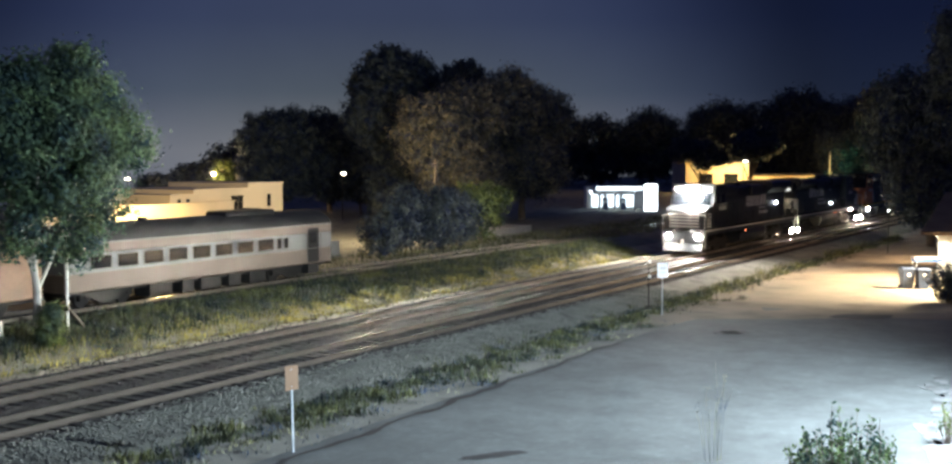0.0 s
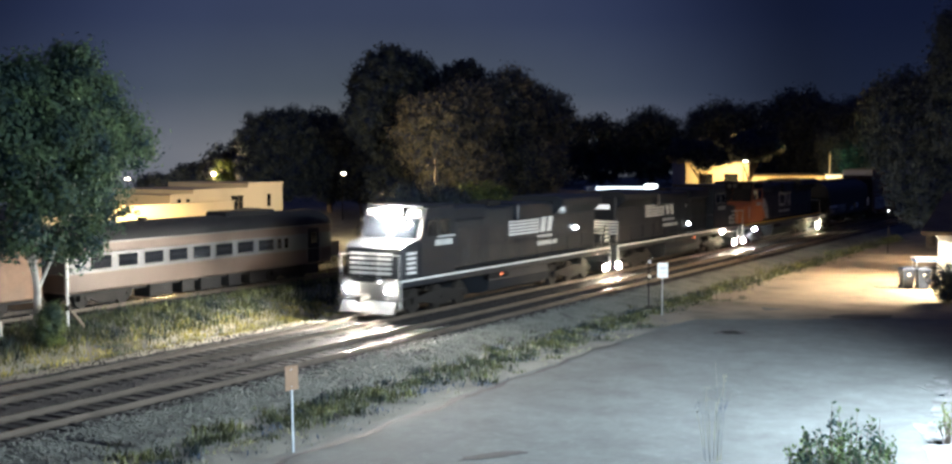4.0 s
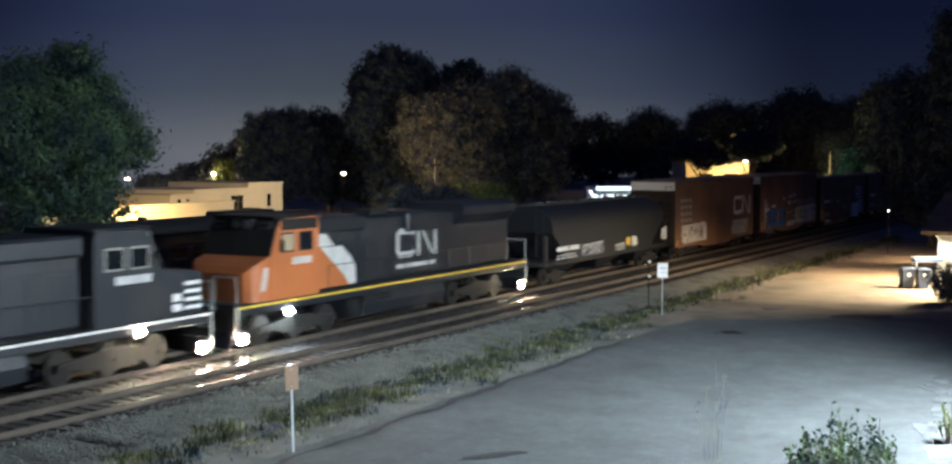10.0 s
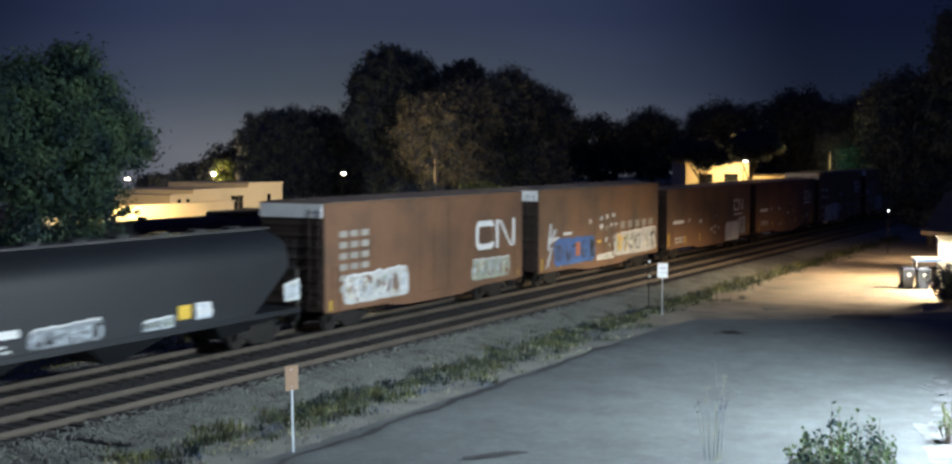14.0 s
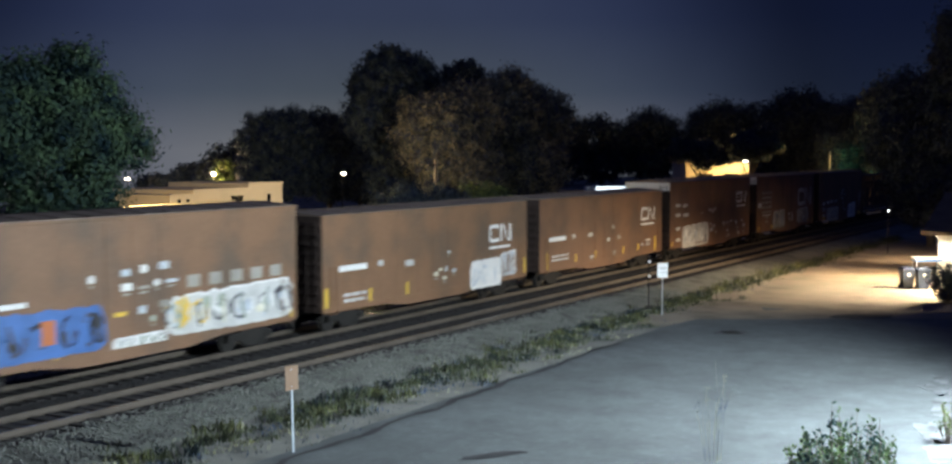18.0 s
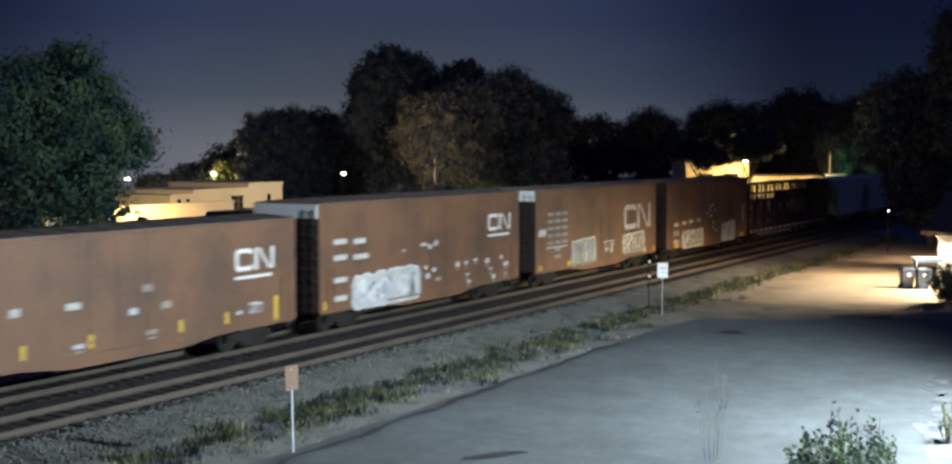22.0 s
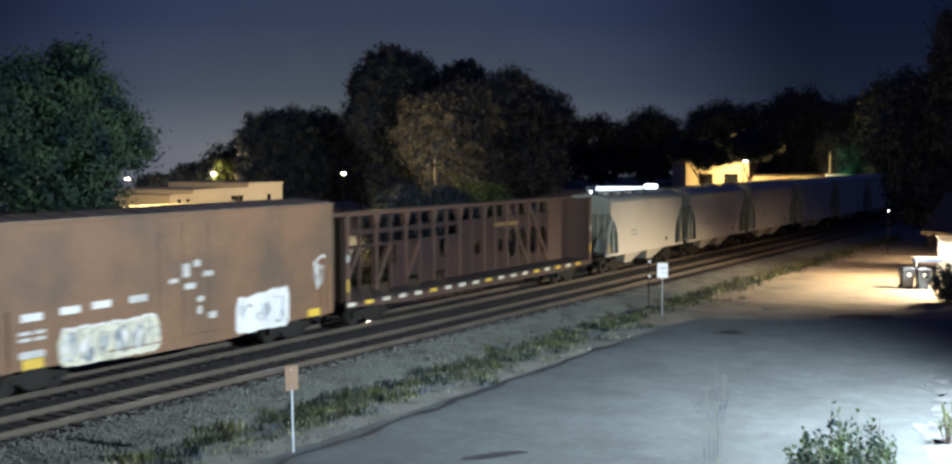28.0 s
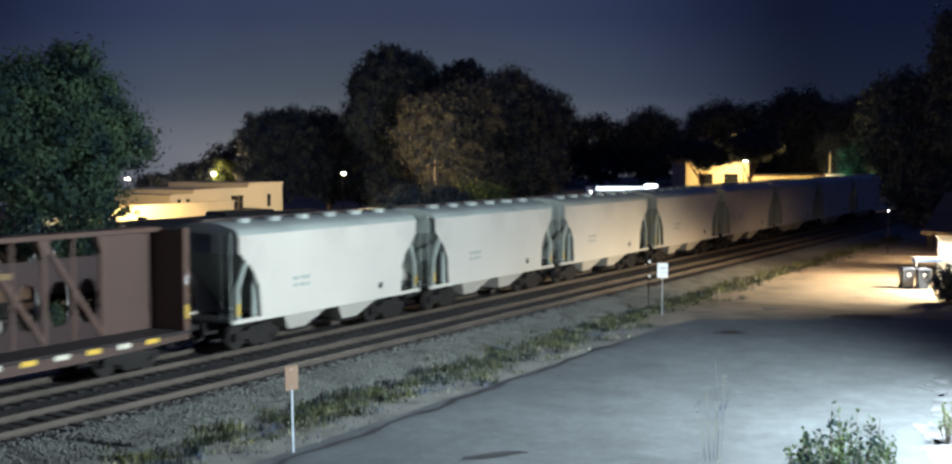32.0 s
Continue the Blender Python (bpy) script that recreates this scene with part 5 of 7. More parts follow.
def ribbon(pts, width, y, closed=False):
    """A flat painted stroke of uneven width along a line on the side."""
    n = len(pts)
    v, f = [], []
    for i, (px, pz) in enumerate(pts):
        a, b = (pts[i - 1], pts[(i + 1) % n]) if closed else (pts[max(0, i - 1)], pts[min(n - 1, i + 1)])
        dx, dz = b[0] - a[0], b[1] - a[1]
        k = math.hypot(dx, dz) or 1.0
        w = width * (0.75 + 0.25 * math.sin(i * 1.9)) * 0.5
        v += [(px - dz / k * w, y, pz + dx / k * w), (px + dz / k * w, y, pz - dx / k * w)]
    for i in range(n if closed else n - 1):
        m = (i + 1) % n
        f.append((2 * i, 2 * i + 1, 2 * m + 1, 2 * m))
    return Geo().add(v, f)


def tag_paint(parent, x0, x1, z0, z1, base, inks, seed, y=None, letters=6, line="grey_spray"):
    """Spray paint: an uneven patch, then letter-like outlines and fills over it."""
    r = random.Random(seed)
    y = face(x0, x1, y)
    w, h = x1 - x0, z1 - z0
    n = 34
    lean, tilt = r.uniform(-0.15, 0.2) * h, r.uniform(-0.04, 0.1)
    low, high = [], []
    for i in range(n + 1):
        u = i / n
        e = max(0.0, abs(2 * u - 1) - 0.9) * 2.2
        bump = abs(math.sin(u * letters * math.pi + seed)) * 0.03
        low.append((x0 + w * u, z0 + h * (0.04 + e * 0.6 + r.uniform(-0.02, 0.025))))
        high.append((x0 + w * u + lean * 0.3, z1 - h * (0.14 + e - bump + tilt * (0.5 - u) * 2 + r.uniform(-0.035, 0.035))))
    p = poly_decal("graffiti", low + high[::-1], base, parent, "sprayed graffiti lettering", y)
    lw = w / letters
    part("graffiti_outline", ribbon(high[1:-1], 0.05 + 0.02 * h, y - 0.006), "white" if base != "blue" else "blue", p)
    for i in range(letters):
        cx = x0 + lw * (i + 0.5)
        for k in range(6):
            ink = r.choice(inks)
            yy = y - 0.008 - 0.002 * k - 0.0007 * (i % 3)
            qx, qz = cx + r.uniform(-0.22, 0.22) * lw, z0 + h * r.uniform(0.22, 0.7)
            if k < 2:  # shaded fill
                rx, rz, a0 = lw * r.uniform(0.16, 0.34), h * r.uniform(0.1, 0.22), r.random()
                q = [(qx + rx * r.uniform(0.6, 1.2) * math.cos(a * 0.57 + a0), qz + rz * r.uniform(0.6, 1.2) * math.sin(a * 0.57 + a0)) for a in range(11)]
                poly_decal("graffiti_shape", q, ink, p, "", yy)
            elif k < 4:  # rounded letter outline
                rx, rz, a0 = lw * r.uniform(0.2, 0.42), h * r.uniform(0.16, 0.3), r.uniform(0, 6)
                m = r.choice((9, 11, 13))
                q = [(qx + rx * r.uniform(0.85, 1.15) * math.cos(a * 0.48 + a0), z0 + h * 0.46 + rz * r.uniform(0.85, 1.15) * math.sin(a * 0.48 + a0)) for a in range(m)]
                part("graffiti_stroke", ribbon(q, (0.09 if line == "ink" else 0.055) + 0.035 * h * r.random(), yy), line if k == 2 else ink, p)
            else:  # straight or bent bar
                s1 = r.uniform(-0.35, 0.35) * lw
                q = [(qx - s1 * 0.5, z0 + h * r.uniform(0.12, 0.25)), (qx + r.uniform(-0.1, 0.1) * lw, z0 + h * 0.45), (qx + s1 * 0.5, z0 + h * r.uniform(0.6, 0.82))]
                part("graffiti_stroke", ribbon(q, 0.05 + 0.07 * h * r.random(), yy), ink, p)
    return p


def stencil(parent, x0, z0, w, h, rows, material="grey_white", seed=0, y=None):
    r = random.Random(seed)
    for i in range(rows):
        z = z0 + h * i / rows
        u = x0
        while u < x0 + w - 0.1:
            q = min(r.uniform(0.25, 0.6), x0 + w - u)
            decal("stencil_bar", u, u + q, z, z + h / rows * 0.55, material, parent, y=y)
            u += q + 0.12


def coupler(parent, x, s, z=0.88):
    g = Geo().box(x, x + s * 0.55, -0.09, 0.09, z - 0.09, z + 0.09, 0.02)
    g.box(x + s * 0.5, x + s * 0.72, -0.16, 0.13, z - 0.16, z + 0.16, 0.04)
    part("coupler", g, "steel_dark", parent)
    part("brake_hose", Geo().tube([(x, -0.3, z - 0.1), (x + s * 0.2, -0.32, z - 0.4), (x + s * 0.55, -0.25, z - 0.45)], 0.025), "rubber", parent)


def ladder(parent, x, y, z0, z1, n, w=0.4, axis="x", material="brown", label=""):
    g = Geo()
    for i in range(n):
        z = z0 + (z1 - z0) * i / max(1, n - 1)
        if axis == "x":
            g.cyl((x, y, z), (x + w, y, z), 0.013, n=5)
        else:
            g.cyl((x, y, z), (x, y + w, z), 0.013, n=5)
    for k in (0, w):
        p, q = ((x + k, y), (x + k, y)) if axis == "x" else ((x, y + k), (x, y + k))
        g.box(p[0] - 0.02, p[0] + 0.02, p[1] - 0.012, p[1] + 0.012, z0 - 0.1, z1 + 0.1)
    return part("ladder", g, material, parent, label)


def boxcar(x, label, paint, top, L=15.9, white_end=False, front_yellow=True, ribs=13, door=(0.42, 0.63), door_paint=None):
    t = at(thing("boxcar", label, "freight car", pose(x, YM, 0), group="train cars"), x)
    z0 = 0.92
    for s in (-1, 1):
        g = Geo().box(0.03, L - 0.03, s * 1.44, s * 1.49, z0, top - 0.12)
        part("side_wall", g, paint, t)
        for i in range(ribs + 1):
            xx = 0.06 + (L - 0.12) * i / ribs
            if door[0] * L < xx < door[1] * L:
                continue
            part("side_post", Geo().box(xx - 0.05, xx + 0.05, s * 1.49, s * 1.497, z0 + 0.02, top - 0.14, 0.003), paint, t)
        part("side_sill", Geo().prism([(0.05, z0 + 0.02), (L - 0.05, z0 + 0.02), (L - 0.05, z0 - 0.1), (L * 0.75, z0 - 0.14), (L * 0.64, z0 - 0.34), (L * 0.36, z0 - 0.34), (L * 0.25, z0 - 0.14), (0.05, z0 - 0.1)], s * 1.43, s * 1.5), paint, t)
        d0, d1 = door[0] * L, door[1] * L
        d = part("door", Geo().box(d0, d1, s * 1.49, s * 1.515, z0 + 0.05, top - 0.25, 0.01), door_paint or paint, t, "large sliding door")
        rg = Geo()
        for k in range(5):
            zz = z0 + 0.35 + (top - z0 - 0.9) * k / 4
            rg.box(d0 + 0.06, d1 - 0.06, s * 1.515, s * 1.525, zz - 0.03, zz + 0.03)
        part("door_rib", rg, door_paint or paint, d)
        lk = Geo()
        for k in (0.32, 0.68):
            lk.cyl((d0 + (d1 - d0) * k, s * 1.545, z0 + 0.1), (d0 + (d1 - d0) * k, s * 1.545, top - 0.35), 0.01, n=6)
        part("lock_rod", lk, paint, d)
        part("door_track", Geo().box(d0 - 2.2, d1 + 0.1, s * 1.5, s * 1.54, z0 - 0.03, z0 + 0.03), paint, t)
        part("door_track", Geo().box(d0 - 2.2, d1 + 0.1, s * 1.5, s * 1.53, top - 0.24, top - 0.2), paint, t)
        part("top_rail", Geo().box(0, L, s * 1.42, s * 1.515, top - 0.18, top - 0.08, 0.015), paint, t)
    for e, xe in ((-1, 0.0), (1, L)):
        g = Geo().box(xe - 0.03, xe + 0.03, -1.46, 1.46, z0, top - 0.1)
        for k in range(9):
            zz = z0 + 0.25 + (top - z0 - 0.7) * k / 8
            part("end_rib", Geo().prism([(xe + e * 0.03, zz - 0.13), (xe + e * 0.085, zz), (xe + e * 0.03, zz + 0.13)], -1.38, 1.38), "end_shade", t)
        part("end_wall", g, "end_shade", t, "dark end wall with gap shade painted in")
        if white_end and e < 0:
            part("end_band", Geo().box(xe + e * 0.032, xe + e * 0.092, -1.46, 1.46, top - 0.62, top - 0.1), "white", t, "white painted band at the top of the end")
        coupler(t, xe, e)
        ladder(t, xe - e * 0.45 - (0.4 if e > 0 else 0.0), -1.535, z0 - 0.1, z0 + 1.5, 5, material=paint)
        ladder(t, xe + e * 0.11, -1.3, z0, top - 0.4, 9, 0.42, "y", material="end_shade")
        part("corner_step", Geo().tube([(xe - e * 0.1, -1.46, z0), (xe - e * 0.1, -1.46, 0.45), (xe - e * 0.5, -1.46, 0.45), (xe - e * 0.5, -1.46, z0)], 0.018), "steel_dark", t)
    rf = Geo().prism([(-1.5, top - 0.1), (-1.5, top - 0.06), (0, top + 0.06), (1.5, top - 0.06), (1.5, top - 0.1)], -0.04, L + 0.04, "x")
    for i in range(14):
        xx = L * (i + 0.5) / 14
        rf.prism([(-1.5, top - 0.06), (-1.5, top - 0.03), (0, top + 0.09), (1.5, top - 0.03), (1.5, top - 0.06)], xx - 0.04, xx + 0.04, "x")
    part("roof", rf, "dark_roof", t, "dusty ribbed metal roof")
    part("floor", Geo().box(0.05, L - 0.05, -1.43, 1.43, z0 - 0.05, z0 + 0.05), "steel_dark", t)
    part("centre_sill", Geo().box(-0.1, L + 0.1, -0.25, 0.25, 0.6, z0 - 0.05), "steel_dark", t)
    part("brake_tank", Geo().cyl((L * 0.42, -0.7, 0.62), (L * 0.5, -0.7, 0.62), 0.2, n=12), "steel_dark", t)
    part("brake_wheel", Geo().cyl((L + 0.1, 0.6, 2.6), (L + 0.14, 0.6, 2.6), 0.25, n=14), "steel_dark", t)
    for xx in (2.1, L - 2.1):
        truck_parts(t, xx, 0, 2, 1.75, 0.44)
    return t


def reflectors(t, xs, z0=0.9, h=0.38, w=0.12, m="yellow"):
    for q in xs:
        decal("reflector_strip", q, q + w, z0, z0 + h, m, t, "yellow reflective strip", y=-1.512)


OFF = {"lead": -157.6, "second": -135.2, "third": -112.6, "grey": -88.8, "A": -70.75, "B": -53.05, "C": -34.95, "D": -17.4, "E": 0.22, "F": 17.9, "G": 35.6, "H": 52.4, "I": 77.05}
TIMES = [(0, 253.4), (3, 225.7), (5.5, 202.7), (6.5, 193.54), (7.5, 184.03), (8.5, 174.65), (9.5, 165.68), (10.25, 158.9), (11, 151.55), (12, 142.55), (12.92, 134.3), (14.0, 124.8), (15.05, 115.9), (17.03, 98.3), (18.98, 80.7), (20.95, 62.8), (23.0, 45.0), (25.05, 27.45), (27.05, 10.4), (29.33, -7.0), (32.0, -28.2)]


def where(key, t=0.0):
    return OFF[key] + float(np.interp(t, [a for a, b in TIMES], [b for a, b in TIMES])) - 15.8


def dome(x, y, z, r_in, r, d):
    """A bulged lamp glass that faces forwards; with r_in an added ring round the tube."""
    rings = [[(x - d * math.sin(k * 0.314), y + q * math.cos(a * 0.3927), z + q * math.sin(a * 0.3927)) for a in range(16)] for k in range(6) for q in (max(r * math.cos(k * 0.314), r_in + 0.002),)]
    return Geo().loft(rings, caps=not r_in)


def engine(key, label, style, turned=False):
    """A six-axle road diesel: cab at x = 0 end, long hood behind."""
    t = thing("locomotive", label, "locomotive", pose(0, 0, 0), group="train cars")
    x = where(key)
    at(t, x + (22.0 if turned else 0.0))
    t["turned"] = turned
    L = 22.0
    dx = {"orange": 0.25, "second": 0.75}.get(style, 0.0)  # the cabs stand differently on their frames
    cn = style == "orange"
    body = "black"
    stripe = "yellow" if cn else "white"
    part("frame_sill", Geo().box(0.35, L - 0.35, -1.5, 1.5, 1.25, 1.58, 0.03), body, t)
    part("sill_stripe", Geo().box(0.4, L - 0.4, -1.506, 1.506, 1.5, 1.585), stripe, t, stripe + " stripe along the walkway edge")
    part("walkway", Geo().box(0.3, L - 0.3, -1.53, 1.53, 1.585, 1.64), "steel_dark", t)
    # long hood with its doors, grilles and radiator
    hood0, hood1 = 4.7 + dx, L - 1.2
    part("long_hood", Geo().box(hood0, hood1, -0.95, 0.95, 1.64, 4.25, 0.08), body, t)
    for s in (-1, 1):
        for i in range(9):
            xx = hood0 + 0.3 + i * 0.92
            part("hood_door", Geo().box(xx, xx + 0.84, s * 0.95, s * 0.975, 1.8, 3.3, 0.01), body, t)
        for i, (a, b) in enumerate(((hood0 + 0.2, hood0 + 3.0), (hood0 + 3.4, hood0 + 6.0), (hood1 - 4.9, hood1 - 0.4))):
            gr = Geo()
            for k in range(9):
                zz = 3.42 + k * 0.075
                gr.box(a, b, s * 0.95, s * 0.99, zz, zz + 0.045)
            part("grille", gr, "grille", t, "dusty louvred grille")
    part("radiator_wing", Geo().prism([(-1.45, 4.05), (-1.45, 4.4), (-1.2, 4.55), (1.2, 4.55), (1.45, 4.4), (1.45, 4.05), (0.95, 3.6), (-0.95, 3.6)], hood1 - 5.2, hood1 - 0.2, "x"), body, t, "flared radiator housing")
    part("exhaust_duct", Geo().box(hood0 + 5.0, hood0 + 6.2, -0.4, 0.4, 4.25, 4.5, 0.03), "steel_dark", t)
    part("roof_fan", Geo().cyl((hood0 + 2.2, 0, 4.25), (hood0 + 2.2, 0, 4.4), 0.55, n=16), "steel_dark", t)
    part("dynamic_brake_box", Geo().box(hood0 + 0.0, hood0 + 3.6, -1.15, 1.15, 3.75, 4.4, 0.1), body, t)
    part("air_filter_box", Geo().box(hood0 + 6.6, hood0 + 9.2, -1.2, 1.2, 3.5, 4.35, 0.1), body, t)
    # cab and nose
    cabm = "orange" if cn else body
    cab_poly = [(a + dx, b) for a, b in ((1.85, 1.64), (1.85, 3.1), (2.25, 4.1), (2.5, 4.45), (4.6, 4.5), (4.7, 4.3), (4.7, 1.64))]
    part("cab", Geo().prism(cab_poly, -1.5, 1.5), cabm, t)
    part("cab_roof", Geo().box(2.25 + dx, 4.75 + dx, -1.45, 1.45, 4.48, 4.58, 0.04), cabm if not cn else "steel_dark", t)
    if cn:
        part("roof_band", Geo().box(2.5 + dx, 4.6 + dx, -1.506, 1.506, 4.06, 4.46), "steel_dark", t, "dark band under the cab roof")
    n0 = 1.2 if cn else 0.5
    nose_rings = [[(n0 + a, -1.46 + k, z0), (n0 + a, 1.46 - k, z0), (n0 + a, 1.46 - k, z1), (n0 + a, -1.46 + k, z1)] for a, k, z0, z1 in ((-0.06, 0.42, 1.64, 2.62), (0.1, 0.12, 1.64, 2.86), (0.34, 0.0, 1.64, 3.0), (1.9 + dx - n0, 0.0, 1.64, 3.2))]
    part("nose", Geo().loft(nose_rings), cabm, t)
    for s in (-1, 1):
        for a, b in ((2.45, 3.25), (3.5, 4.3)):
            a, b = a + dx, b + dx
            w = part("cab_window", Geo().box(a, b, s * 1.5, s * 1.515, 3.28, 3.98, 0.01), "concrete" if style == "second" else "steel_dark", t)
            part("pane", Geo().box(a + 0.06, b - 0.06, s * 1.515, s * 1.522, 3.34, 3.92), "lit_glass" if cn and a < 3 else "glass", w)
        # dark panel puts shade onto the orange cab's sloping front
        if cn:
            part("windscreen_surround", Geo().prism([(1.84 + dx, 3.18), (1.8 + dx, 3.2), (2.22 + dx, 4.2), (2.5 + dx, 4.47), (2.53 + dx, 4.45), (2.27 + dx, 4.1)], s * 0.02, s * 1.48), "steel_dark", t, "dark panel painting the unlit cab front")
        ws = 0.045 if cn else 0.0
        part("windscreen", Geo().add([(1.9 + dx - ws, s * 0.15, 3.22), (1.9 + dx - ws, s * 1.3, 3.22), (2.23 + dx - ws, s * 1.3, 4.02), (2.23 + dx - ws, s * 0.15, 4.02), (1.87 + dx - ws, s * 0.15, 3.23), (1.87 + dx - ws, s * 1.3, 3.23), (2.2 + dx - ws, s * 1.3, 4.03), (2.2 + dx - ws, s * 0.15, 4.03)], [(0, 1, 2, 3), (7, 6, 5, 4), (0, 4, 5, 1), (1, 5, 6, 2), (2, 6, 7, 3), (3, 7, 4, 0)]), "glass", t)
        part("mirror", Geo().box(2.35 + dx, 2.4 + dx, s * 1.56, s * 1.7, 3.35, 3.75), "steel_dark", t)
    # lights
    hl = part("headlight_box", Geo().box(2.1 + dx, 2.55 + dx, -0.45, 0.45, 4.08, 4.46, 0.03), "steel_dark", t)
    for s in (-1, 1):
        if key == "lead":
            ring = lambda x, r: [(x, s * 0.21 + r * math.cos(a * 0.3927), 4.27 + r * math.sin(a * 0.3927)) for a in range(16)]
            part("headlight_reflector", Geo().loft([ring(2.09, 0.2), ring(2.0, 0.19), ring(2.0, 0.1), ring(2.09, 0.1)], caps=False), "glow_ring", hl, "glaring lamp reflector", True)
            # tube added to narrow the beam; the lens sits off-centre to spare the lot
            part("lamp_tube", Geo().loft([ring(2.085, 0.1), ring(1.54, 0.1), ring(1.54, 0.115), ring(2.085, 0.115)], caps=False), "rubber", hl)
            part("headlight", Geo().cyl((2.04, s * 0.21 - 0.04, 4.27), (2.05, s * 0.21 - 0.04, 4.27), 0.055, n=16), "headlight", hl, "glaring headlight lens")
            # glowing dome added to whiten the engine's front like lens glare
            part("glare_dome", dome(1.5, s * 0.21, 4.27, 0.1, 0.19, 0.1), "dome_glow", hl, "added glowing dome that whitens the engine front", True)
        else:
            part("headlight", Geo().cyl((2.1 + dx, s * 0.21, 4.27), (2.05 + dx, s * 0.21, 4.27), 0.15, n=16), "steel", hl, "unlit headlight lens")
        part("number_board", Geo().box(2.14 + dx, 2.2 + dx, s * 0.75, s * 1.3, 4.12, 4.38), "grille" if cn else "grey_white", t)
        part("number_bar", Geo().box(2.13 + dx, 2.14 + dx, s * 0.85, s * 1.2, 4.2, 4.3), "steel_dark", t)
    for s in (-1, 1):
        db = part("ditch_light_box", Geo().cyl((0.33, s * 1.0, 1.18), (0.55, s * 1.0, 1.18), 0.15, n=14), "steel_dark", t)
        part("ditch_light", dome(0.33, s * 1.0, 1.18, 0.0, 0.15, 0.14) if key == "lead" else Geo().cyl((0.335, s * 1.0, 1.18), (0.3, s * 1.0, 1.18), 0.125, n=16), "ditch" if key == "lead" else "steel", db, "glaring ditch light" if key == "lead" else "", key == "lead")
    near = 1 if turned else -1  # lamps are built only on the side that faces the camera
    for s in (near,):
        part("hood_light", Geo().box(8.85, 9.15, s * 0.975, s * 1.05, 2.08, 2.24, 0.02), "step_light", t) if key == "second" else (part("hood_light", Geo().box(18.1, 18.35, s * 0.975, s * 1.05, 2.74, 2.9, 0.02), "step_light", t) if key == "lead" else None)
        if key != "lead":
            gx, gz = (3.2, 1.12) if key == "third" else (3.6, 1.3)
            gl = part("ground_light_box", Geo().box(gx - 0.12, gx + 0.12, s * 1.34, s * 1.42, gz - 0.05, gz + 0.14, 0.02), "steel_dark", t)
            part("ground_light", Geo().cyl((gx, s * 1.42, gz + 0.04), (gx, s * 1.5, gz), 0.13, n=12), "ground_lamp" if key == "third" else "pilot_light", gl, "bright ground light")
    for xe, d in ((0.0, -1), (L, 1)):
        if key == "lead" and d < 0:
            continue
        for s in (near,):
            lx = xe - d * 0.7
            lb = part("pilot_light_box", Geo().box(lx - 0.2, lx + 0.2, s * 1.2, s * 1.36, 0.26, 0.62, 0.03), "steel_dark", t)
            part("pilot_light", Geo().cyl((lx, s * 1.36, 0.44), (lx, s * 1.42, 0.44), 0.17, n=14), "pilot_light", lb, "bright white step lamp")
    # front and rear gear
    for e, xe in ((-1, 0.0), (1, L)):
        i = 0.35 * -e
        part("pilot", Geo().box(xe + i - 0.06, xe + i + 0.06, -1.45, 1.45, 0.75, 1.58, 0.02), body, t)
        part("plow", Geo().prism([(xe + i, 0.75), (xe + i + e * 0.3, 0.2), (xe + i + e * 0.22, 0.15), (xe + i - e * 0.1, 0.75)], -1.35, 1.35), body, t)
        part("anticlimber", Geo().box(xe + i, xe + i + e * 0.3, -0.62, 0.62, 1.45, 1.62, 0.03), body, t)
        coupler(t, xe + i * 0.6, e)
        for s in (-1, 1):
            for k in range(4):
                part("step", Geo().box(xe + i, xe + i - e * 0.55, s * 1.2, s * 1.5, 0.42 + k * 0.34, 0.46 + k * 0.34), "steel_dark", t)
            part("step_edge", Geo().box(xe + i + e * 0.01, xe + i - e * 0.05, s * 1.47, s * 1.51, 0.4, 1.58), "grey_white", t)
            part("end_handrail", Geo().tube([(xe + i, s * 0.45, 1.64), (xe + i, s * 0.45, 2.6), (xe + i, s * 1.45, 2.6), (xe + i, s * 1.45, 1.2)], 0.022), "grey_white", t, "pale end handrail")
    for s in (-1, 1):
        hr = Geo().tube([(5.6, s * 1.47, 2.6), (L - 0.5, s * 1.47, 2.6)], 0.018)
        part("handrail", hr, "black" if not cn else "black", t)
        for k in range(10):
            xx = 5.6 + (L - 6.1) * k / 9
            part("stanchion", Geo().cyl((xx, s * 1.47, 1.64), (xx, s * 1.47, 2.6), 0.018, n=5), "black", t)
    # below the frame
    part("fuel_tank", Geo().prism([(-1.35, 0.45), (-1.45, 0.9), (-1.35, 1.25), (1.35, 1.25), (1.45, 0.9), (1.35, 0.45), (0.9, 0.3), (-0.9, 0.3)], 7.9, 14.1, "x"), body, t)
    part("air_reservoir", Geo().cyl((7.9, -1.3, 1.1), (9.8, -1.3, 1.1), 0.17, n=10), "steel_dark", t)
    for xx in (4.3, L - 4.3):
        truck_parts(t, xx, 0, 3, 1.95, 0.53)
    return t


def stripes_mark(t, x0, x1, z0, z1, y=-0.992, flip=False):
    """White speed stripes that end in two bold slanted blocks."""
    w = x1 - x0
    for k in range(5):
        z = z0 + (z1 - z0) * k / 5
        decal("logo_stripe", x0, x0 + w * 0.68, z, z + (z1 - z0) * 0.13, "white", t, y=y)
    for k in range(2):
        u = x0 + w * (0.7 + 0.155 * k)
        poly_decal("logo_block", [(u, z0), (u + w * 0.11, z0), (u + w * 0.15, z1), (u + w * 0.04, z1)], "white", t, y=y)


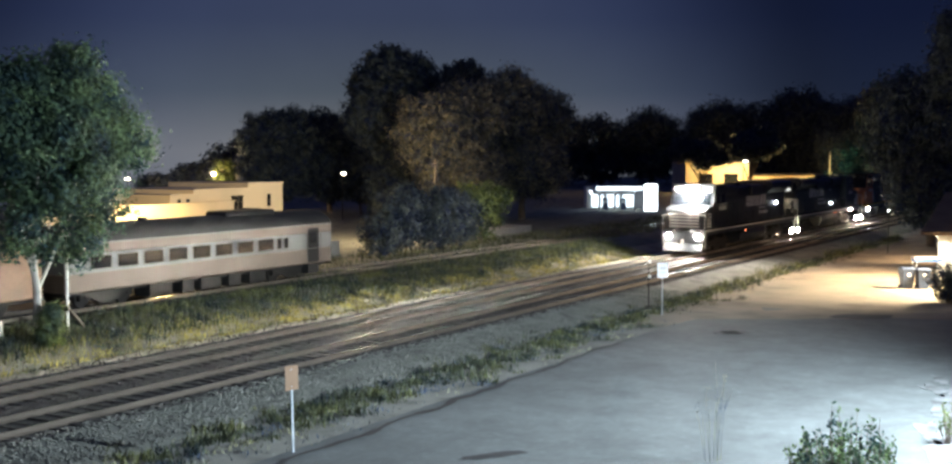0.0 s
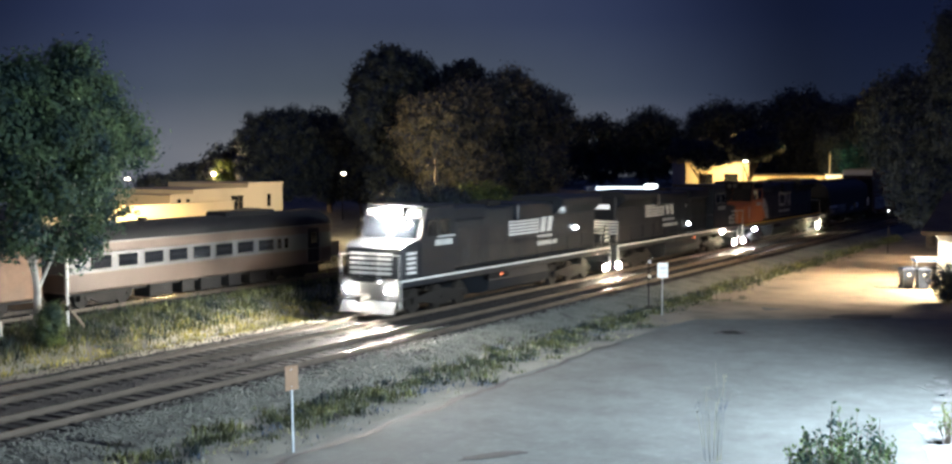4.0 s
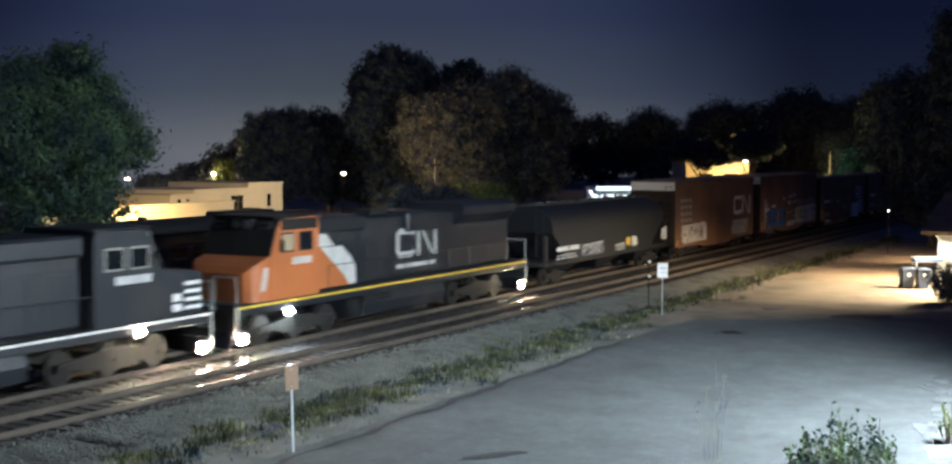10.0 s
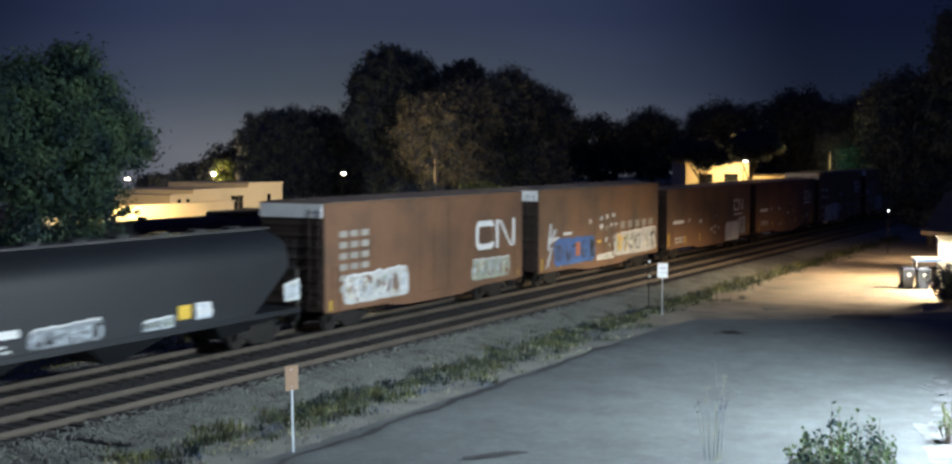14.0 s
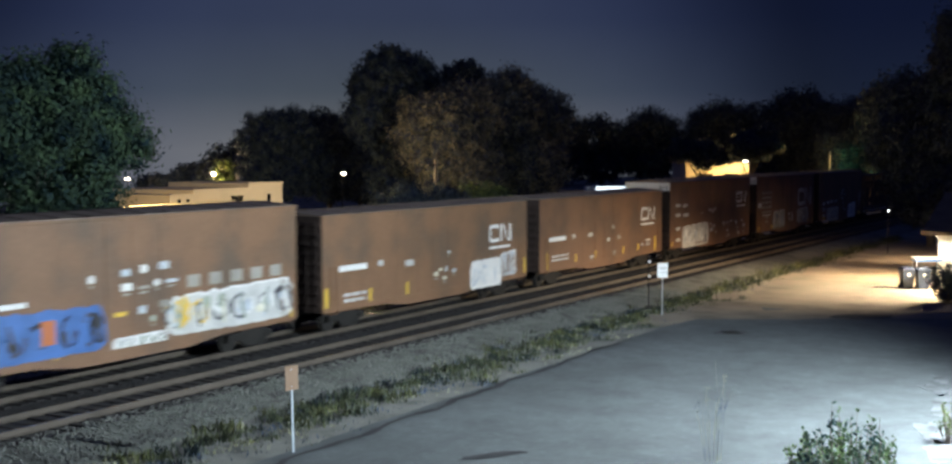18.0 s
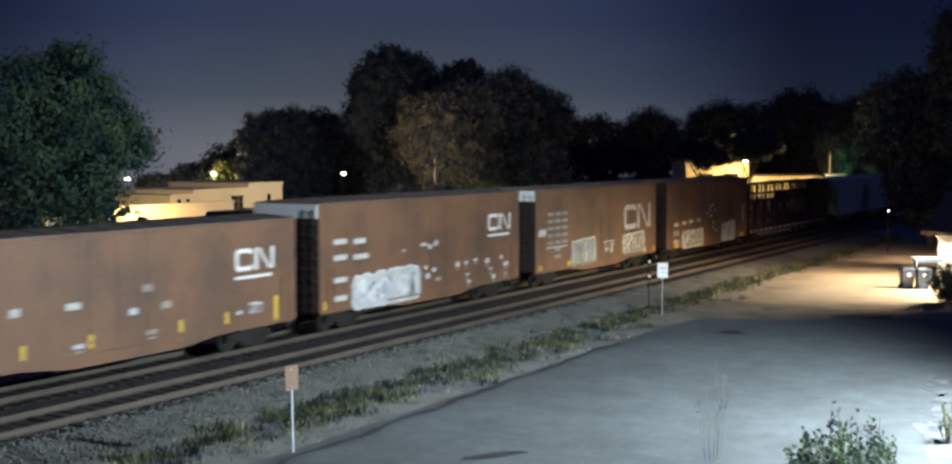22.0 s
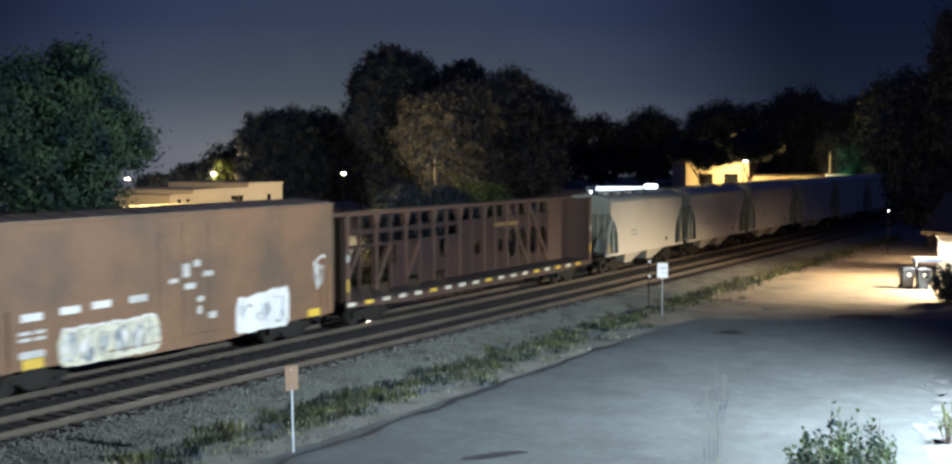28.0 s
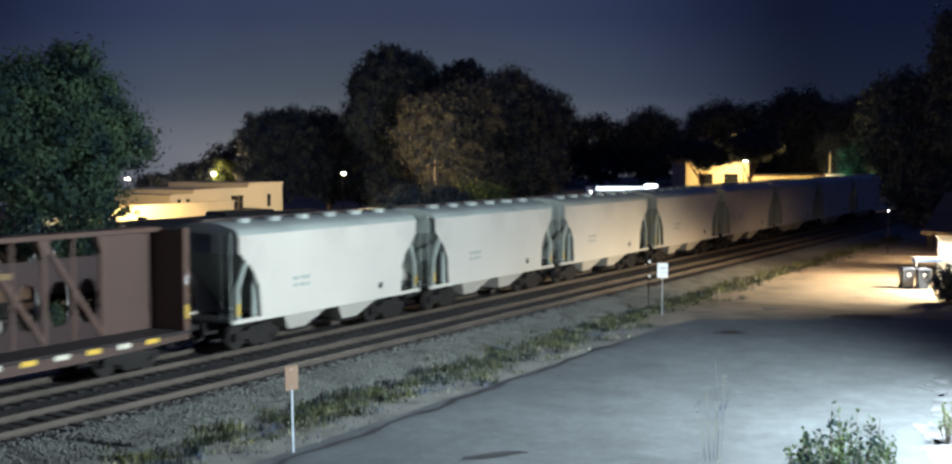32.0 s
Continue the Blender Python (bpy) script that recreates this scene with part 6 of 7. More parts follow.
lead = engine("lead", "black road diesel locomotive leading with glaring headlights", "lead")
stripes_mark(lead, 10.7, 15.45, 2.8, 3.55)
decal("name_bar", 13.7, 15.4, 2.5, 2.66, "grey_white", lead, y=-0.992)
decal("name_bar", 13.7, 15.95, 2.14, 2.36, "grey_white", lead, y=-0.992)
second = engine("second", "black road diesel locomotive coupled cab to cab", "second", True)
third = engine("third", "black locomotive with orange-red cab and yellow stripe", "orange")


# second engine faces backwards: its marks lie on the other side
for k in range(5):
    z = 2.9 + 0.15 * k
    decal("logo_stripe", 13.25, 16.35, z, z + 0.09, "white", second, y=0.996)
for k in range(2):
    u = 11.65 + 0.72 * k
    poly_decal("logo_block", [(u, 2.9), (u + 0.5, 2.9), (u + 0.7, 3.62), (u + 0.2, 3.62)], "white", second, y=0.996)
decal("name_bar", 11.5, 13.5, 2.52, 2.7, "grey_white", second, y=0.996)
decal("name_bar", 11.0, 13.5, 2.18, 2.38, "grey_white", second, y=0.996)
decal("number_bar", 3.1, 4.6, 2.85, 3.1, "grey_white", second, y=1.508)
# white stripes on the hood end and the nose
pn = part("end_panel", Geo().box(21.3, 21.42, -0.5, 1.42, 2.12, 2.98, 0.02), "black", second)
for e in range(5):
    part("end_stripe", Geo().box(21.42, 21.426, -0.46, 1.4, 2.18 + 0.16 * e, 2.27 + 0.16 * e), "white", pn, "white warning stripe")
pn = part("end_panel", Geo().box(20.95, 21.5, -1.46, -1.4, 1.85, 2.8, 0.02), "black", lead)
for e in range(4):
    part("end_stripe", Geo().box(20.98, 21.47, -1.466, -1.46, 1.92 + 0.22 * e, 2.02 + 0.22 * e), "white", pn, "white warning stripe")
for z in (1.78, 2.1):
    decal("number_plate", 1.75, 2.15, z, z + 0.24, "white", second, "white plate", y=1.475)
decal("number_bar", 3.1, 4.5, 2.85, 3.1, "grey_white", lead, y=-1.508)
decal("name_bar", 3.3, 4.7, 3.18, 3.26, "grey_white", lead, y=-1.508)
for e in range(4):
    part("nose_stripe", Geo().box(0.8, 1.6, 1.462, 1.468, 1.8 + 0.26 * e, 1.92 + 0.26 * e), "white", second)
part("number_board", Geo().box(20.8, 20.82, -0.4, 0.6, 3.55, 3.8), "lit_board", second, "dimly lit number board")
el = part("end_lamp", Geo().cyl((21.42, -0.32, 2.42), (21.6, -0.32, 2.42), 0.05, n=10), "steel_dark", second)
part("lens", Geo().cyl((21.6, -0.32, 2.42), (21.66, -0.32, 2.42), 0.075, n=12), "end_lamp_glow", el, "warm lit end lamp")
# white warning stripes round the leading nose; front ones added to whiten it
for e in range(5):
    z = 1.78 + 0.2 * e
    part("nose_stripe", Geo().box(0.425, 0.436, -1.02, 1.02, z, z + 0.11), "white", lead, "white warning stripe")
    part("nose_stripe", Geo().box(0.9, 1.6, -1.468, -1.462, z, z + 0.11), "white", lead, "white warning stripe")
# orange engine: white flash behind the cab, mark on the hood
poly_decal("flash", [(5.75, 3.24), (7.15, 3.22), (7.75, 2.75), (8.05, 2.3), (8.12, 1.7), (7.6, 1.7), (7.3, 2.05)], "grey_white", third, "pale slanted stripe", y=-0.98)
poly_decal("flash", [(5.1, 3.8), (6.05, 3.8), (6.6, 3.27), (5.5, 3.27)], "grey_white", third, "pale slanted stripe", y=-0.994)
poly_decal("orange_flash", [(4.95, 1.7), (4.95, 3.24), (5.74, 3.24), (7.28, 2.05), (7.58, 1.7)], "orange", third, "", y=-0.981)
mark(third, 10.95, 2.45, 1.2, "grey_white", y=-0.99, bar=True, w=3.2)
for hx, hz in ((9.4, 3.35), (7.1, 3.95)):
    part("door_plate", Geo().box(hx - 0.14, hx + 0.14, 0.976, 0.985, hz - 0.12, hz + 0.12), "grey_white", second, "small pale plate on a hood door")
part("marker_light", Geo().cyl((9.3, 1.5, 1.3), (9.3, 1.53, 1.3), 0.05, n=10), "red_glow", second, "small red marker light")
part("marker_light", Geo().cyl((9.0, -1.46, 1.14), (9.0, -1.49, 1.14), 0.05, n=10), "red_glow", lead, "small red marker light")
decal("number_bar", 3.35, 4.5, 2.82, 3.08, "grey_white", third, y=-1.508)
poly_decal("nose_mark", [(1.6, 2.0), (1.85, 2.0), (2.05, 2.8), (1.8, 2.8)], "grey_white", third, y=-1.474)


# ---- the freight cars ----
def grey_hopper(x):
    t = at(thing("covered_hopper", "dark grey covered hopper car with graffiti along the sill", "freight car", pose(x, YM, 0), group="train cars"), x)
    L = 16.6
    def ring(xx, zb, k=1.0):
        out = []
        for i in range(17):
            a = math.pi * i / 16
            out.append((xx, 1.5 * k * math.cos(a), 2.9 + 1.15 * math.sin(a) ** 0.8))
        out += [(xx, -1.5 * k, zb), (xx, 1.5 * k, zb)]
        return out
    part("body", Geo().loft([ring(0.7, 2.75), ring(1.2, 2.35), ring(2.6, 1.25), ring(L - 2.6, 1.25), ring(L - 1.2, 2.35), ring(L - 0.7, 2.75)]), "grey_car", t, "smooth dark grey rounded body", True)
    part("side_sill", Geo().box(0, L, -1.5, 1.5, 1.05, 1.25, 0.02), "grey_car", t)
    part("running_board", Geo().box(0.4, L - 0.4, -0.4, 0.4, 4.05, 4.12), "grille", t)
    for i in range(8):
        part("hatch", Geo().cyl((2 + i * 1.8, 0, 4.05), (2 + i * 1.8, 0, 4.22), 0.33, n=14), "grey_car", t)
    for i in range(3):
        xx = L * (i + 0.5) / 3
        part("discharge_bay", Geo().loft([[(xx - 1.7, -1.3, 1.05), (xx + 1.7, -1.3, 1.05), (xx + 1.7, 1.3, 1.05), (xx - 1.7, 1.3, 1.05)], [(xx - 0.4, -0.6, 0.35), (xx + 0.4, -0.6, 0.35), (xx + 0.4, 0.6, 0.35), (xx - 0.4, 0.6, 0.35)]]), "grey_car", t)
    for e, xe in ((-1, 0.0), (1, L)):
        coupler(t, xe, e)
        part("end_platform", Geo().box(xe, xe - e * 1.6, -1.45, 1.45, 1.05, 1.1), "steel_dark", t)
        for s in (-1, 1):
            part("end_post", Geo().box(xe - e * 0.1, xe - e * 0.22, s * 1.35, s * 1.47, 1.1, 2.6), "stucco_dark", t, "dark end post")
        ladder(t, xe - e * 0.12, -1.3, 1.2, 3.6, 7, 0.42, "y", material="grey_car")
        part("end_slope", Geo().add([(xe - e * 0.75, -1.4, 2.7), (xe - e * 0.75, 1.4, 2.7), (xe - e * 2.5, 1.4, 1.2), (xe - e * 2.5, -1.4, 1.2), (xe - e * 0.8, -1.4, 2.75), (xe - e * 0.8, 1.4, 2.75), (xe - e * 2.6, 1.4, 1.25), (xe - e * 2.6, -1.4, 1.25)], [(0, 1, 2, 3), (4, 5, 6, 7), (0, 1, 5, 4), (2, 3, 7, 6), (0, 3, 7, 4), (1, 2, 6, 5)]), "grey_car", t)
    for xx in (1.9, L - 1.9):
        truck_parts(t, xx, 0, 2, 1.75, 0.44)
    decal("stencil_bar", 1.2, 2.6, 1.75, 1.98, "white", t, "white lettering bar", y=-1.512)
    decal("stencil_bar", 2.75, 3.9, 1.75, 1.98, "white", t, y=-1.512)
    stencil(t, 1.2, 1.35, 2.4, 0.3, 2, "grey_white", 3, y=-1.512)
    tag_paint(t, 4.2, 7.0, 1.3, 2.0, "grey_spray", ["grey_car", "silver", "grey_car"], 5, y=-1.513)
    decal("placard", 10.2, 10.8, 1.5, 1.95, "yellow", t, "square yellow placard", y=-1.516)
    tag_paint(t, 8.6, 10.0, 1.3, 1.7, "silver", ["greenish", "grey_car"], 6, y=-1.513)
    tag_paint(t, 11.0, 11.8, 1.4, 2.0, "silver", ["white"], 7, y=-1.513, letters=2)
    tag_paint(t, 15.6, 16.5, 1.5, 2.3, "grey_white", ["silver"], 8, y=-1.52, letters=2)
    return t


grey_hopper(where("grey"))

a = boxcar(where("A"), "tall brown boxcar with white end band and large mark", "brown", 5.0, white_end=True)
mark(a, 11.4, 2.4, 1.3, "white", bar=False, w=3.75)
for r in range(6):
    for q in range(3):
        decal("stencil_bar", 0.95 + q * 0.72, 1.45 + q * 0.72, 3.6 - r * 0.42, 3.84 - r * 0.42, "concrete", a)
tag_paint(a, 1.2, 5.8, 0.95, 2.3, "grey_white", ["silver", "white", "greenish", "brown", "cream"], 21, letters=7)
tag_paint(a, 11.0, 14.6, 1.0, 2.1, "greenish", ["silver", "cream", "brown"], 22, letters=5)
reflectors(a, (0.3, 15.4))

b = boxcar(where("B"), "tall brown boxcar covered in blue and white graffiti", "brown2", 5.0, white_end=True)
tag_paint(b, 1.7, 6.7, 0.95, 2.55, "blue", ["blue", "ink", "grey_car", "blue"], 31, letters=5, line="ink")
decal("graffiti_block", 4.2, 4.7, 1.4, 2.1, "orange", b, y=-1.545)
for q in ((0.7, 1.0, 1.6, 2.0), (0.9, 1.9, 1.5, 3.2), (1.2, 2.2, 2.0, 2.9)):
    poly_decal("graffiti_stroke", [(q[0], q[1]), (q[0] + 0.3, q[1]), (q[2], q[3]), (q[2] - 0.3, q[3])], "silver", b, "pale sprayed stroke")
decal("graffiti_stroke", 1.0, 2.4, 2.3, 2.5, "white", b)
decal("graffiti_stroke", 2.7, 3.7, 2.55, 2.7, "white", b, y=-1.545)
small_marks(b, ((7.3, 3.1), (8.1, 3.15), (8.9, 3.2), (7.3, 2.65), (8.0, 2.65), (8.7, 2.7), (9.2, 2.75), (6.0, 3.0)), 35, "white")
small_marks(b, ((8.0, 1.9), (8.5, 1.6), (9.2, 1.75), (9.6, 1.5), (8.9, 2.0)), 36, "greenish")
tag_paint(b, 9.2, 15.6, 0.95, 2.5, "grey_white", ["white", "white", "silver", "ink", "cream", "yellow", "greenish", "white"], 33, letters=6, line="ink")
tag_paint(b, 6.9, 9.2, 0.9, 1.3, "white", ["white", "greenish"], 34, letters=5)
for q in range(5):
    decal("graffiti_block", 10.2 + q * 1.05, 10.8 + q * 1.05, 2.5, 2.9, "concrete", b)
reflectors(b, (0.25, 2.35, 4.7, 15.5), 0.95, 0.55)
reflectors(b, (7.0, 9.2), 1.9, 0.18, 0.5)

c = boxcar(where("C") - 0.65, "plain brown boxcar with white mark and small graffiti", "brown2", 4.55, L=16.55, door=(0.4, 0.611))
mark(c, 12.8, 2.66, 0.82, "white", w=2.1)
decal("number_bar", 1.05, 2.9, 2.3, 2.52, "white", c, "white stencilled number bar")
decal("stencil_bar", 3.7, 4.05, 2.32, 2.55, "grey_white", c)
decal("stencil_bar", 5.7, 6.3, 2.15, 2.4, "grey_white", c)
stencil(c, 1.35, 1.1, 1.5, 0.45, 2, "grey_white", 41)
tag_paint(c, 11.05, 13.95, 0.6, 2.1, "white", ["white", "silver", "silver", "white"], 47, letters=3, line="silver")
small_marks(c, ((11.9, 1.5), (12.9, 1.7), (12.3, 1.2)), 45, "white")
tag_paint(c, 13.85, 15.45, 0.98, 2.28, "silver", ["brown2", "brown2", "grey_white"], 43, letters=3, line="brown2")
small_marks(c, ((7.9, 1.55), (8.3, 1.75), (8.8, 1.7), (9.4, 1.6), (8.6, 1.35), (9.0, 2.45)), 44, "cream")
reflectors(c, (0.12, 16.15), 1.0, 0.75, 0.2)
reflectors(c, (3.05, 5.75), 1.0, 0.5, 0.16)

d_ = boxcar(where("D") - 0.25, "plain brown boxcar with white mark and yellow reflectors", "brown", 4.55, L=16.45, door=(0.402, 0.614))
mark(d_, 13.15, 2.8, 0.76, "white", w=2.05)
decal("number_bar", 1.05, 2.95, 2.3, 2.52, "white", d_)
decal("stencil_bar", 3.75, 4.1, 2.32, 2.55, "grey_white", d_)
decal("stencil_bar", 5.75, 6.3, 2.3, 2.5, "grey_white", d_)
stencil(d_, 1.35, 1.3, 1.9, 0.38, 2, "grey_white", 51)
small_marks(d_, ((8.8, 2.55), (8.2, 1.9), (9.6, 1.95), (8.9, 1.2), (6.0, 1.15), (13.2, 1.35)), 53, "concrete")
tag_paint(d_, 13.85, 14.5, 1.3, 1.7, "silver", ["brown"], 52, letters=2)
reflectors(d_, (0.75, 15.2), 0.95, 0.85, 0.2)
reflectors(d_, (4.1, 6.6, 10.4, 12.6), 1.1, 0.4, 0.16)

e_ = boxcar(where("E"), "tall brown boxcar with white end band and pale graffiti", "brown", 5.0, white_end=True)
mark(e_, 12.85, 3.22, 0.76, "white", w=2.15)
tag_paint(e_, 2.0, 7.0, 0.66, 2.3, "grey_white", ["white", "white", "silver", "grey_spray", "silver", "white"], 61, letters=5)
for z in (3.35, 2.75, 1.9, 1.2):
    decal("stencil_bar", 0.9, 1.75, z, z + 0.2, "grey_white", e_)
decal("stencil_bar", 2.2, 3.0, 3.3, 3.5, "grey_white", e_)
decal("stencil_bar", 2.2, 3.2, 2.7, 2.9, "grey_white", e_)
small_marks(e_, ((7.0, 2.9), (7.6, 2.75), (8.1, 2.85), (7.3, 1.9), (7.9, 1.75), (8.2, 1.35), (7.4, 1.5), (9.9, 1.8), (10.7, 1.85), (11.5, 1.95), (10.8, 1.35), (10.9, 1.0), (12.6, 1.75), (12.9, 1.4), (13.2, 1.0), (14.0, 1.85), (14.3, 1.5), (14.3, 1.1), (5.6, 2.75)), 62)
reflectors(e_, (0.25, 15.45), 0.95, 0.3)

f_ = boxcar(where("F"), "tall brown boxcar with outlined mark and graffiti", "brown2", 5.0, white_end=True)
mark(f_, 11.05, 2.4, 1.4, "grey_white", bar=False, w=3.95)
for r in range(7):
    for q in range(3):
        if r < 5 or q == 1:
            decal("stencil_bar", 1.3 + q * 0.85, 1.95 + q * 0.85, 3.6 - r * 0.36, 3.78 - r * 0.36, "concrete", f_)
decal("stencil_bar", 1.2, 3.6, 1.98, 2.05, "grey_white", f_)
tag_paint(f_, 4.0, 7.2, 0.8, 2.4, "greenish", ["silver", "white", "silver", "blue", "cream", "brown2"], 71, letters=6)
tag_paint(f_, 10.8, 14.2, 0.95, 2.3, "concrete", ["silver", "brown2", "cream", "grey_white"], 72, letters=6)
tag_paint(f_, 8.2, 9.6, 1.2, 2.0, "brown", ["cream", "grey_white"], 73, letters=2)
tag_paint(f_, 0.3, 1.1, 2.6, 3.0, "silver", ["white"], 74, letters=2)
reflectors(f_, (0.3, 3.6, 13.9, 15.3), 0.95, 0.25, 0.4)

g_ = boxcar(where("G"), "tall brown boxcar with cream graffiti and logo emblem", "brown2", 5.0)
for q in ((1.3, 2.15), (2.7, 2.2), (3.9, 2.24), (5.4, 2.26)):
    decal("stencil_bar", q[0], q[0] + 0.75, q[1], q[1] + 0.22, "white" if q[0] < 5 else "grey_white", g_)
stencil(g_, 1.2, 1.6, 1.1, 0.36, 2, "grey_white", 81)
decal("stencil_bar", 1.2, 2.1, 1.12, 1.32, "grey_white", g_)
tag_paint(g_, 2.6, 6.7, 0.62, 1.95, "cream", ["white", "cream", "silver", "grey_spray"], 82, letters=6)
for q in ((8.2, 3.25, 0.35, 0.5), (8.75, 3.55, 0.3, 0.25), (9.2, 3.2, 0.45, 0.2), (7.6, 3.1, 0.4, 0.16), (8.3, 2.85, 0.5, 0.22), (8.9, 2.4, 0.3, 0.2), (8.9, 2.0, 0.2, 0.3), (9.4, 1.8, 0.4, 0.25)):
    decal("emblem_shape", q[0] - 0.5, q[0] - 0.5 + q[2], q[1] - 0.4, q[1] - 0.4 + q[3] * 0.85, "grey_white", g_, "pale faded emblem")
tag_paint(g_, 10.3, 13.2, 0.62, 2.15, "white", ["white", "silver", "white", "grey_spray"], 83, letters=3)
tag_paint(g_, 14.6, 15.3, 1.6, 3.1, "brown", ["grey_white"], 84, letters=1)
reflectors(g_, (1.3, 14.3), 0.82, 0.28, 0.75)


def holed_plate(u, w, z0, z1, hz, rx, rz):
    """One plate with a rounded hole in its middle."""
    c, n = (u + w) / 2, 16
    inner, outer = [], []
    for k in range(n):
        a = 2 * math.pi * k / n
        ca, sa = math.cos(a), math.sin(a)
        inner.append((c + rx * ca, hz + rz * sa))
        q = max(abs(ca), abs(sa))
        ex, ez = ca / q, sa / q
        outer.append((c + ex * (w - u) / 2, hz + ez * ((z1 - hz) if ez > 0 else (hz - z0))))
    v = [(x, y, z) for y in (-0.03, 0.03) for r in (inner, outer) for x, z in r]
    f = []
    for k in range(n):
        j = (k + 1) % n
        f += [(k, j, n + j, n + k), (2 * n + k, 3 * n + k, 3 * n + j, 2 * n + j), (k, 2 * n + k, 2 * n + j, j), (n + k, n + j, 3 * n + j, 3 * n + k)]
    return Geo().add(v, f)


def centre_beam(x):
    t = at(thing("centre_beam_flatcar", "empty brown centre-beam flatcar with open truss", "freight car", pose(x, YM, 0), group="train cars"), x)
    L = 22.6
    part("deck", Geo().box(0, L, -1.45, 1.45, 1.0, 1.12, 0.02), "truss_dark", t, "dark deck with shade in the paint")
    for s in (-1, 1):
        part("side_sill", Geo().prism([(0, 1.0), (L, 1.0), (L, 0.85), (L * 0.8, 0.7), (L * 0.2, 0.7), (0, 0.85)], s * 1.38, s * 1.47), "truss_brown", t)
    for i in range(18):
        xx = 0.04 + i * 1.21
        decal("reflector_strip", xx, xx + 0.55, 0.9, 1.05, "yellow" if i % 4 == 1 or i == 15 else "cream", t, "yellow and white reflective strip", y=-1.475)
    part("top_chord", Geo().box(0.1, L - 0.1, -0.34, 0.34, 4.26, 4.42, 0.02), "truss_light", t)
    for e, xe in ((-1, 0.0), (1, L)):
        bh = part("bulkhead", Geo().box(xe, xe - e * 0.1, -1.36, 1.36, 1.12, 4.35, 0.01), "truss_brown", t, "corrugated brown end wall")
        for k in range(6):
            part("bulkhead_rib", Geo().box(xe - e * 0.1, xe - e * 0.14, -1.3, 1.3, 1.5 + 0.45 * k, 1.58 + 0.45 * k), "truss_brown", bh)
        for yy in (-1.45, 1.3):
            part("bulkhead_post", Geo().box(xe, xe - e * 0.24, yy, yy + 0.15, 1.12, 4.42), "truss_light", bh)
        part("end_panel", Geo().box(xe - e * 0.24, xe - e * (0.9 if e < 0 else 2.3), -0.05, 0.05, 1.12, 4.26), "truss_brown", t, "solid plate beside the bulkhead")
        coupler(t, xe, e)
        ladder(t, xe + e * 0.05, -1.3, 1.2, 4.2, 9, 0.42, "y", material="truss_brown")
        decal("reflector_strip", xe - e * 0.06, xe - e * 0.18, 1.5, 1.95, "yellow", t, y=-1.452)
        decal("reflector_strip", xe - e * 0.06, xe - e * 0.18, 2.6, 2.9, "grey_white", t, y=-1.452)
    n, step, x_first = 8, 2.3, 1.8
    for i in range(n + 1):
        xx = x_first + step * i
        part("truss_post", Geo().box(xx - 0.08, xx + 0.08, -0.1, 0.1, 1.12, 4.26).prism([(xx - 0.08, 3.75), (xx + 0.08, 3.75), (xx + 0.26, 4.26), (xx - 0.26, 4.26)], -0.13, 0.13), "truss_light", t)
        if i == n:
            break
        a, b, m = xx + 0.08, xx + step - 0.08, xx + step / 2
        if i < 3 or i > 5:  # braces in the open bays
            p, q = ((xx - 0.1, 1.2), (m - 0.05, 2.95)) if i < 3 else ((xx + 0.1, 4.1), (xx + step - 0.05, 1.2))
            part("diagonal", Geo().prism([(p[0] - 0.1, p[1]), (p[0] + 0.1, p[1]), (q[0] + 0.1, q[1]), (q[0] - 0.1, q[1])], -0.1, 0.1), "truss_light", t)
        part("middle_post", Geo().box(m - 0.05, m + 0.05, -0.07, 0.07, 1.12, 4.26), "truss_light" if i > 4 else "truss_brown", t)
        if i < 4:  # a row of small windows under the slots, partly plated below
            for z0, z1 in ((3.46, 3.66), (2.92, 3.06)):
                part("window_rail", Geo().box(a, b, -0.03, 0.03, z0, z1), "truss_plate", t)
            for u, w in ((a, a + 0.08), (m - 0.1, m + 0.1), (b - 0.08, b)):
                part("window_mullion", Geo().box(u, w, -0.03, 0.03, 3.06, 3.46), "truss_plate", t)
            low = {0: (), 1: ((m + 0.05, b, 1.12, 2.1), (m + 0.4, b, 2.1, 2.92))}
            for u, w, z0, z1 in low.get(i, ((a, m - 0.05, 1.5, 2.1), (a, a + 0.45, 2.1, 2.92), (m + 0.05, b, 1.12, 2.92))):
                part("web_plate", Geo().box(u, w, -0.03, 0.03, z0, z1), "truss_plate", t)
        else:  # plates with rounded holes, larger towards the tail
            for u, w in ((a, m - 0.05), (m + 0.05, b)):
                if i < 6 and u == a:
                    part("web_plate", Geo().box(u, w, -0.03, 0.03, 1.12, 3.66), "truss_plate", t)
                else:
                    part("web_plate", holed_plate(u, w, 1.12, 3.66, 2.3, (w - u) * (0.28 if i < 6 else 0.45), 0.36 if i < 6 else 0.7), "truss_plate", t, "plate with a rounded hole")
    decal("name_bar", 14.2, 16.7, 3.2, 3.38, "yellow_dull", t, "faded yellow lettering bar", y=-0.11)
    part("centre_sill", Geo().box(-0.1, L + 0.1, -0.3, 0.3, 0.55, 1.0), "steel_dark", t)
    for xx in (2.2, L - 2.2):
        truck_parts(t, xx, 0, 2, 1.75, 0.44)
    return t


centre_beam(where("H"))


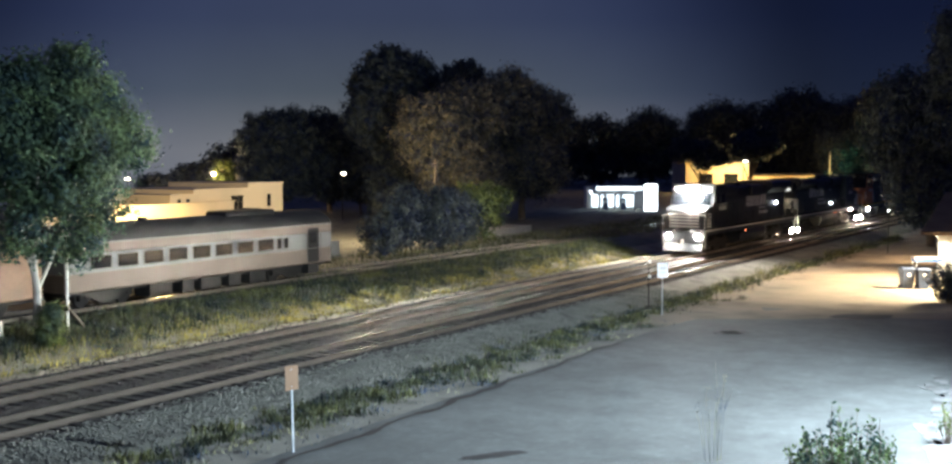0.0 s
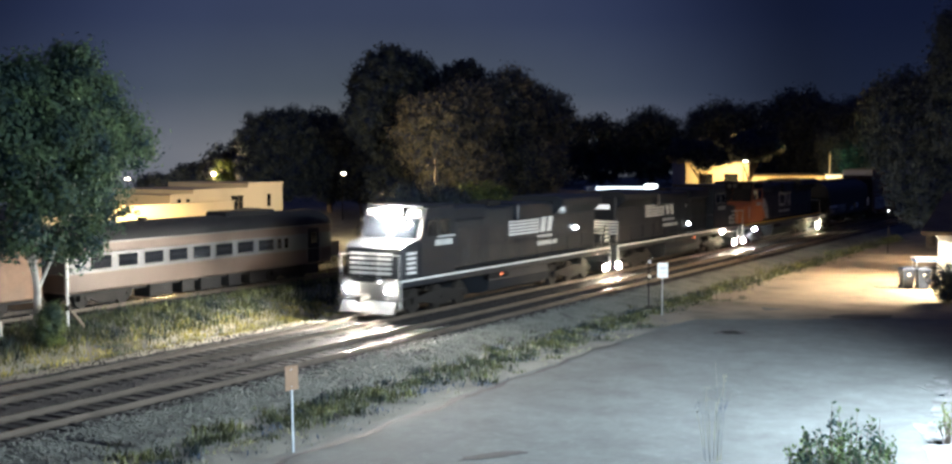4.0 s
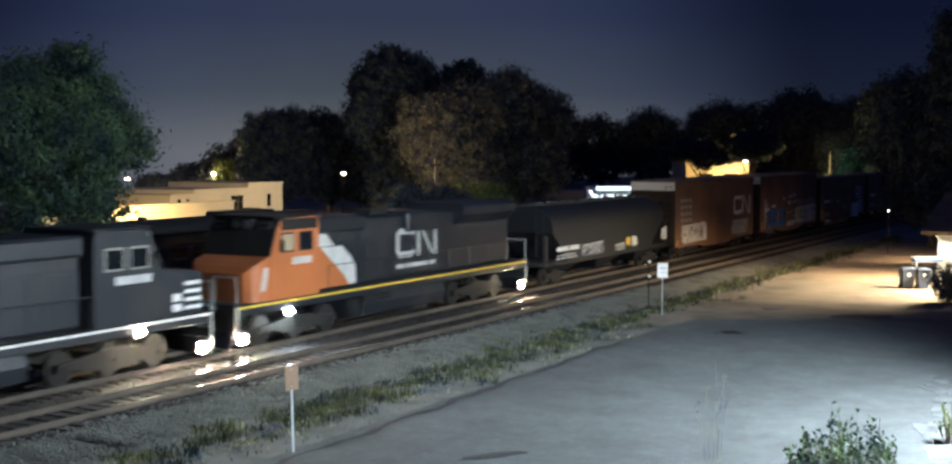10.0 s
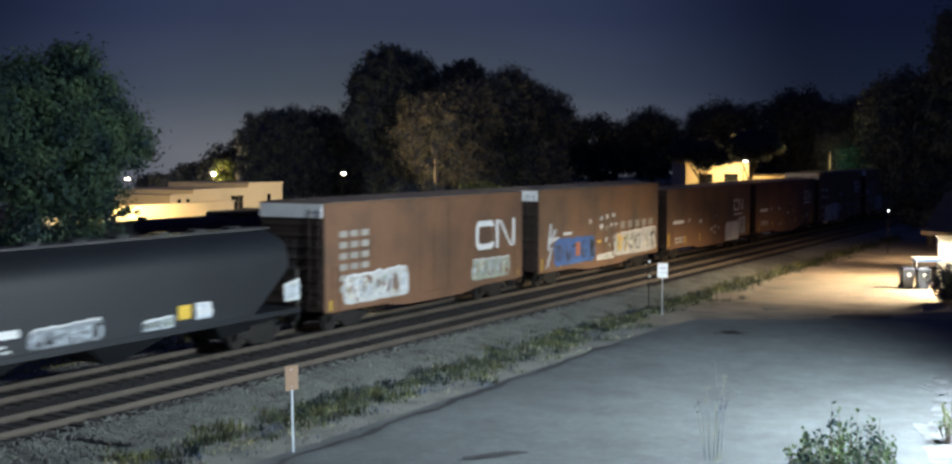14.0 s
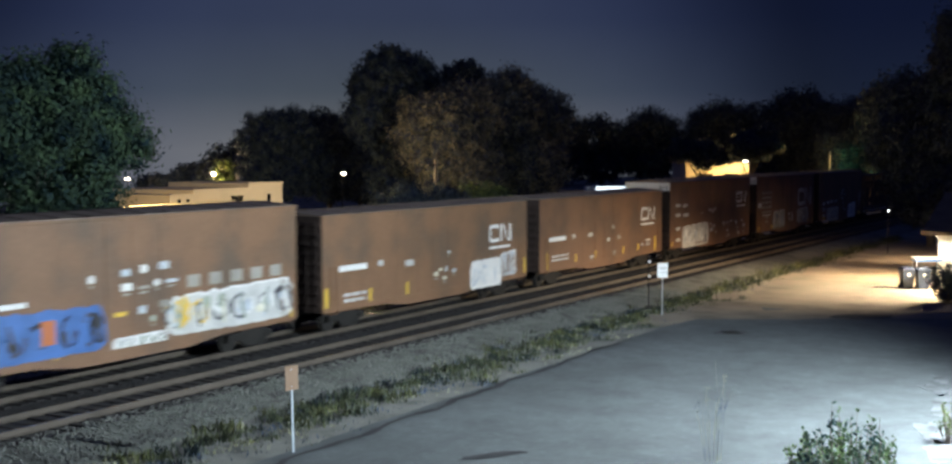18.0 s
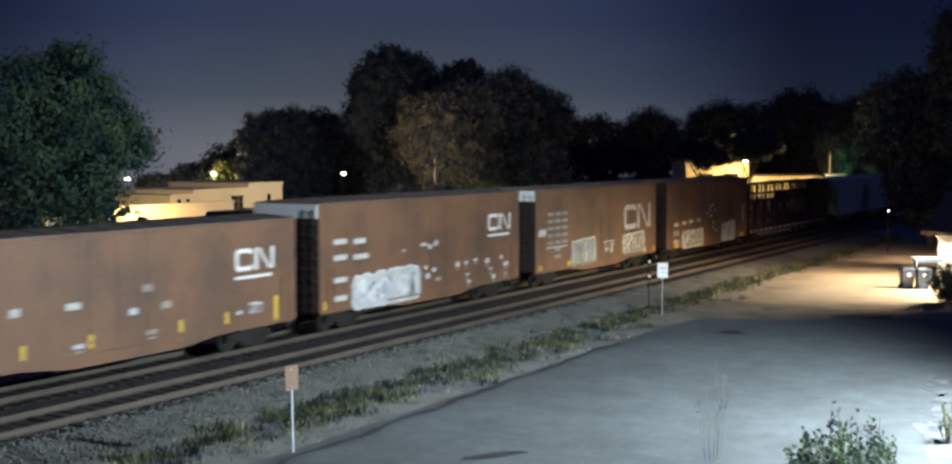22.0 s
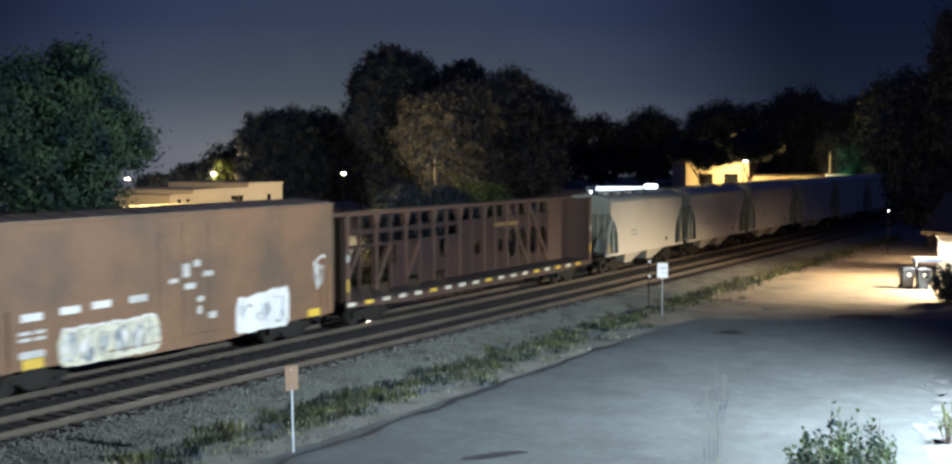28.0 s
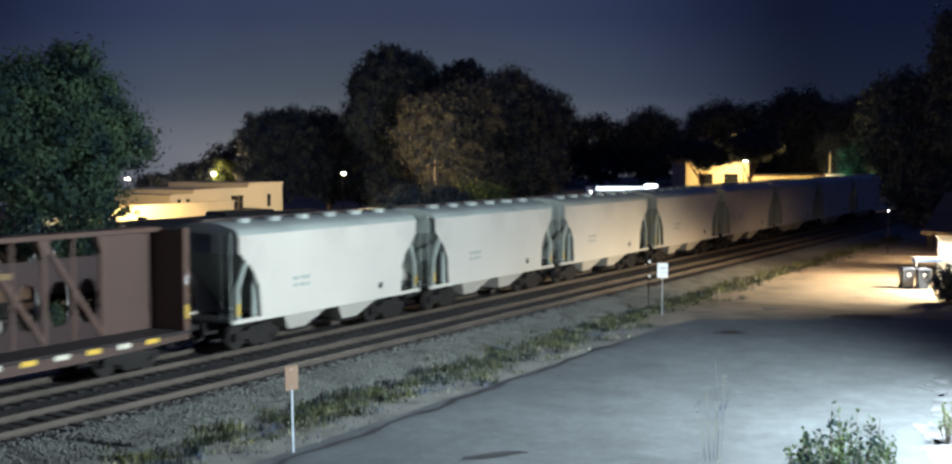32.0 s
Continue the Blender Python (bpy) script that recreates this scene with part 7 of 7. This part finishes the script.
def pale_hopper(x):
    t = at(thing("covered_hopper", "pale grey two-bay covered hopper with dark sloped ends", "freight car", pose(x, YM, 0), group="pale hopper cars"), x)
    L = 11.9
    side = [(0.35, 4.0), (0.35, 3.45), (0.6, 3.2), (1.1, 2.75), (1.4, 2.2), (1.5, 1.15), (L - 1.5, 1.15), (L - 1.4, 2.2), (L - 1.1, 2.75), (L - 0.6, 3.2), (L - 0.35, 3.45), (L - 0.35, 4.0)]
    for s in (-1, 1):
        part("side_sheet", Geo().prism(side, s * 1.5, s * 1.46), "hopper", t)
    part("end_slope", Geo().prism([(0.5, 4.0), (0.5, 3.35), (2.9, 1.15), (L - 2.9, 1.15), (L - 0.5, 3.35), (L - 0.5, 4.0)], -1.455, 1.455), "hopper_end", t, "grey-green slope sheets with shade in the paint")
    arc = [(1.5 * math.cos(a * math.pi / 10), 4.0 + 0.42 * math.sin(a * math.pi / 10)) for a in range(11)]
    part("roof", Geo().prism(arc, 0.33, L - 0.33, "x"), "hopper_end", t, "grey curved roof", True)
    for i in range(6):
        xx = 1.7 + i * 1.7
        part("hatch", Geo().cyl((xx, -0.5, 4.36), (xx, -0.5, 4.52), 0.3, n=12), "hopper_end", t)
    part("running_board", Geo().box(0.5, L - 0.5, 0.2, 0.7, 4.44, 4.48), "dark_roof", t)
    part("side_sill", Geo().box(0, L, -1.48, -1.36, 1.02, 1.15).box(0, L, 1.36, 1.48, 1.02, 1.15), "hopper", t)
    for i in range(2):
        xx = L * (0.36 if i == 0 else 0.64)
        bay = part("discharge_bay", Geo().loft([[(xx - 1.5, -1.4, 1.15), (xx + 1.5, -1.4, 1.15), (xx + 1.5, 1.4, 1.15), (xx - 1.5, 1.4, 1.15)], [(xx - 0.5, -0.9, 0.4), (xx + 0.5, -0.9, 0.4), (xx + 0.5, 0.9, 0.4), (xx - 0.5, 0.9, 0.4)]]), "hopper", t)
        part("outlet_gate", Geo().box(xx - 0.55, xx + 0.55, -0.95, 0.95, 0.3, 0.4), "steel_dark", bay)
    for e, xe in ((-1, 0.0), (1, L)):
        coupler(t, xe, e)
        part("end_platform", Geo().box(xe, xe - e * 2.2, -1.4, 1.4, 1.02, 1.08), "steel_dark", t)
        for s in (-1, 1):
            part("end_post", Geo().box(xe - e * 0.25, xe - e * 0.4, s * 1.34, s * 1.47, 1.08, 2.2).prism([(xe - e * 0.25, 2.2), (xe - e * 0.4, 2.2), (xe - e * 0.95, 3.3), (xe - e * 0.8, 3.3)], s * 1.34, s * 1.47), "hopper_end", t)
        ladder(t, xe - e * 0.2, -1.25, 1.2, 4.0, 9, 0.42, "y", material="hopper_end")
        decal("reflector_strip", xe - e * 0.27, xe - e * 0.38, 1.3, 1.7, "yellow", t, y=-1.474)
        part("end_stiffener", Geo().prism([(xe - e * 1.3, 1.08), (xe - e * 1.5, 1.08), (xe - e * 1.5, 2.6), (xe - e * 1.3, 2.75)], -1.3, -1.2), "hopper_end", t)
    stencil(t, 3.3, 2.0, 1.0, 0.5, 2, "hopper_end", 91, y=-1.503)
    part("round_plate", Geo().cyl((8.9, -1.503, 1.55), (8.9, -1.512, 1.55), 0.14, n=14), "steel_dark", t)
    part("centre_sill", Geo().box(-0.1, L + 0.1, -0.3, 0.3, 0.6, 1.02), "steel_dark", t)
    for xx in (1.8, L - 1.8):
        truck_parts(t, xx, 0, 2, 1.75, 0.44)
    return t


first = pale_hopper(where("I"))
for i in range(1, 8):
    x = where("I") + i * 12.75
    at(copy_thing(first, pose(x, YM, 0)), x)


def motions():
    """The whole train rolls along the main track at about nine metres a second."""
    for t, x0 in TRAIN:
        turned = bool(t.get("turned"))
        if "turned" in t:
            del t["turned"]
        walk(t, [(s, pose(x0 + p - TIMES[0][1], YM, 0, 0, 0, 180 if turned else 0)) for s, p in TIMES])


motions()
